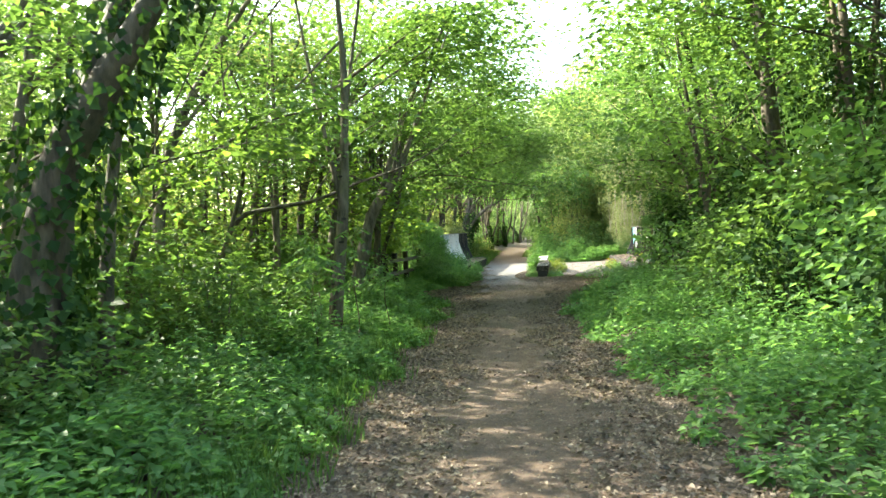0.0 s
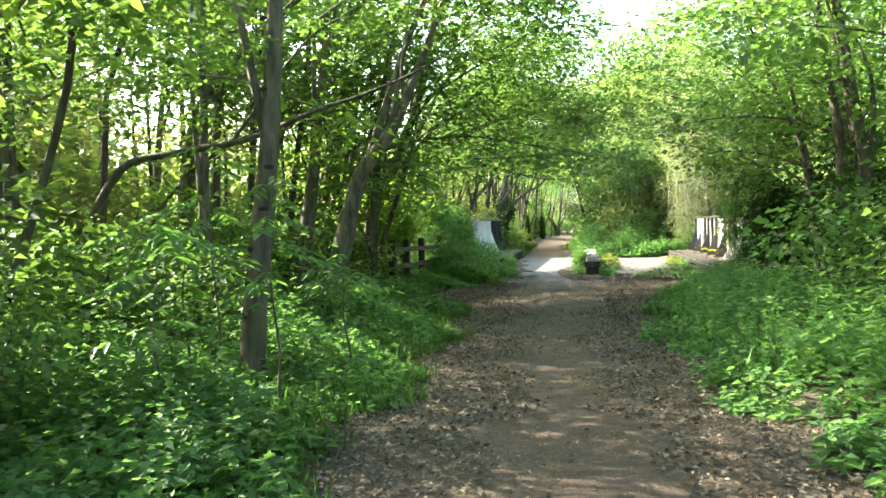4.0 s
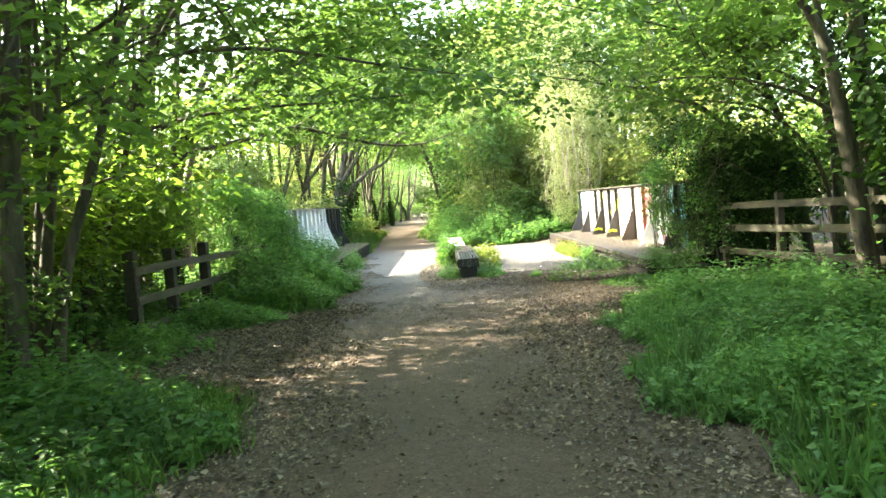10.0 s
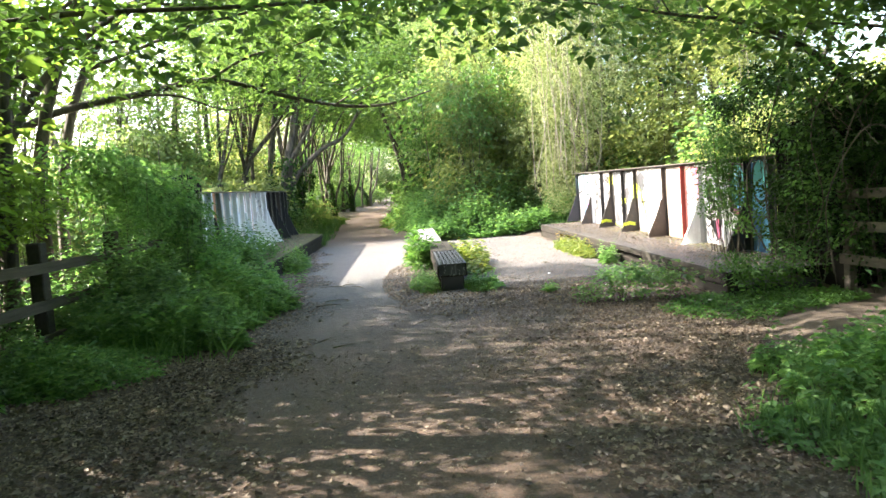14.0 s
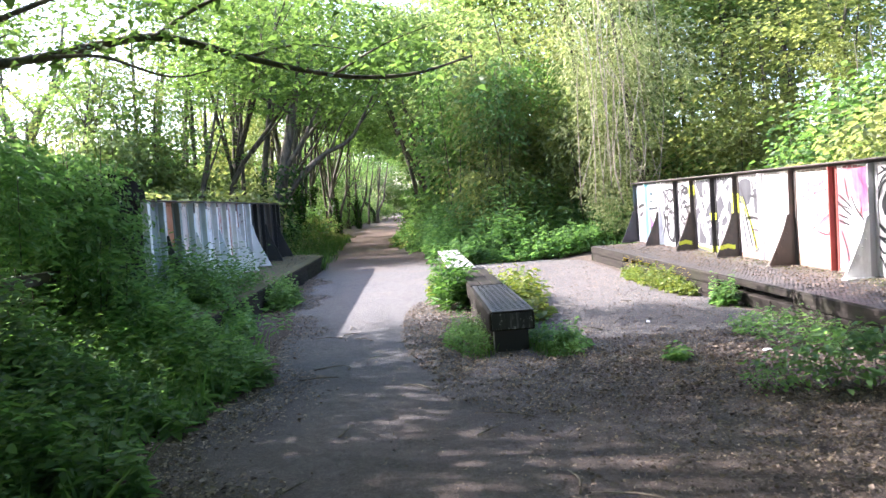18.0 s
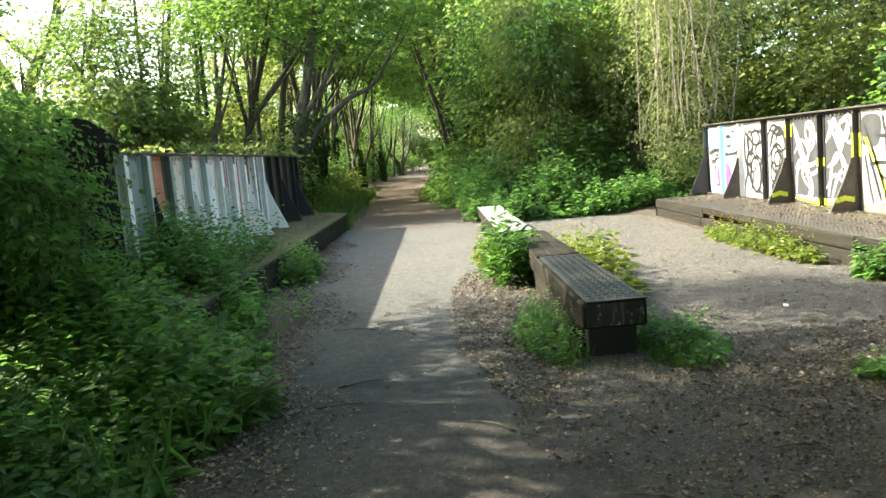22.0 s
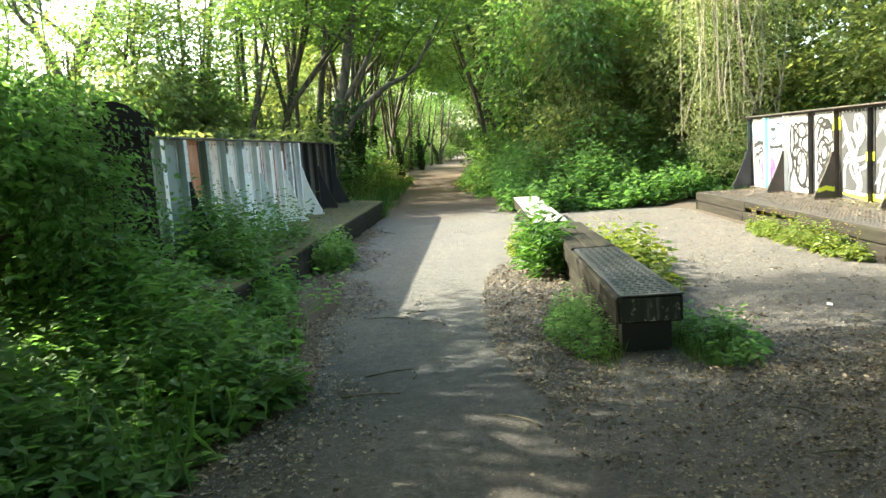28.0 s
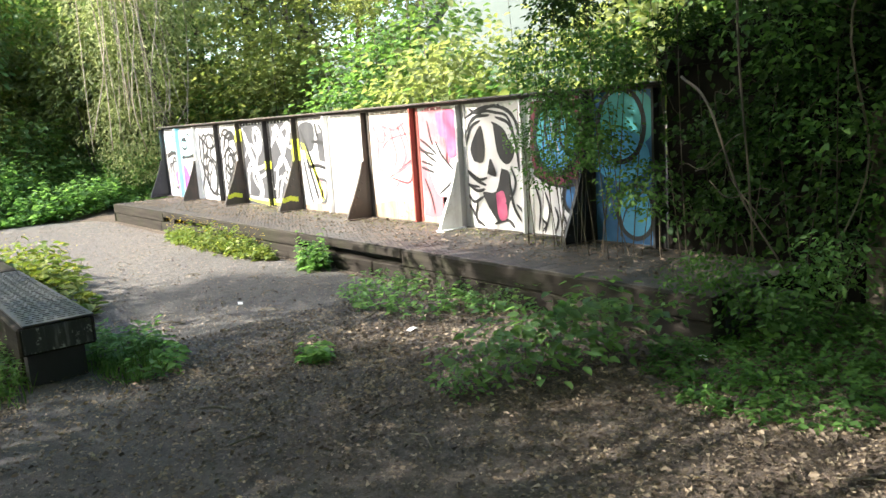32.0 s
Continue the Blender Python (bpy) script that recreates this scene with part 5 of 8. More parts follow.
for x, y, lean, h in ((-6.25, -10, 0.15, 7), (-5.5, -10.1, 0.45, 7), (-5.6, -20.2, 0.3, 7), (-6.3, -16.0, -0.2, 8), (-4.1, -21.5, 0.35, 6.5), (-5.2, -7.4, 0.3, 6.5), (-3.75, -10.2, 0.3, 5.2)):
    tree("slender dark-barked tree in the thicket", [(x, y, g(x, y)), (x + lean * 0.4, y, 2), (x + lean, y + 0.2, 4.2), (x + lean * 1.6, y + 0.3, h)], 0.1,
         [(pick(CROWN_THIN), x + lean * 1.4, y + 0.2, h - 0.6, 0.85), (pick(CROWN_THIN), x + lean, y - 0.5, h - 2.6, 0.8)], BARK_DARK, 2)
# trees along the way, right
tree("tall tree trunk thick with dark ivy", [(5.5, -16, 0.2), (5.5, -16, 2.0), (5.65, -16, 4.0), (5.5, -15.8, 8.5)], 0.2, [(CROWN_SHADE[0], 5.3, -15.6, 7.6, 1.0), (CROWN_SHADE[1], 4.2, -15.0, 8.6, 0.9)], BARK_DARK, 2, (5.2, 1.4))
tree("stout tree wrapped in heavy ivy", [(5.3, -13, 0.2), (5.3, -13, 2.0), (5.2, -13, 4.5), (5.0, -12.6, 8.5)], 0.3, [(CROWN_SHADE[2], 4.8, -12.6, 7.4, 1.1), (CROWN_SHADE[1], 3.6, -12.0, 8.2, 0.9)], BARK_DARK, 2, (5.0, 2.2))
tree("dark bushy tree at the edge of the track", [(4.3, -12.2, 0.15), (4.15, -12.2, 1.6), (3.95, -12.2, 3.2), (3.6, -12.0, 6.0)], 0.12, [(CROWN_SHADE[0], 3.9, -12.0, 4.4, 0.75), (CROWN_THIN[0], 3.3, -11.5, 6.2, 0.9)], BARK_DARK, 2)
tree("slim tree leaning over the fence", [(4.95, -7, 0.1), (4.8, -7, 1.25), (4.53, -7, 3.1), (4.15, -7, 3.9), (3.4, -6.8, 6.2)], 0.13, [(CROWN_SHADE[1], 3.6, -6.4, 6.4, 0.9), (CROWN_THIN[1], 4.4, -6.5, 4.2, 0.8), (CROWN_SHADE[2], 2.6, -5.6, 5.6, 0.75)], BARK_DARK, 3)
tree("dark ivy-clad tree behind the fence", [(6.1, -5.2, 0.1), (6.0, -5.2, 2.2), (5.8, -5.0, 5.0), (5.5, -4.6, 8.0)], 0.2, [(CROWN_SHADE[0], 5.2, -4.6, 6.6, 1.0), (CROWN_SHADE[2], 4.2, -4.0, 5.0, 0.85), (CROWN_SHADE[1], 6.4, -3.6, 4.2, 0.8)], BARK_DARK, 3, (4.0, 1.3))
tree("ivy-clad tree in the thicket", [(5.6, -20, 0.25), (5.5, -20, 2.5), (5.3, -20, 5.0), (5.0, -19.8, 8.0)], 0.16, [(CROWN_SHADE[1], 5.0, -19.6, 6.8, 1.0)], BARK_DARK, 2, (4.5, 1.2))
tree("slim tree in the thicket", [(4.3, -10.0, 0.1), (4.4, -10, 2.5), (4.2, -9.8, 4.5), (4.0, -9.5, 7.0)], 0.11, [(CROWN_SHADE[1], 3.8, -9.3, 6.4, 0.9), (CROWN_THIN[0], 4.0, -9.2, 4.4, 0.8)], BARK_DARK, 2)
# bough over the bridge
bough = tree("tree with a long bough over the bridge", [(-6.9, 0.9, -0.1), (-6.8, 1.0, 2.0), (-6.6, 1.1, 4.0), (-6.3, 1.1, 7.0)], 0.16,
     [(CROWN_THIN[0], -6.0, 0.6, 6.8, 0.6), (CROWN_THIN[1], -6.6, -0.8, 5.6, 0.55)], BARK_DARK, 2)
for k, (pts, r) in enumerate(([[(-6.65, 1.05, 2.9), (-5.8, 1.4, 3.3), (-4.77, 1.7, 3.5), (-3.57, 1.9, 3.7), (-2.53, 2.0, 3.42), (-1.5, 2.0, 3.15), (-0.6, 2.0, 3.1), (0.2, 2.1, 3.3)], 0.075],
                     [[(-3.57, 1.9, 3.7), (-2.8, 1.6, 4.0), (-1.9, 1.3, 4.1), (-1.0, 1.0, 4.4)], 0.03], [[(-2.53, 2.0, 3.42), (-1.9, 2.3, 3.6), (-1.1, 2.5, 3.5)], 0.022],
                     [[(-4.77, 1.7, 3.5), (-4.0, 1.4, 3.4), (-3.2, 1.2, 3.1), (-2.6, 1.1, 3.15)], 0.028], [[(-1.5, 2.0, 3.15), (-0.9, 1.7, 3.4), (-0.2, 1.5, 3.6)], 0.018])):
    line = smooth_line(pts, 5)
    part("bough", tube(bmesh.new(), line, [r * (1 - 0.85 * i / (len(line) - 1)) for i in range(len(line))], 6, 0.3), BARK_DARK, bough)


def sprays(line_pts, n, size, mat, spread=0.3):
    """Loose leaf sprays that hang along a branch."""
    pts = np.array([tuple(q) for q in smooth_line(line_pts, 8)])
    c = pts[rng.integers(0, len(pts), n)] + rng.normal(size=(n, 3)) * np.array([spread, spread, spread * 0.6])
    per = 9
    cc = np.repeat(c, per, 0)
    off = rng.normal(size=cc.shape) * np.array([0.16, 0.16, 0.07])
    clear = (np.abs(cc[:, 0] + 0.6) > 2.4) | (cc[:, 2] > 2.75)
    cc, off = cc[clear], off[clear]
    way = norm(off * np.array([1, 1, 0.3]))
    way[:, 2] -= 0.25
    ln = size * rng.uniform(0.6, 1.3, len(cc))
    return leaves("crown", cc + off, way, norm(rng.normal(size=cc.shape) * 0.3 + np.array([0, 0, 0.8])), ln, ln * 0.7, mat)


for line, n in (([(-4.7, 1.7, 3.6), (-2.5, 1.9, 3.6), (-0.4, 2.0, 3.3)], 70), ([(-3.5, 1.8, 4.1), (-1.0, 1.0, 4.5), (0.8, 0.8, 4.6)], 110), ([(-6.4, 1.1, 3.8), (-3.5, -0.4, 4.4), (-0.5, -0.6, 4.5), (2.2, -0.4, 4.7)], 50)):
    ob = new("crown", sprays(line, n, 0.13, LEAF, 0.32))
    ob.parent = bough
    ob.matrix_parent_inverse = Matrix.Translation(-bough.location)
# Trees added mostly outside the view, to shade the near end of the bridge.
for x, y, z, s in ((-6.8, 2.9, 4.8, 0.7), (-8.8, 2.6, 5.6, 0.8), (-6.5, 0.2, 5.2, 0.4), (-7.6, -1.4, 5.8, 0.6), (-9.2, 0.6, 7.0, 0.7), (-7.4, 4.0, 5.0, 0.6), (-6.0, 3.4, 4.2, 0.5)):
    tree("tree in full leaf added beside the bridge for shade", [(-8.2, y - 2.2, 0.0), (-8.0, y - 1.6, 2.0), (-7.4, y - 0.8, z * 0.7), (-7.0, y - 0.4, z + 1.5)], 0.1, [(pick(CROWN_THIN), x, y, z, s * 1.1)], BARK_DARK, 2, sides=6)
tree("bare-limbed tree against the sky", [(-14.2, 20, -0.5), (-14.0, 20, 2.0), (-13.78, 20, 4.4), (-13.2, 20, 5.8), (-12.5, 20, 6.8), (-12.2, 20, 9.0)], 0.3,
     [(CROWN_THIN[0], -12.0, 19.6, 8.6, 0.9), (CROWN_THIN[1], -15.4, 19.8, 7.4, 0.8), (CROWN_THIN[0], -11.6, 19.8, 6.4, 0.6)], BARK, 4, (3.5, 1.3))
tree("bare-limbed tree against the sky", [(-14.1, 20.2, 3.6), (-14.4, 20.2, 5.0), (-14.9, 20.2, 6.2), (-15.5, 20.2, 7.0), (-15.8, 20.2, 9.0)], 0.18, [(CROWN_THIN[1], -15.9, 20, 9.0, 0.8)], BARK, 3)
tree("bare twisting tree beyond the girder", [(9.6, 9.0, -2.5), (9.4, 9.0, 1.0), (9.35, 9.0, 2.6), (10.4, 9.0, 3.5), (11.3, 9.0, 4.6), (12.0, 9.0, 6.5)], 0.2, [(CROWN_THIN[0], 11.6, 9.2, 6.4, 0.8), (BUSH_LIGHT[0], 9.5, 9.3, 3.1, 0.55), (BUSH_LIGHT[1], 10.5, 9.3, 4.2, 0.6), (BUSH[0], 11.4, 9.0, 5.0, 0.6), (BUSH_LIGHT[0], 8.8, 9.0, 4.0, 0.5)], BARK_DARK, 3, (4.5, 1.2))
# ash saplings before the knotty tree
for x, y, h in ((-2.05, -18.4, 1.75), (-2.5, -18.9, 1.5), (-1.85, -17.3, 1.2), (-2.3, -19.6, 1.35), (-2.75, -18.0, 2.1)):
    th = tree("ash sapling with drooping compound leaves", [(x, y, g(x, y)), (x + 0.03, y, h * 0.4), (x - 0.04, y + 0.03, h * 0.75), (x + 0.02, y, h)], 0.014, [], BARK_DARK, 0, cat="sapling", group="ash saplings", sides=5)
    c, w = [], []
    for j in range(16):
        a, z = rng.uniform(0, 6.28), h * rng.uniform(0.45, 1.0)
        d = np.array([math.cos(a), math.sin(a), 0.0])
        for i in range(9):
            u = 0.08 + 0.028 * (i // 2) * 1.6
            out = np.array([-d[1], d[0], 0.0]) * (1 if i % 2 else -1)
            c.append(np.array([x, y, g(x, y) + z]) + d * u * 1.6 + np.array([0, 0, 0.08 - 0.5 * u]))
            w.append((out * 0.9 if i < 8 else d) + d * 0.5 + np.array([0, 0, -0.35]))
    c, w = np.array(c), np.array(w)
    ln = rng.uniform(0.08, 0.15, len(c))
    ob = new("leaf_spray", oval_leaves("leaf_spray", c, w, np.tile([0.0, 0.0, 1.0], (len(c), 1)) + rng.normal(size=c.shape) * 0.2, ln, ln * 0.4, LEAF_COOL))
    ob["kind"] = "stuff"
    ob.parent = th
    ob.matrix_parent_inverse = Matrix.Translation(-th.location)
# bough beside the grey tree
tree("ash sapling with a long bough over the herbs", [(-5.2, -16.4, 0.1), (-5.1, -16.5, 1.4), (-4.6, -16.5, 2.3), (-3.99, -16.5, 2.46), (-3.3, -16.5, 2.54), (-2.9, -16.45, 2.65), (-2.33, -16.5, 2.84), (-1.88, -16.5, 2.95), (-1.2, -16.5, 3.2), (-0.6, -16.4, 3.6)], 0.05,
     [(CROWN_THIN[1], -2.0, -16.2, 3.9, 0.5), (CROWN_THIN[0], -4.2, -16.0, 3.4, 0.6)], BARK_DARK, 2)
for pts, n in (([(-5.3, -8.3, 0.1), (-5.25, -8.25, 1.6), (-4.9, -8.2, 2.7), (-3.8, -8.0, 3.35), (-2.2, -7.8, 3.5), (-0.6, -7.6, 3.2), (0.6, -7.4, 3.0)], 95),
               ([(-5.5, -4.0, 0.1), (-5.5, -4.0, 1.8), (-5.2, -3.95, 2.8), (-3.9, -3.8, 3.5), (-2.4, -3.6, 3.6), (-1.0, -3.4, 3.4)], 85),
               ([(5.3, -9.7, 0.1), (5.2, -9.7, 1.8), (4.9, -9.6, 2.7), (4.0, -9.2, 3.3), (2.8, -8.8, 3.5), (1.8, -8.5, 3.4)], 70),
               ([(5.6, -5.8, 0.1), (5.55, -5.7, 1.8), (5.2, -5.6, 2.5), (4.4, -5.2, 3.0), (3.4, -4.8, 3.2), (2.6, -4.6, 3.1)], 60),
               ([(-4.9, -19.8, 0.2), (-4.8, -19.7, 1.6), (-4.4, -19.5, 2.6), (-3.2, -19.0, 3.5), (-2.0, -18.6, 3.8)], 70),
               ([(4.8, -15.2, 0.2), (4.8, -15.2, 1.8), (4.5, -15.1, 2.8), (3.6, -14.8, 3.5), (2.6, -14.5, 3.8)], 60)):
    th = tree("maple with a leafy bough over the track", pts, 0.045, [], BARK_DARK, 2, sides=6)
    ob = new("crown", sprays(pts[2:], n, 0.15, LEAF, 0.42))
    ob.parent = th
    ob.matrix_parent_inverse = Matrix.Translation(-th.location)
for pts, n in (([(-5.9, -10.2, 0.1), (-5.8, -10.1, 1.4), (-5.3, -10, 2.2), (-4.2, -9.8, 2.5), (-3.0, -9.6, 2.6)], 90),
               ([(-5.6, -6.9, 0.1), (-5.5, -6.8, 1.3), (-5.0, -6.7, 2.0), (-4.0, -6.5, 2.4), (-3.0, -6.3, 2.3)], 90),
               ([(-6.4, -13.6, 0.1), (-6.2, -13.5, 1.6), (-5.4, -13.4, 2.6), (-4.2, -13.2, 3.2), (-3.0, -13.0, 3.2)], 100),
               ([(-6.0, -4.6, 0.1), (-5.9, -4.6, 1.8), (-5.4, -4.5, 2.8), (-4.4, -4.3, 3.3), (-3.2, -4.1, 3.3)], 90),
               ([(-5.9, -5.3, 0.1), (-5.8, -5.2, 1.8), (-5.2, -5.0, 2.8), (-3.6, -4.8, 3.25), (-1.6, -4.6, 3.3), (0.4, -4.4, 3.35), (1.2, -4.3, 3.2)], 230),
               ([(5.7, -4.7, 0.1), (5.6, -4.6, 1.6), (5.0, -4.3, 2.6), (4.2, -4.0, 2.9), (3.2, -3.8, 3.0)], 90),
               ([(-6.2, -20.6, 0.1), (-6.0, -20.5, 1.6), (-5.2, -20.3, 2.6), (-4.0, -20.0, 3.0), (-2.8, -19.8, 3.2)], 80)):
    th = tree("young maple with yellow-green boughs", pts, 0.04, [], BARK_DARK, 2, sides=6)
    # Two boughs take the leaf painted as shaded, the others the sunlit one.
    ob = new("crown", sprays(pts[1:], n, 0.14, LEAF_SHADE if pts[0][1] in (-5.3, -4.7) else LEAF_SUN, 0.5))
    ob.parent = th
    ob.matrix_parent_inverse = Matrix.Translation(-th.location)
tree("thin tree with open foliage", [(-12, 12.5, -2.5), (-12, 12.5, 1.0), (-11.8, 12.5, 3.5), (-11.5, 12.4, 6.0)], 0.1, [(CROWN_THIN[0], -11.8, 12.4, 4.6, 0.8), (CROWN_THIN[1], -11.2, 12.2, 6.2, 0.7), (CROWN_THIN[1], -12.6, 12.4, 2.6, 0.8)], BARK_DARK, 3)
tree("thin tree with open foliage", [(-10.2, 15.5, 0.0), (-10.2, 15.5, 2.0), (-10.0, 15.4, 4.0), (-9.6, 15.4, 6.0)], 0.1, [(CROWN_THIN[1], -9.8, 15.2, 5.0, 0.9), (CROWN_THIN[0], -10.6, 15.2, 3.4, 0.8)], BARK_DARK, 3, (2.5, 0.9))
# forked tree past the bridge
tree("forked dark tree at the end of the bridge", [(-5.0, 15.7, 0.1), (-4.75, 15.7, 1.2), (-4.5, 15.7, 2.4), (-4.2, 15.7, 3.6), (-3.9, 15.7, 4.8), (-3.6, 15.6, 6.6)], 0.26,
     [(CROWN_THIN[0], -3.0, 15.5, 5.0, 0.9), (CROWN_THIN[1], -3.4, 15.5, 5.8, 0.9), (CROWN_THIN[1], -5.2, 15.2, 5.2, 0.9)], BARK_DARK, 3, (2.4, 1.4))
tree("leaning limb of a forked tree", [(-4.6, 15.75, 1.7), (-3.9, 15.7, 2.6), (-3.15, 15.7, 3.23), (-2.4, 15.7, 3.6), (-1.85, 15.7, 4.4), (-1.2, 15.6, 5.6)], 0.11,
     [(CROWN_THIN[0], -1.5, 15.4, 5.2, 0.85), (CROWN_THIN[1], -0.9, 15.2, 6.0, 0.8)], BARK_DARK, 2)
for x, y, z, s in ((-4.6, 15.6, 6.4, 0.75), (-2.4, 15.4, 6.4, 0.75), (-6.6, 15.8, 6.0, 0.75), (-3.4, 15.6, 8.2, 0.8), (-5.6, 17.0, 8.0, 0.65)):
    bx = -6.2 if x < -2 else 2.2
    tree("leafy tree closing the way beyond the bridge", [(bx, y + 1.6, 0.0), (bx, y + 1.5, 2.5), ((x + bx) / 2, y + 0.8, z * 0.75), (x, y, z + 0.8)], 0.1, [(pick(CROWN), x, y, z, s)], BARK_DARK, 2, sides=6)
for x, y, z, s in ((-8.4, 17.0, 4.6, 0.8), (-10.6, 17.6, 6.4, 0.8), (-12.4, 17.2, 5.0, 0.8), (-13.6, 18.4, 7.6, 0.8), (-9.4, 18.6, 8.4, 0.8), (-15.2, 17.4, 4.6, 0.8), (-17.0, 18.0, 6.2, 0.9), (-7.4, 19.6, 6.6, 0.8)):
    tree("open tree against the sky beyond the bridge", [(x - 0.5, y + 0.6, 0.0), (x - 0.4, y + 0.5, 2.0), (x - 0.2, y + 0.2, z * 0.75), (x, y, z + 0.9)], 0.09, [(pick(CROWN_THIN), x, y, z, s)], BARK_DARK, 3, sides=6)
# right of the way past the bridge
tree("ivy-clad tree in the wood", [(3.2, 32, 0.1), (3.2, 32, 3.0), (3.3, 32, 6.0), (3.3, 31.6, 9.0)], 0.25, [(CROWN_FAR[0], 3.0, 31, 7.5, 1.1), (CROWN_FAR_LIGHT[0], 1.6, 30, 8.5, 1.0)], BARK_DARK, 2, (5.5, 1.8))
tree("sunlit pale willow hanging over the girder", [(5.6, 12.8, -0.6), (5.4, 12.7, 2.0), (5.0, 12.5, 4.5), (4.6, 12.3, 7.5)], 0.16,
     [(WILLOW[0], 4.6, 11.9, 3.2, 0.85), (WILLOW[1], 4.3, 12.0, 5.2, 1.0), (WILLOW[0], 5.6, 11.6, 4.6, 0.9), (WILLOW[1], 5.0, 12.2, 7.6, 1.1), (WILLOW[0], 4.4, 11.6, 1.6, 0.6)], BARK, 3)
willow = bpy.context.scene.collection.objects[-1].parent
for k in range(22):
    x, y, z = rng.uniform(3.5, 5.6), rng.uniform(10.7, 11.6), rng.uniform(3.5, 6.5)
    pts = [(x, y + 0.5, z + 0.6), (x + rng.uniform(-0.2, 0.2), y + 0.1, z), (x + rng.uniform(-0.3, 0.3), y, z * 0.6), (x + rng.uniform(-0.3, 0.3), y + rng.uniform(-0.1, 0.2), rng.uniform(1.2, 2.2))]
    line = smooth_line(pts, 4)
    part("hanging_vine", tube(bmesh.new(), line, [0.011] * len(line), 4), VINE, willow, "pale dry climbing vine")
for x, y, h in ((3.6, 17, 7.5), (5.2, 16, 9.0), (2.6, 21, 9.5), (4.6, 20, 10), (6.4, 18, 10), (1.4, 25, 9.5), (3.4, 26, 10.5), (2.2, 18.5, 6.0), (1.0, 29, 11)):
    lean = rng.uniform(-0.9, -0.3)
    tree("slender leaning tree in the wood", [(x, y, 0.1), (x + lean * 0.2, y, 2), (x + lean, y - 0.2, 4.5), (x + lean * 2, y - 0.4, h)], 0.1,
         [(pick(CROWN_OPEN), x + lean * 1.7, y - 0.5, h - 0.8, 0.9), (pick(CROWN_OPEN), x + lean, y - 0.9, h - 3.0, 0.8), (pick(BUSH_FAR), x + lean * 0.5, y - 1.0, h - 4.6, 1.0)], BARK_DARK, 2)

# the wood at large
taken = [(-2.6, -17.6), (-3.9, -12.5), (-5.7, -5.4), (-4.7, -11.5), (-4.7, -14.7), (-4.6, -18.6), (-3.1, -24), (-4.3, -9), (5.5, -16), (5.3, -13), (4.3, -12.2), (4.9, -7), (6.1, -5.2), (5.6, -20), (-6.4, -0.6), (-5, 15.7)]


def wood(count, x0, x1, y0, y1, crowns, label, gap=1.5, hmin=6.5, hmax=9.5, limbs=1, low=0.55, mass=False):
    made, tries = 0, 0
    while made < count and tries < count * 30:
        tries += 1
        x, y = rng.uniform(x0, x1), rng.uniform(y0, y1)
        h = rng.uniform(hmin, hmax)
        if any((x - a) ** 2 + (y - b) ** 2 < gap * gap for a, b in taken):
            continue
        if x < -5 and -16.5 < y < -11.5:
            continue
        if x < 4 and any(in_light(x + dx, y + dy, z) for z in (3, 5, h) for dx in (-1.5, 0, 1.5) for dy in (-1.5, 1.5)):
            continue
        if x < 4 and 9 < y + 0.36 * x < 16:
            h = min(h, 6.2)
        taken.append((x, y))
        made += 1
        lx, ly = rng.uniform(-1.6, 1.6), rng.uniform(-1.2, 1.2)
        z0 = g(x, y)
        cr = [(pick(crowns), x + lx, y + ly, h - 0.8, rng.uniform(0.8, 1.1)), (pick(crowns), x + lx * 0.6 + rng.uniform(-0.8, 0.8), y + ly * 0.6 + rng.uniform(-0.8, 0.8), h * low, rng.uniform(0.65, 0.95))]
        if mass:
            far_tree([(x, y, z0 - 0.05), (x + lx * 0.2, y + ly * 0.2, z0 + h * 0.3), (x + lx * 0.6, y + ly * 0.6, h * 0.65), (x + lx, y + ly, h)], rng.uniform(0.07, 0.15), cr)
            continue
        tree(label, [(x, y, z0 - 0.05), (x + lx * 0.2, y + ly * 0.2, z0 + h * 0.3), (x + lx * 0.6, y + ly * 0.6, h * 0.65), (x + lx, y + ly, h)], rng.uniform(0.07, 0.15), cr,
             pick([BARK, BARK_DARK, BARK_DARK]), limbs, (rng.uniform(2.0, 3.6), rng.uniform(0.6, 0.9)) if rng.random() < 0.25 else None, sides=6)


wood(14, -14, -5.6, -31, -8.5, CROWN_THIN + CROWN_LIGHT, "slender tree in the dense wood")
wood(3, -15, -6.5, -31, -20, CANOPY, "tall tree closing the canopy", 1.3, 7.5, 10.5, 2, 0.72)
wood(9, 4.6, 9, -29, -5, CROWN_SHADE, "tall tree closing the canopy", 1.3, 8.5, 11.5, 2, 0.72)
wood(20, 5.8, 13, -30, -4, CROWN_SHADE, "tree in the dense wood", 1.5, 8, 11.5)
wood(14, -10.5, -5.6, 14.5, 30, CROWN_OPEN + CROWN_THIN, "slender tree with thin bright foliage", 1.5, 8, 12, 2, 0.6)
wood(14, 5.5, 13, 13, 30, CROWN_LIGHT + CROWN, "sunlit tree in the wood", 1.5, 9, 13.5)
wood(16, -13, -5.2, 30, 62, CROWN_OPEN + CROWN_FAR_LIGHT, "tall far tree along the way", 1.6, 9, 13, 1, 0.6, True)
wood(18, 0.5, 11, 31, 62, CROWN_FAR + CROWN_FAR_LIGHT, "tall far tree along the way", 1.6, 10, 14, 1, 0.6, True)
wood(14, -14, 12, 98, 112, CROWN_FAR_LIGHT, "far tree closing the view", 1.6, 7, 10, 0, 0.25, True)
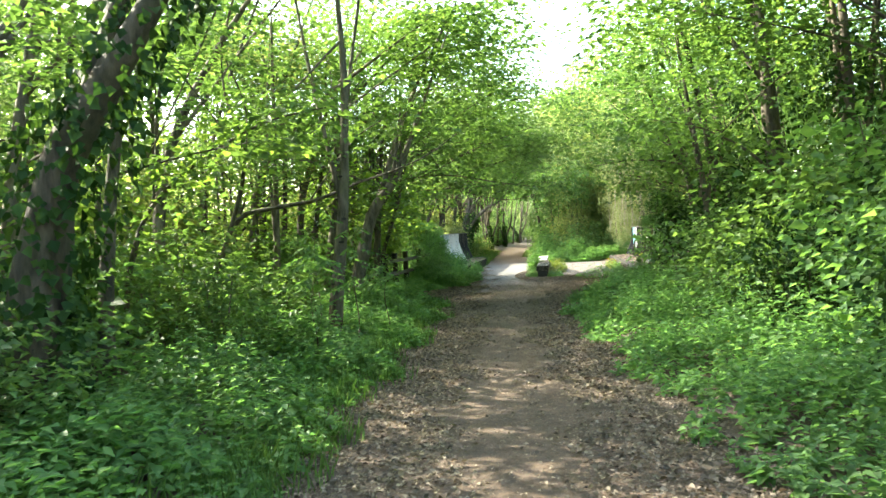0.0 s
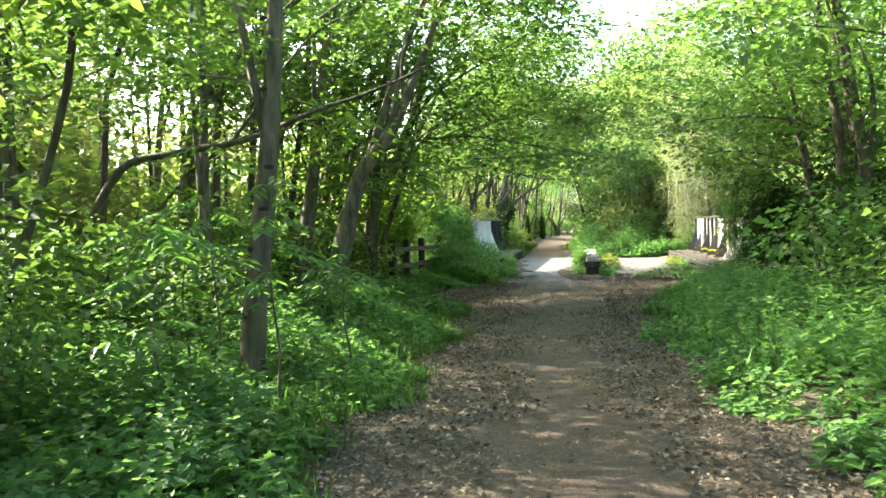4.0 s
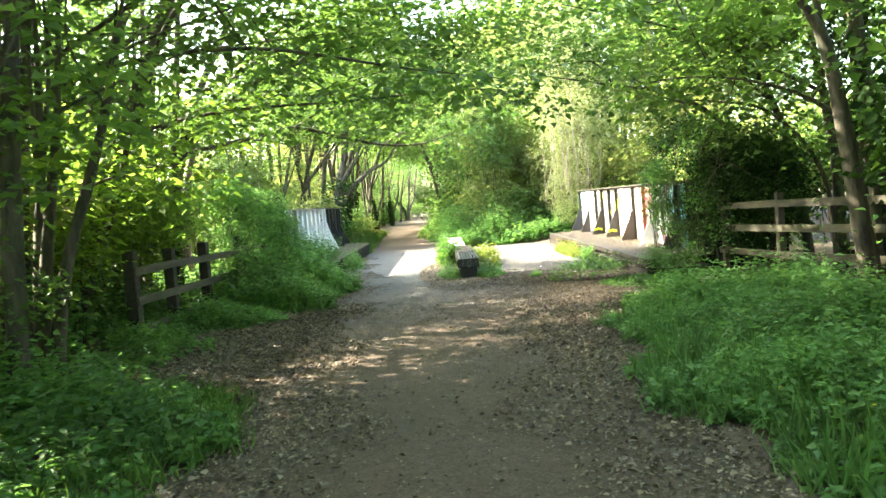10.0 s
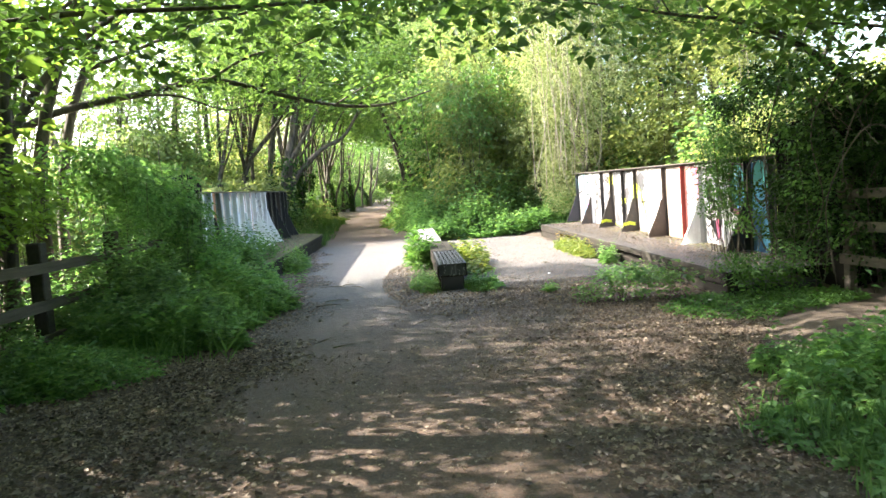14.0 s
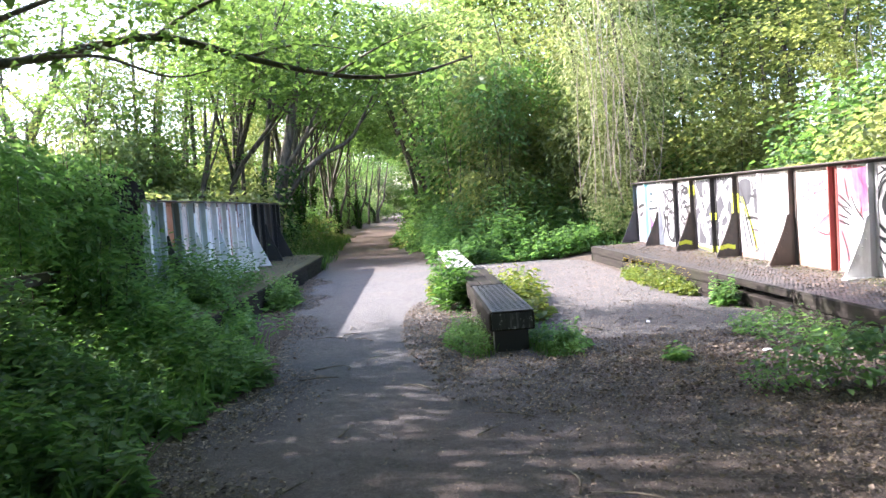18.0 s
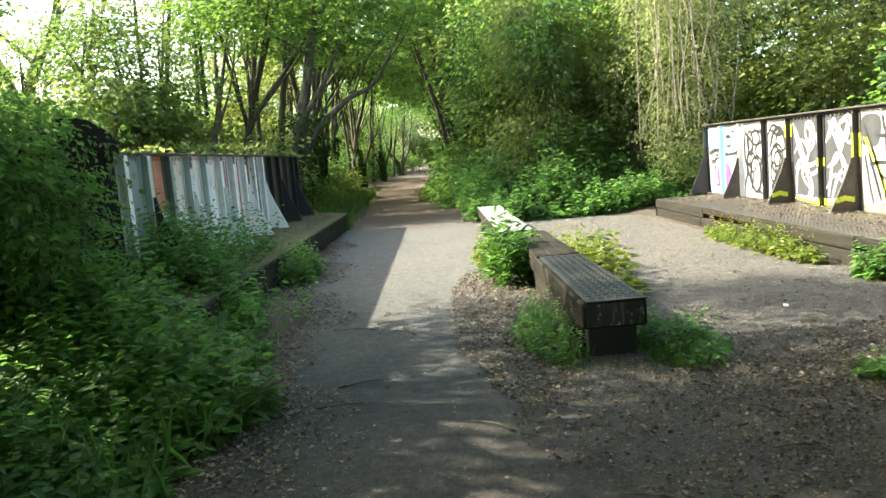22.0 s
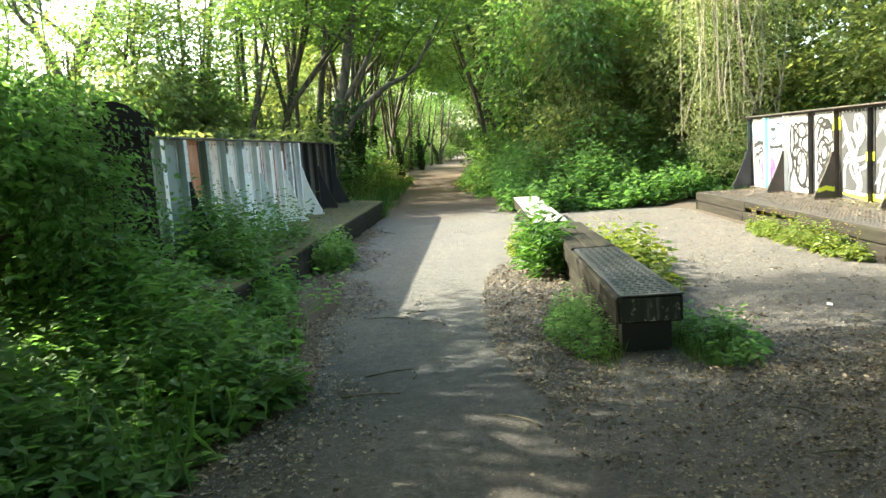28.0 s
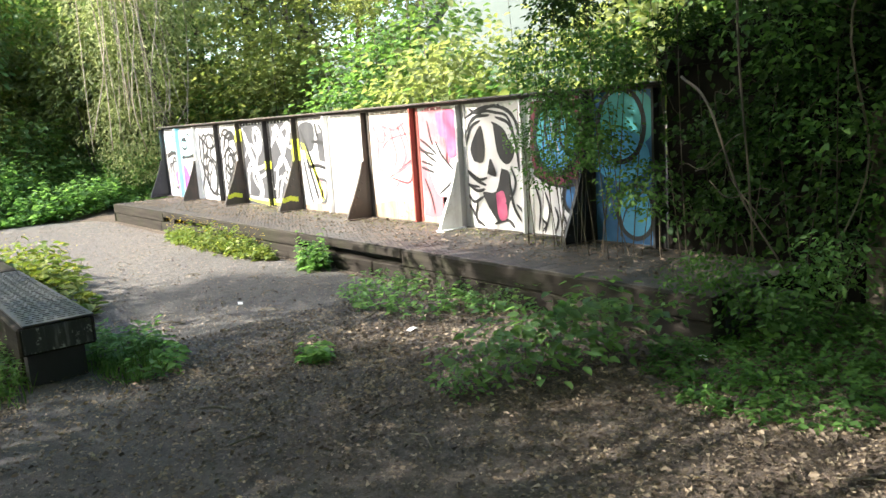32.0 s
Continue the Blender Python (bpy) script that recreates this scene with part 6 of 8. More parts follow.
for k in range(16):
    x, y = -9 + 1.5 * k, 92 + 3.0 * math.sin(k * 1.7)
    far_tree([(x, y, 0.0), (x, y, 1.0), (x + 0.2, y, 3.0)], 0.06, [(pick(CROWN_FAR_MID), x, y, 1.6, 0.8), (pick(CROWN_FAR_MID), x + 0.3, y + 0.6, 4.0, 0.9), (pick(CROWN_FAR_MID), x - 0.3, y - 0.4, 6.6, 1.0)])
wood(12, -34, -20, 2, 24, CROWN_THIN + CROWN_FAR, "tall thin tree against the sky", 2.0, 7, 11, 3, 0.75, True)
wood(6, 10, 17, -5, 0.5, CROWN_LIGHT, "sunlit tree beyond the bridge", 1.8, 5.0, 7.5, 1, 0.4)
wood(4, 8.5, 10.8, 10.2, 14, CROWN_LIGHT, "sunlit tree beyond the bridge", 1.8, 5.0, 7.5, 1, 0.4)
wood(8, -9, 9, -44, -33, CROWN_FAR, "tree behind the start of the walk", 2.0, 7, 10, 0, 0.45, True)
for k in range(30):
    x, y = -15.5 - 3.5 * (k % 2) + rng.uniform(-0.8, 0.8), -32 + k * 1.9
    far_tree([(x, y, 0.0), (x, y, 1.0), (x + 0.2, y, 3.5)], 0.07, [(pick(CROWN_FAR_LIGHT + CROWN_FAR), x, y, 1.5, 0.85)] + ([(pick(CROWN_FAR_LIGHT), x + 0.3, y + 0.6, 3.9, 0.9), (pick(CROWN_FAR_LIGHT), x - 0.4, y - 0.5, 6.6, 0.9)] + ([(pick(CROWN_FAR_LIGHT), x + 0.5, y + 0.4, 9.3, 0.95)] if k % 2 else []) if not 2 < y < 22 else []))
for k in range(14):
    x, y = 14.5 + 2.0 * (k % 2), -30 + k * 2.2
    far_tree([(x, y, 0.0), (x, y, 1.0), (x + 0.2, y, 3.5)], 0.07, [(pick(CROWN_FAR), x, y, 1.5, 0.9), (pick(CROWN_FAR_LIGHT), x - 0.3, y + 0.6, 4.2, 0.9)])
# the green tunnel beyond the bridge: stems close to the way, crowns that meet above it
for k, y in enumerate((22, 24.5, 27.5, 31, 35, 39, 44, 50, 56, 63, 71, 80)):
    for side in (-1, 1):
        e = float(left_edge(y)) if side < 0 else float(right_edge(y))
        bx = e + side * (1.3 + 0.9 * ((k * 7 + (side > 0) * 3) % 5) / 4)
        yy = y + 1.1 * side
        mid = (float(left_edge(y)) + float(right_edge(y))) / 2
        z = 5.0 + 1.6 * ((k * 5 + side) % 4) / 3 + 0.02 * y
        lean = -side * (0.5 + 0.5 * ((k * 3) % 4) / 3)
        leafy = (CROWN_THIN if side < 0 else CROWN_OPEN + CROWN) if y < 36 else CROWN_FAR_MID
        tree("dark-stemmed tree arching over the far way", [(bx, yy, 0.0), (bx + lean * 0.15, yy, 1.6), (bx + lean * 0.5, yy - 0.1, 3.4), (bx + lean * 1.4, yy - 0.3, z), (bx + lean * 2.4, yy - 0.4, z + 2.2)], 0.11 + 0.03 * (k % 3),
             [(pick(leafy), mid + side * 0.9, y - 0.5, z + 0.2, 0.8), (pick(leafy), bx + lean, yy, z + 1.6, 0.9)] + ([(pick(leafy), bx + side * 1.2, yy + 0.5, z - 0.8, 0.8), (pick(leafy), mid + 1.0, y + 0.6, z + 2.6, 0.9)] if side > 0 else []),
             BARK_DARK, 3, (2.6, 1.1) if k % 3 == 0 else None, sides=6)
for x, y, spread, h in ((-5.2, 24, 0.5, 6.5), (-4.85, 36, 0.6, 7.0), (-5.0, 55, 0.8, 7.5), (-4.3, 72, 1.2, 8.0)):
    for j in range(3):
        a = 2.1 * j + y
        dx, dy = spread * math.cos(a), spread * math.sin(a)
        tree("twisting stem of an old coppice beside the far way", [(x + 0.12 * dx, y + 0.12 * dy, 0.0), (x + 0.3 * dx, y + 0.3 * dy, 1.3), (x + 1.1 * dx, y + 0.8 * dy, 2.7), (x + 1.3 * dx, y + dy, 4.2), (x + 2.2 * dx, y + 1.6 * dy, h)], 0.075 + 0.0008 * y,
             [(pick(CROWN_FAR_MID), x + 2.0 * dx, y + 1.5 * dy, h, 0.75)], BARK_DARK, 2, (2.0, 1.1) if j == 0 else None, group="coppiced stems", sides=6)
tree("stem wrapped in a thick column of ivy", [(0.95, 24.5, 0.0), (0.85, 24.5, 1.8), (0.7, 24.5, 3.4), (0.2, 24.3, 5.4), (-0.4, 24.0, 7.4)], 0.14, [(CROWN_SHADE[0], 0.4, 24, 6.6, 0.9)], BARK_DARK, 2, (4.6, 2.2))
# leaves that close over the track; those near the bridge are added to block sun
for x, y, z, s in ((-5.4, -13.2, 4.8, 0.8), (-6.0, -15.8, 4.6, 0.8), (2.8, -17.6, 6.4, 0.9), (-1.5, -1.0, 6.3, 0.9), (0.6, -1.8, 5.6, 0.8), (2.2, -2.4, 5.0, 0.8), (4.6, -3.6, 4.6, 0.8), (-1.6, -6, 4.7, 0.8), (-0.8, -7.2, 5.8, 0.8), (3.2, -16.5, 5.2, 0.9)):
    side = -1 if x < 1 else 1
    bx = x + side * 4.6 if abs(x + side * 4.6) > 4.8 else side * 5.2
    tree("overhanging tree with broad layered leaves", [(bx, y - 0.4, g(bx, y)), (bx - side * 0.1, y - 0.3, 2.4), (bx - side * 0.4, y - 0.1, z), (bx - side * 0.6, y, z + 2.5)], 0.1,
         [(pick(CROWN), x, y, z, s), (pick(CROWN_THIN), x + side * 1.4, y + 0.3, z - 0.5, s), (pick(CROWN_THIN), bx - side * 0.5, y, z + 2.4, 0.9)], BARK_DARK, 3, sides=6)

# Added tree: its crowns sit where they cut the sun from the deck.
tree("tall tree added over the bridge to shade the deck", [(-6.6, 2.6, -1.2), (-6.5, 2.6, 2.2), (-5.6, 2.6, 4.6), (-3.6, 2.5, 5.8), (-1.6, 2.3, 6.2)], 0.11, [(CANOPY[0], -1.6, 2.25, 5.8, 0.55), (CANOPY[1], -3.1, 2.8, 6.9, 0.5), (CROWN_THIN[0], -0.3, 1.7, 4.9, 0.5), (CROWN_THIN[1], -4.9, 4.0, 5.0, 0.6), (CROWN_THIN[0], -6.4, 4.9, 6.5, 0.6), (CROWN_THIN[1], -3.4, 3.3, 4.5, 0.45), (CROWN_THIN[0], -5.0, 4.5, 5.2, 0.42), (CROWN_THIN[1], -7.4, 5.1, 7.1, 0.5), (CROWN_THIN[0], -4.1, 3.8, 4.7, 0.4), (CROWN_THIN[1], -2.9, 1.2, 5.2, 0.5), (CROWN_THIN[0], -2.2, 0.4, 4.7, 0.42), (CROWN_THIN[1], -3.7, 1.9, 5.9, 0.5), (CROWN_THIN[0], -1.9, -0.3, 5.0, 0.45)], BARK_DARK, 3, sides=6)
for x, y, z, s in ((-7.2, 1.0, 6.2, 0.7), (-8.6, 2.6, 7.0, 0.7)):
    tree("tall tree shading the end of the bridge", [(x - 1.2, y - 0.6, g(x - 1.2, y - 0.6)), (x - 1.1, y - 0.4, z * 0.4), (x - 0.6, y - 0.2, z * 0.8), (x, y, z + 1.5)], 0.11, [(pick(CANOPY), x, y, z, s * 0.75), (pick(CROWN_THIN), x + 0.5, y - 0.9, z + 1.4, s)], BARK_DARK, 3, sides=6)

for x, y, z in ((2.4, 20, 9.6), (-1.6, 28, 9.0)):
    bx = min(x - 3.2, -6.4) if x < -1 else max(x + 2.6, 2.0)
    tree("tall tree arching high over the far way", [(bx, y + 1, 0), (bx, y + 1, 3.5), ((x + bx) / 2, y + 0.5, 6.5), (x, y, z + 1)], 0.14, [(pick(CANOPY), x, y, z, 0.9), (pick(CROWN_OPEN), (x + bx) / 2, y + 0.5, z - 1.2, 0.9)], BARK, 3, sides=6)
# Two trees added to keep sun off the pillar and the girder end.
tree("dark spreading tree added to shade the pillar", [(6.3, -2.6, -0.2), (6.1, -2.6, 1.8), (5.6, -2.7, 3.2), (5.0, -2.8, 4.0), (4.4, -2.8, 4.6)], 0.09, [(CANOPY[0], 4.9, -3.1, 3.9, 0.5), (CANOPY[1], 5.4, -1.7, 4.0, 0.48)], BARK_DARK, 2, sides=6)
tree("leaning elder added to shade the end of the girder", [(5.6, -2.7, 0.0), (5.4, -2.5, 2.0), (4.4, -2.0, 3.2), (3.2, -1.6, 3.6), (1.8, -1.1, 4.0)], 0.06, [(CROWN_THIN[0], 3.2, -1.7, 3.5, 0.5), (CROWN_THIN[1], 1.9, -1.2, 4.1, 0.5), (CROWN_SHADE[0], 2.6, -1.0, 4.4, 0.42)], BARK_DARK, 3, sides=6)

for x, y, z, s in ((-7.0, -9.3, 5.0, 0.6), (-8.2, -12.5, 7.0, 0.6), (-9.0, -7.2, 7.2, 0.75), (-10.0, 17.0, 5.5, 0.8), (-12.5, 19.0, 4.2, 0.9), (-9.2, 21.0, 7.0, 0.8)):
    tree("tree with a broad high crown in the wood", [(x - 0.8, y - 0.4, g(x - 0.8, y - 0.4)), (x - 0.7, y - 0.3, z * 0.4), (x - 0.4, y - 0.2, z * 0.8), (x, y, z + 1.4)], 0.11, [(pick(CANOPY if y < 0 else CROWN_OPEN), x, y, z, s), (pick(CROWN_OPEN), x + 0.6, y - 0.8, z + 1.4, s * 0.9)], BARK, 3, sides=6)

for x, y, z, s in ((3.8, 16.5, 11.0, 0.9), (5.4, 15.2, 10.0, 0.9), (-4.0, 27, 11.0, 1.0), (-6.5, 24, 10.0, 1.0)):
    bx = max(x + 1.2, 1.8) if x > -2.5 else min(x - 1.2, -6.2)
    tree("very tall sunlit tree beyond the bridge", [(bx, y + 0.6, 0), (bx, y + 0.5, z * 0.4), (x * 0.6 + bx * 0.4, y + 0.3, z * 0.75), (x, y, z + 1.2)], 0.15, [(pick(CROWN_FAR_LIGHT), x, y, z, s), (pick(CROWN_OPEN), x - 0.7, y - 0.6, z - 2.4, s * 0.9)], BARK, 3, sides=6)
for x, y, z, s in ((-1.2, 1.0, 7.2, 0.65), (-0.8, -3.6, 6.9, 0.6)):
    side = -1 if x < 0.5 else 1
    bx = side * 6.2
    tree("tall tree roofing the way with layered leaves", [(bx, y, g(bx, y)), (bx - side * 0.1, y, 2.6), (bx - side * 1.0, y, 5.0), ((bx + x) / 2, y, z - 0.2), (x, y, z + 0.4)], 0.12,
         [(pick(CANOPY), x, y, z, s), (pick(CROWN_THIN), (x + bx) / 2, y + 0.4, z + 0.2, 0.9)], BARK_DARK, 2, sides=6)
# Its thin crowns are added to break up the sun on the ground.
tree("slim tree overhanging the way onto the bridge", [(-5.6, -1.6, 0.0), (-5.4, -1.5, 2.4), (-4.2, -1.2, 4.0), (-2.2, -0.9, 4.8), (0.2, -1.0, 5.0)], 0.07, [(CANOPY[0], 0.2, -1.0, 4.7, 0.5), (CANOPY[1], -1.3, -0.5, 5.4, 0.5), (CROWN_THIN[0], -3.0, -1.0, 4.9, 0.5), (CROWN_THIN[1], -3.8, -0.3, 5.4, 0.5)], BARK_DARK, 3, sides=6)

for x, y, z, s in ((-1.2, -13, 6.1, 0.6), (-1.9, -10, 6.8, 0.7), (-0.9, -7, 7.5, 0.7), (-2.4, -17, 7.0, 0.7), (-0.6, -20.5, 8.2, 0.7), (-2.8, -21.5, 6.6, 0.7)):
    tree("tall tree arching high over the track", [(-5.6, y - 0.5, g(-5.6, y)), (-5.5, y - 0.4, 3.0), (-4.4, y - 0.2, z * 0.75), (x, y, z + 0.6)], 0.11, [(pick(CANOPY), x, y, z, s), (pick(CROWN_THIN), (x - 4.4) / 2, y - 0.3, z, 0.9)], BARK, 2, sides=6)

for x, y, z in ((6.4, 14.5, 6.0), (7.8, 16.5, 7.4), (9.4, 14.0, 5.6), (8.6, 12.4, 4.6), (10.8, 16.0, 7.0), (6.8, 18.5, 8.2)):
    tree("sunlit leafy tree beyond the girder", [(x + 0.5, y + 0.5, g(x + 0.5, y + 0.5)), (x + 0.4, y + 0.4, z * 0.4), (x + 0.2, y + 0.2, z * 0.8), (x, y, z + 1.2)], 0.1, [(pick(CROWN_OPEN), x, y, z, 1.0), (pick(CROWN_OPEN), x - 0.6, y - 0.5, z - 2.0, 0.9)], BARK, 2, sides=6)

# Maple added where it cuts the sun from the bramble bank.
tree("bushy maple added behind the fence to shade the brambles", [(-6.9, -3.0, 0.0), (-6.9, -3.0, 1.4), (-6.7, -2.9, 2.8), (-6.6, -2.9, 4.2)], 0.07, [(CANOPY[2], -6.7, -2.7, 4.0, 0.55), (CANOPY[1], -6.2, -1.6, 3.2, 0.4)], BARK_DARK, 2, sides=6)

for k in range(20):
    y = -31 + 0.84 * k
    x = -10.6 - 2.4 * (k % 3) + rng.uniform(-0.5, 0.5)
    z = 2.4 + 0.5 * ((k * 5) % 4) + (1.6 if x < -13.5 else 0)
    far_tree([(x, y, 0.05), (x + 0.1, y, z * 0.4), (x, y + 0.1, z * 0.8), (x + 0.2, y, z + 1.0)], 0.05, [(pick(CROWN), x, y, z, 0.85)])
# High crowns added on the left to keep the sun off the track.
for k in range(8):
    y = -9.6 + 0.75 * k
    x = -8.6 - 1.6 * (k % 2) + rng.uniform(-0.3, 0.3)
    z = 7.2 + 0.7 * ((k * 5) % 3)
    far_tree([(x, y, 0.05), (x + 0.1, y, z * 0.4), (x, y + 0.1, z * 0.8), (x + 0.2, y, z + 1.0)], 0.06, [(pick(CROWN), x, y, z, 0.8), (pick(CROWN_THIN), x - 0.6, y + 0.4, z + 1.4, 0.8)])
# Crowns added along the sun's rays to shade bank, boughs and track.
for x, y, z in ((-7.9, -0.2, 4.5), (-9.6, -1.4, 6.0), (-8.7, -2.0, 5.0), (-6.6, -7.6, 7.0), (-6.2, -5.0, 7.2), (-6.7, -2.7, 7.5), (-3.2, -14.5, 8.8), (-3.6, -18.2, 9.2), (-3.4, -11.4, 9.2), (-3.6, -21.6, 9.4), (-4.6, -16.4, 10.0), (-2.6, -19.8, 10.2)):
    bx = min(x, -6.2)
    far_tree([(bx, y, 0.05), (bx + 0.1, y, z * 0.4), ((x + bx) / 2, y + 0.1, z * 0.8), (x, y, z + 1.0)], 0.06, [(CROWN[0], x, y, z, 0.75)])
for k in range(20):
    y = -31 + 1.05 * k
    x = 8.4 + 2.4 * (k % 3) + rng.uniform(-0.5, 0.5)
    z = 3.6 + 1.6 * ((k * 5) % 4)
    far_tree([(x, y, 0.05), (x + 0.1, y, z * 0.4), (x, y + 0.1, z * 0.8), (x + 0.2, y, z + 1.0)], 0.05, [(pick(CROWN_SHADE), x, y, z, 0.9)])

for k in range(26):
    y = 30 + 2.4 * k + rng.uniform(-0.5, 0.5)
    x = -10.5 - 2.6 * (k % 3) - 0.03 * y + rng.uniform(-0.6, 0.6)
    far_tree([(x, y, 0.0), (x, y, 1.5), (x + 0.2, y, 4.0)], 0.07, [(pick(CROWN_FAR_MID), x, y, 1.5, 0.95), (pick(CROWN_FAR_MID), x + 0.4, y + 0.4, 4.4, 0.95)])
for k in range(26):
    y = 24 + 2.6 * k + rng.uniform(-0.5, 0.5)
    x = float(right_edge(y)) + 3.0 + 2.2 * (k % 2) + rng.uniform(-0.5, 0.5)
    far_tree([(x, y, 0.0), (x, y, 1.5), (x + 0.2, y, 4.0)], 0.07, [(pick(CROWN_FAR_MID), x, y, 1.6, 0.85), (pick(CROWN_FAR_MID + CROWN_FAR_LIGHT), x - 0.4, y + 0.4, 4.8, 0.9)])
for k in range(30):
    y = 21 + 2.3 * k
    for side, edge in ((-1, left_edge), (1, right_edge)):
        x = float(edge(y)) + side * (1.5 + 1.5 * rng.random())
        far_tree([(x, y, 0.0), (x, y, 0.5), (x + 0.1, y, 1.4)], 0.03, [(pick(CROWN_FAR_MID + BUSH_FAR), x, y, rng.uniform(0.5, 1.3), rng.uniform(0.4, 0.6))])
        if side < 0:
            x -= 2.2
            far_tree([(x, y, 0.0), (x, y, 1.0), (x + 0.1, y, 2.4)], 0.03, [(pick(CROWN_FAR_MID), x, y, rng.uniform(1.2, 2.6), rng.uniform(0.5, 0.8))])
for k in range(34):
    y = 40 + 1.6 * k
    x = float(left_edge(y)) - 2.4 - 1.7 * (k % 3) + rng.uniform(-0.4, 0.4)
    far_tree([(x, y, 0.0), (x, y, 1.5), (x + 0.2, y, 4.0)], 0.05, [(pick(CROWN_FAR_MID + CROWN_FAR_LIGHT), x, y, 1.4 + 1.3 * (k % 4), 0.75)])
for k in range(9):
    x, y = 9.0 + 0.8 * k + rng.uniform(-0.4, 0.4), 17.5 + 1.6 * (k % 3)
    far_tree([(x, y, 0.0), (x, y, 2.0), (x + 0.2, y, 6.0)], 0.08, [(pick(CROWN_LIGHT), x, y, 5.6 + 1.1 * (k % 3), 0.95), (pick(CROWN_FAR_LIGHT), x + 0.4, y + 0.5, 8.6 + 0.8 * (k % 2), 0.9)])
for x, y, z in ((6.4, -8.2, 6.2), (7.4, -5.4, 7.0), (6.9, -11.2, 7.2), (7.8, -2.6, 6.2), (6.6, -14.4, 7.4), (9.5, -2.5, 4.4), (10.6, -0.4, 5.0), (11.6, 1.4, 5.6), (9.8, -4.6, 5.4), (12.6, 0.6, 8.0), (10.8, -2.6, 8.2)):
    far_tree([(x + 0.4, y, 0.0), (x + 0.3, y, 2.4), (x, y, z)], 0.09, [(pick(CROWN_SHADE), x, y, z, 0.9), (pick(CROWN_SHADE), x + 0.8, y + 0.5, z - 2.4, 0.8)])
join_far("slim dark stems of the wood at large and of added shade trees", "mixed green foliage of the wood at large and of added shade trees")

# ---- shrubs ----
def shrub(label, x, y, z, s, mesh, stretch=1.0, cat="shrub", group="shrubs", stem=0.02):
    z0 = g(x, y)
    th = empty("shrub", x, y, z0, label, cat, group)
    for k in range(2):
        a = rng.uniform(0, 6.28)
        bm = tube(bmesh.new(), smooth_line([(x + 0.05 * k, y, z0 - 0.05), (x + 0.25 * s * math.cos(a), y + 0.25 * s * math.sin(a), z0 + z * 0.6), (x + 0.5 * s * math.cos(a), y + 0.5 * s * math.sin(a), z0 + z * 1.3)], 3), [stem * (1 - 0.1 * j) for j in range(7)], 4)
        part("stem", bm, BARK_DARK, th)
    thing_mesh("foliage", mesh, th, (x, y, z0 + z), (s, s, s * stretch), rng.uniform(0, 6.28))
    return th


for y in np.arange(-30, -3.5, 1.15):
    for off, s in ((2.1, 0.7), (3.3, 1.1)):
        if (y > -9 or int(y * 10) % 2) and off < 3:
            continue
        x = float(left_edge(y)) - off - rng.uniform(0, 0.8)
        shrub("leafy undergrowth bush in the wood", x, y + rng.uniform(-0.4, 0.4), rng.uniform(0.6, 1.2) * (0.8 if off < 3 else 1.15), s * rng.uniform(0.7, 1.0), pick(BUSH + BUSH[:1]), 1.0)
    if y < -7:
        for off, s in ((2.2, 0.8), (3.5, 1.15)):
            if y > -13 and off < 3:
                continue
            x = float(right_edge(y)) + off + (0.8 if y > -11 else 0) + rng.uniform(0, 0.8)
            shrub("dense green bush in the wood", x, y + rng.uniform(-0.4, 0.4), rng.uniform(0.8, 1.7) * (0.8 if off < 3 else 1.3), s * rng.uniform(0.8, 1.15), pick(BUSH + BUSH_DARK[:1]), 1.1)
for y in np.arange(14, 40, 1.6):
    shrub("bright undergrowth along the far way", float(left_edge(y)) - rng.uniform(1.4, 2.6), y, rng.uniform(0.4, 0.9), rng.uniform(0.7, 1.0), pick(BUSH_LIGHT + BUSH), 0.8)
    shrub("bright undergrowth along the far way", float(right_edge(y)) + rng.uniform(1.6, 3.4), y, rng.uniform(0.5, 1.2), rng.uniform(0.8, 1.3), pick(BUSH_LIGHT + BUSH), 0.9)
# sunlit foliage behind the right girder
for k in range(20):
    x, y = rng.uniform(6.5, 8.8), rng.uniform(-0.8, 13.5)
    drop = 0.75 if 2.2 < y < 6.4 else 0.0
    shrub("sunlit yellow-green bush behind the girder", x, y, rng.uniform(1.4, 3.0) - drop - g(x, y), rng.uniform(0.9, 1.3), pick(BUSH_LIGHT + BUSH), 1.0)
for k in range(26):
    x, y = rng.uniform(-12.5, -7.5), -32 + k * 1.2 + rng.uniform(-0.4, 0.4)
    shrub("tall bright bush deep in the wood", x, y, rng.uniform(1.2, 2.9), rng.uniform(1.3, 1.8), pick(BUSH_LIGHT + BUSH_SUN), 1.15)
for k in range(12):
    x, y = rng.uniform(7.5, 11.5), -30 + k * 2.1
    shrub("tall bush deep in the wood", x, y, rng.uniform(1.2, 2.9), rng.uniform(1.3, 1.8), pick(BUSH), 1.15)
# The last three are added to keep sun off the brambles.
for x, y, z, s in ((-5.6, -6.8, 1.9, 1.0), (-5.5, -3.8, 1.7, 1.0), (-6.0, -2.4, 2.5, 1.1), (-6.8, -1.6, 3.0, 1.0), (-5.3, -2.6, 2.0, 0.8), (-5.2, -3.5, 1.8, 0.75), (-5.0, -1.9, 1.7, 0.55)):
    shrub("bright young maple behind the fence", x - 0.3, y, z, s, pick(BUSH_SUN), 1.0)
for k in range(8):
    x, y = rng.uniform(-12, -6.2), rng.uniform(14.5, 30)
    shrub("leafy undergrowth tree in the far wood", x, y, rng.uniform(1.0, 2.4), rng.uniform(1.0, 1.4), pick(BUSH_FAR[:2]), 1.1)
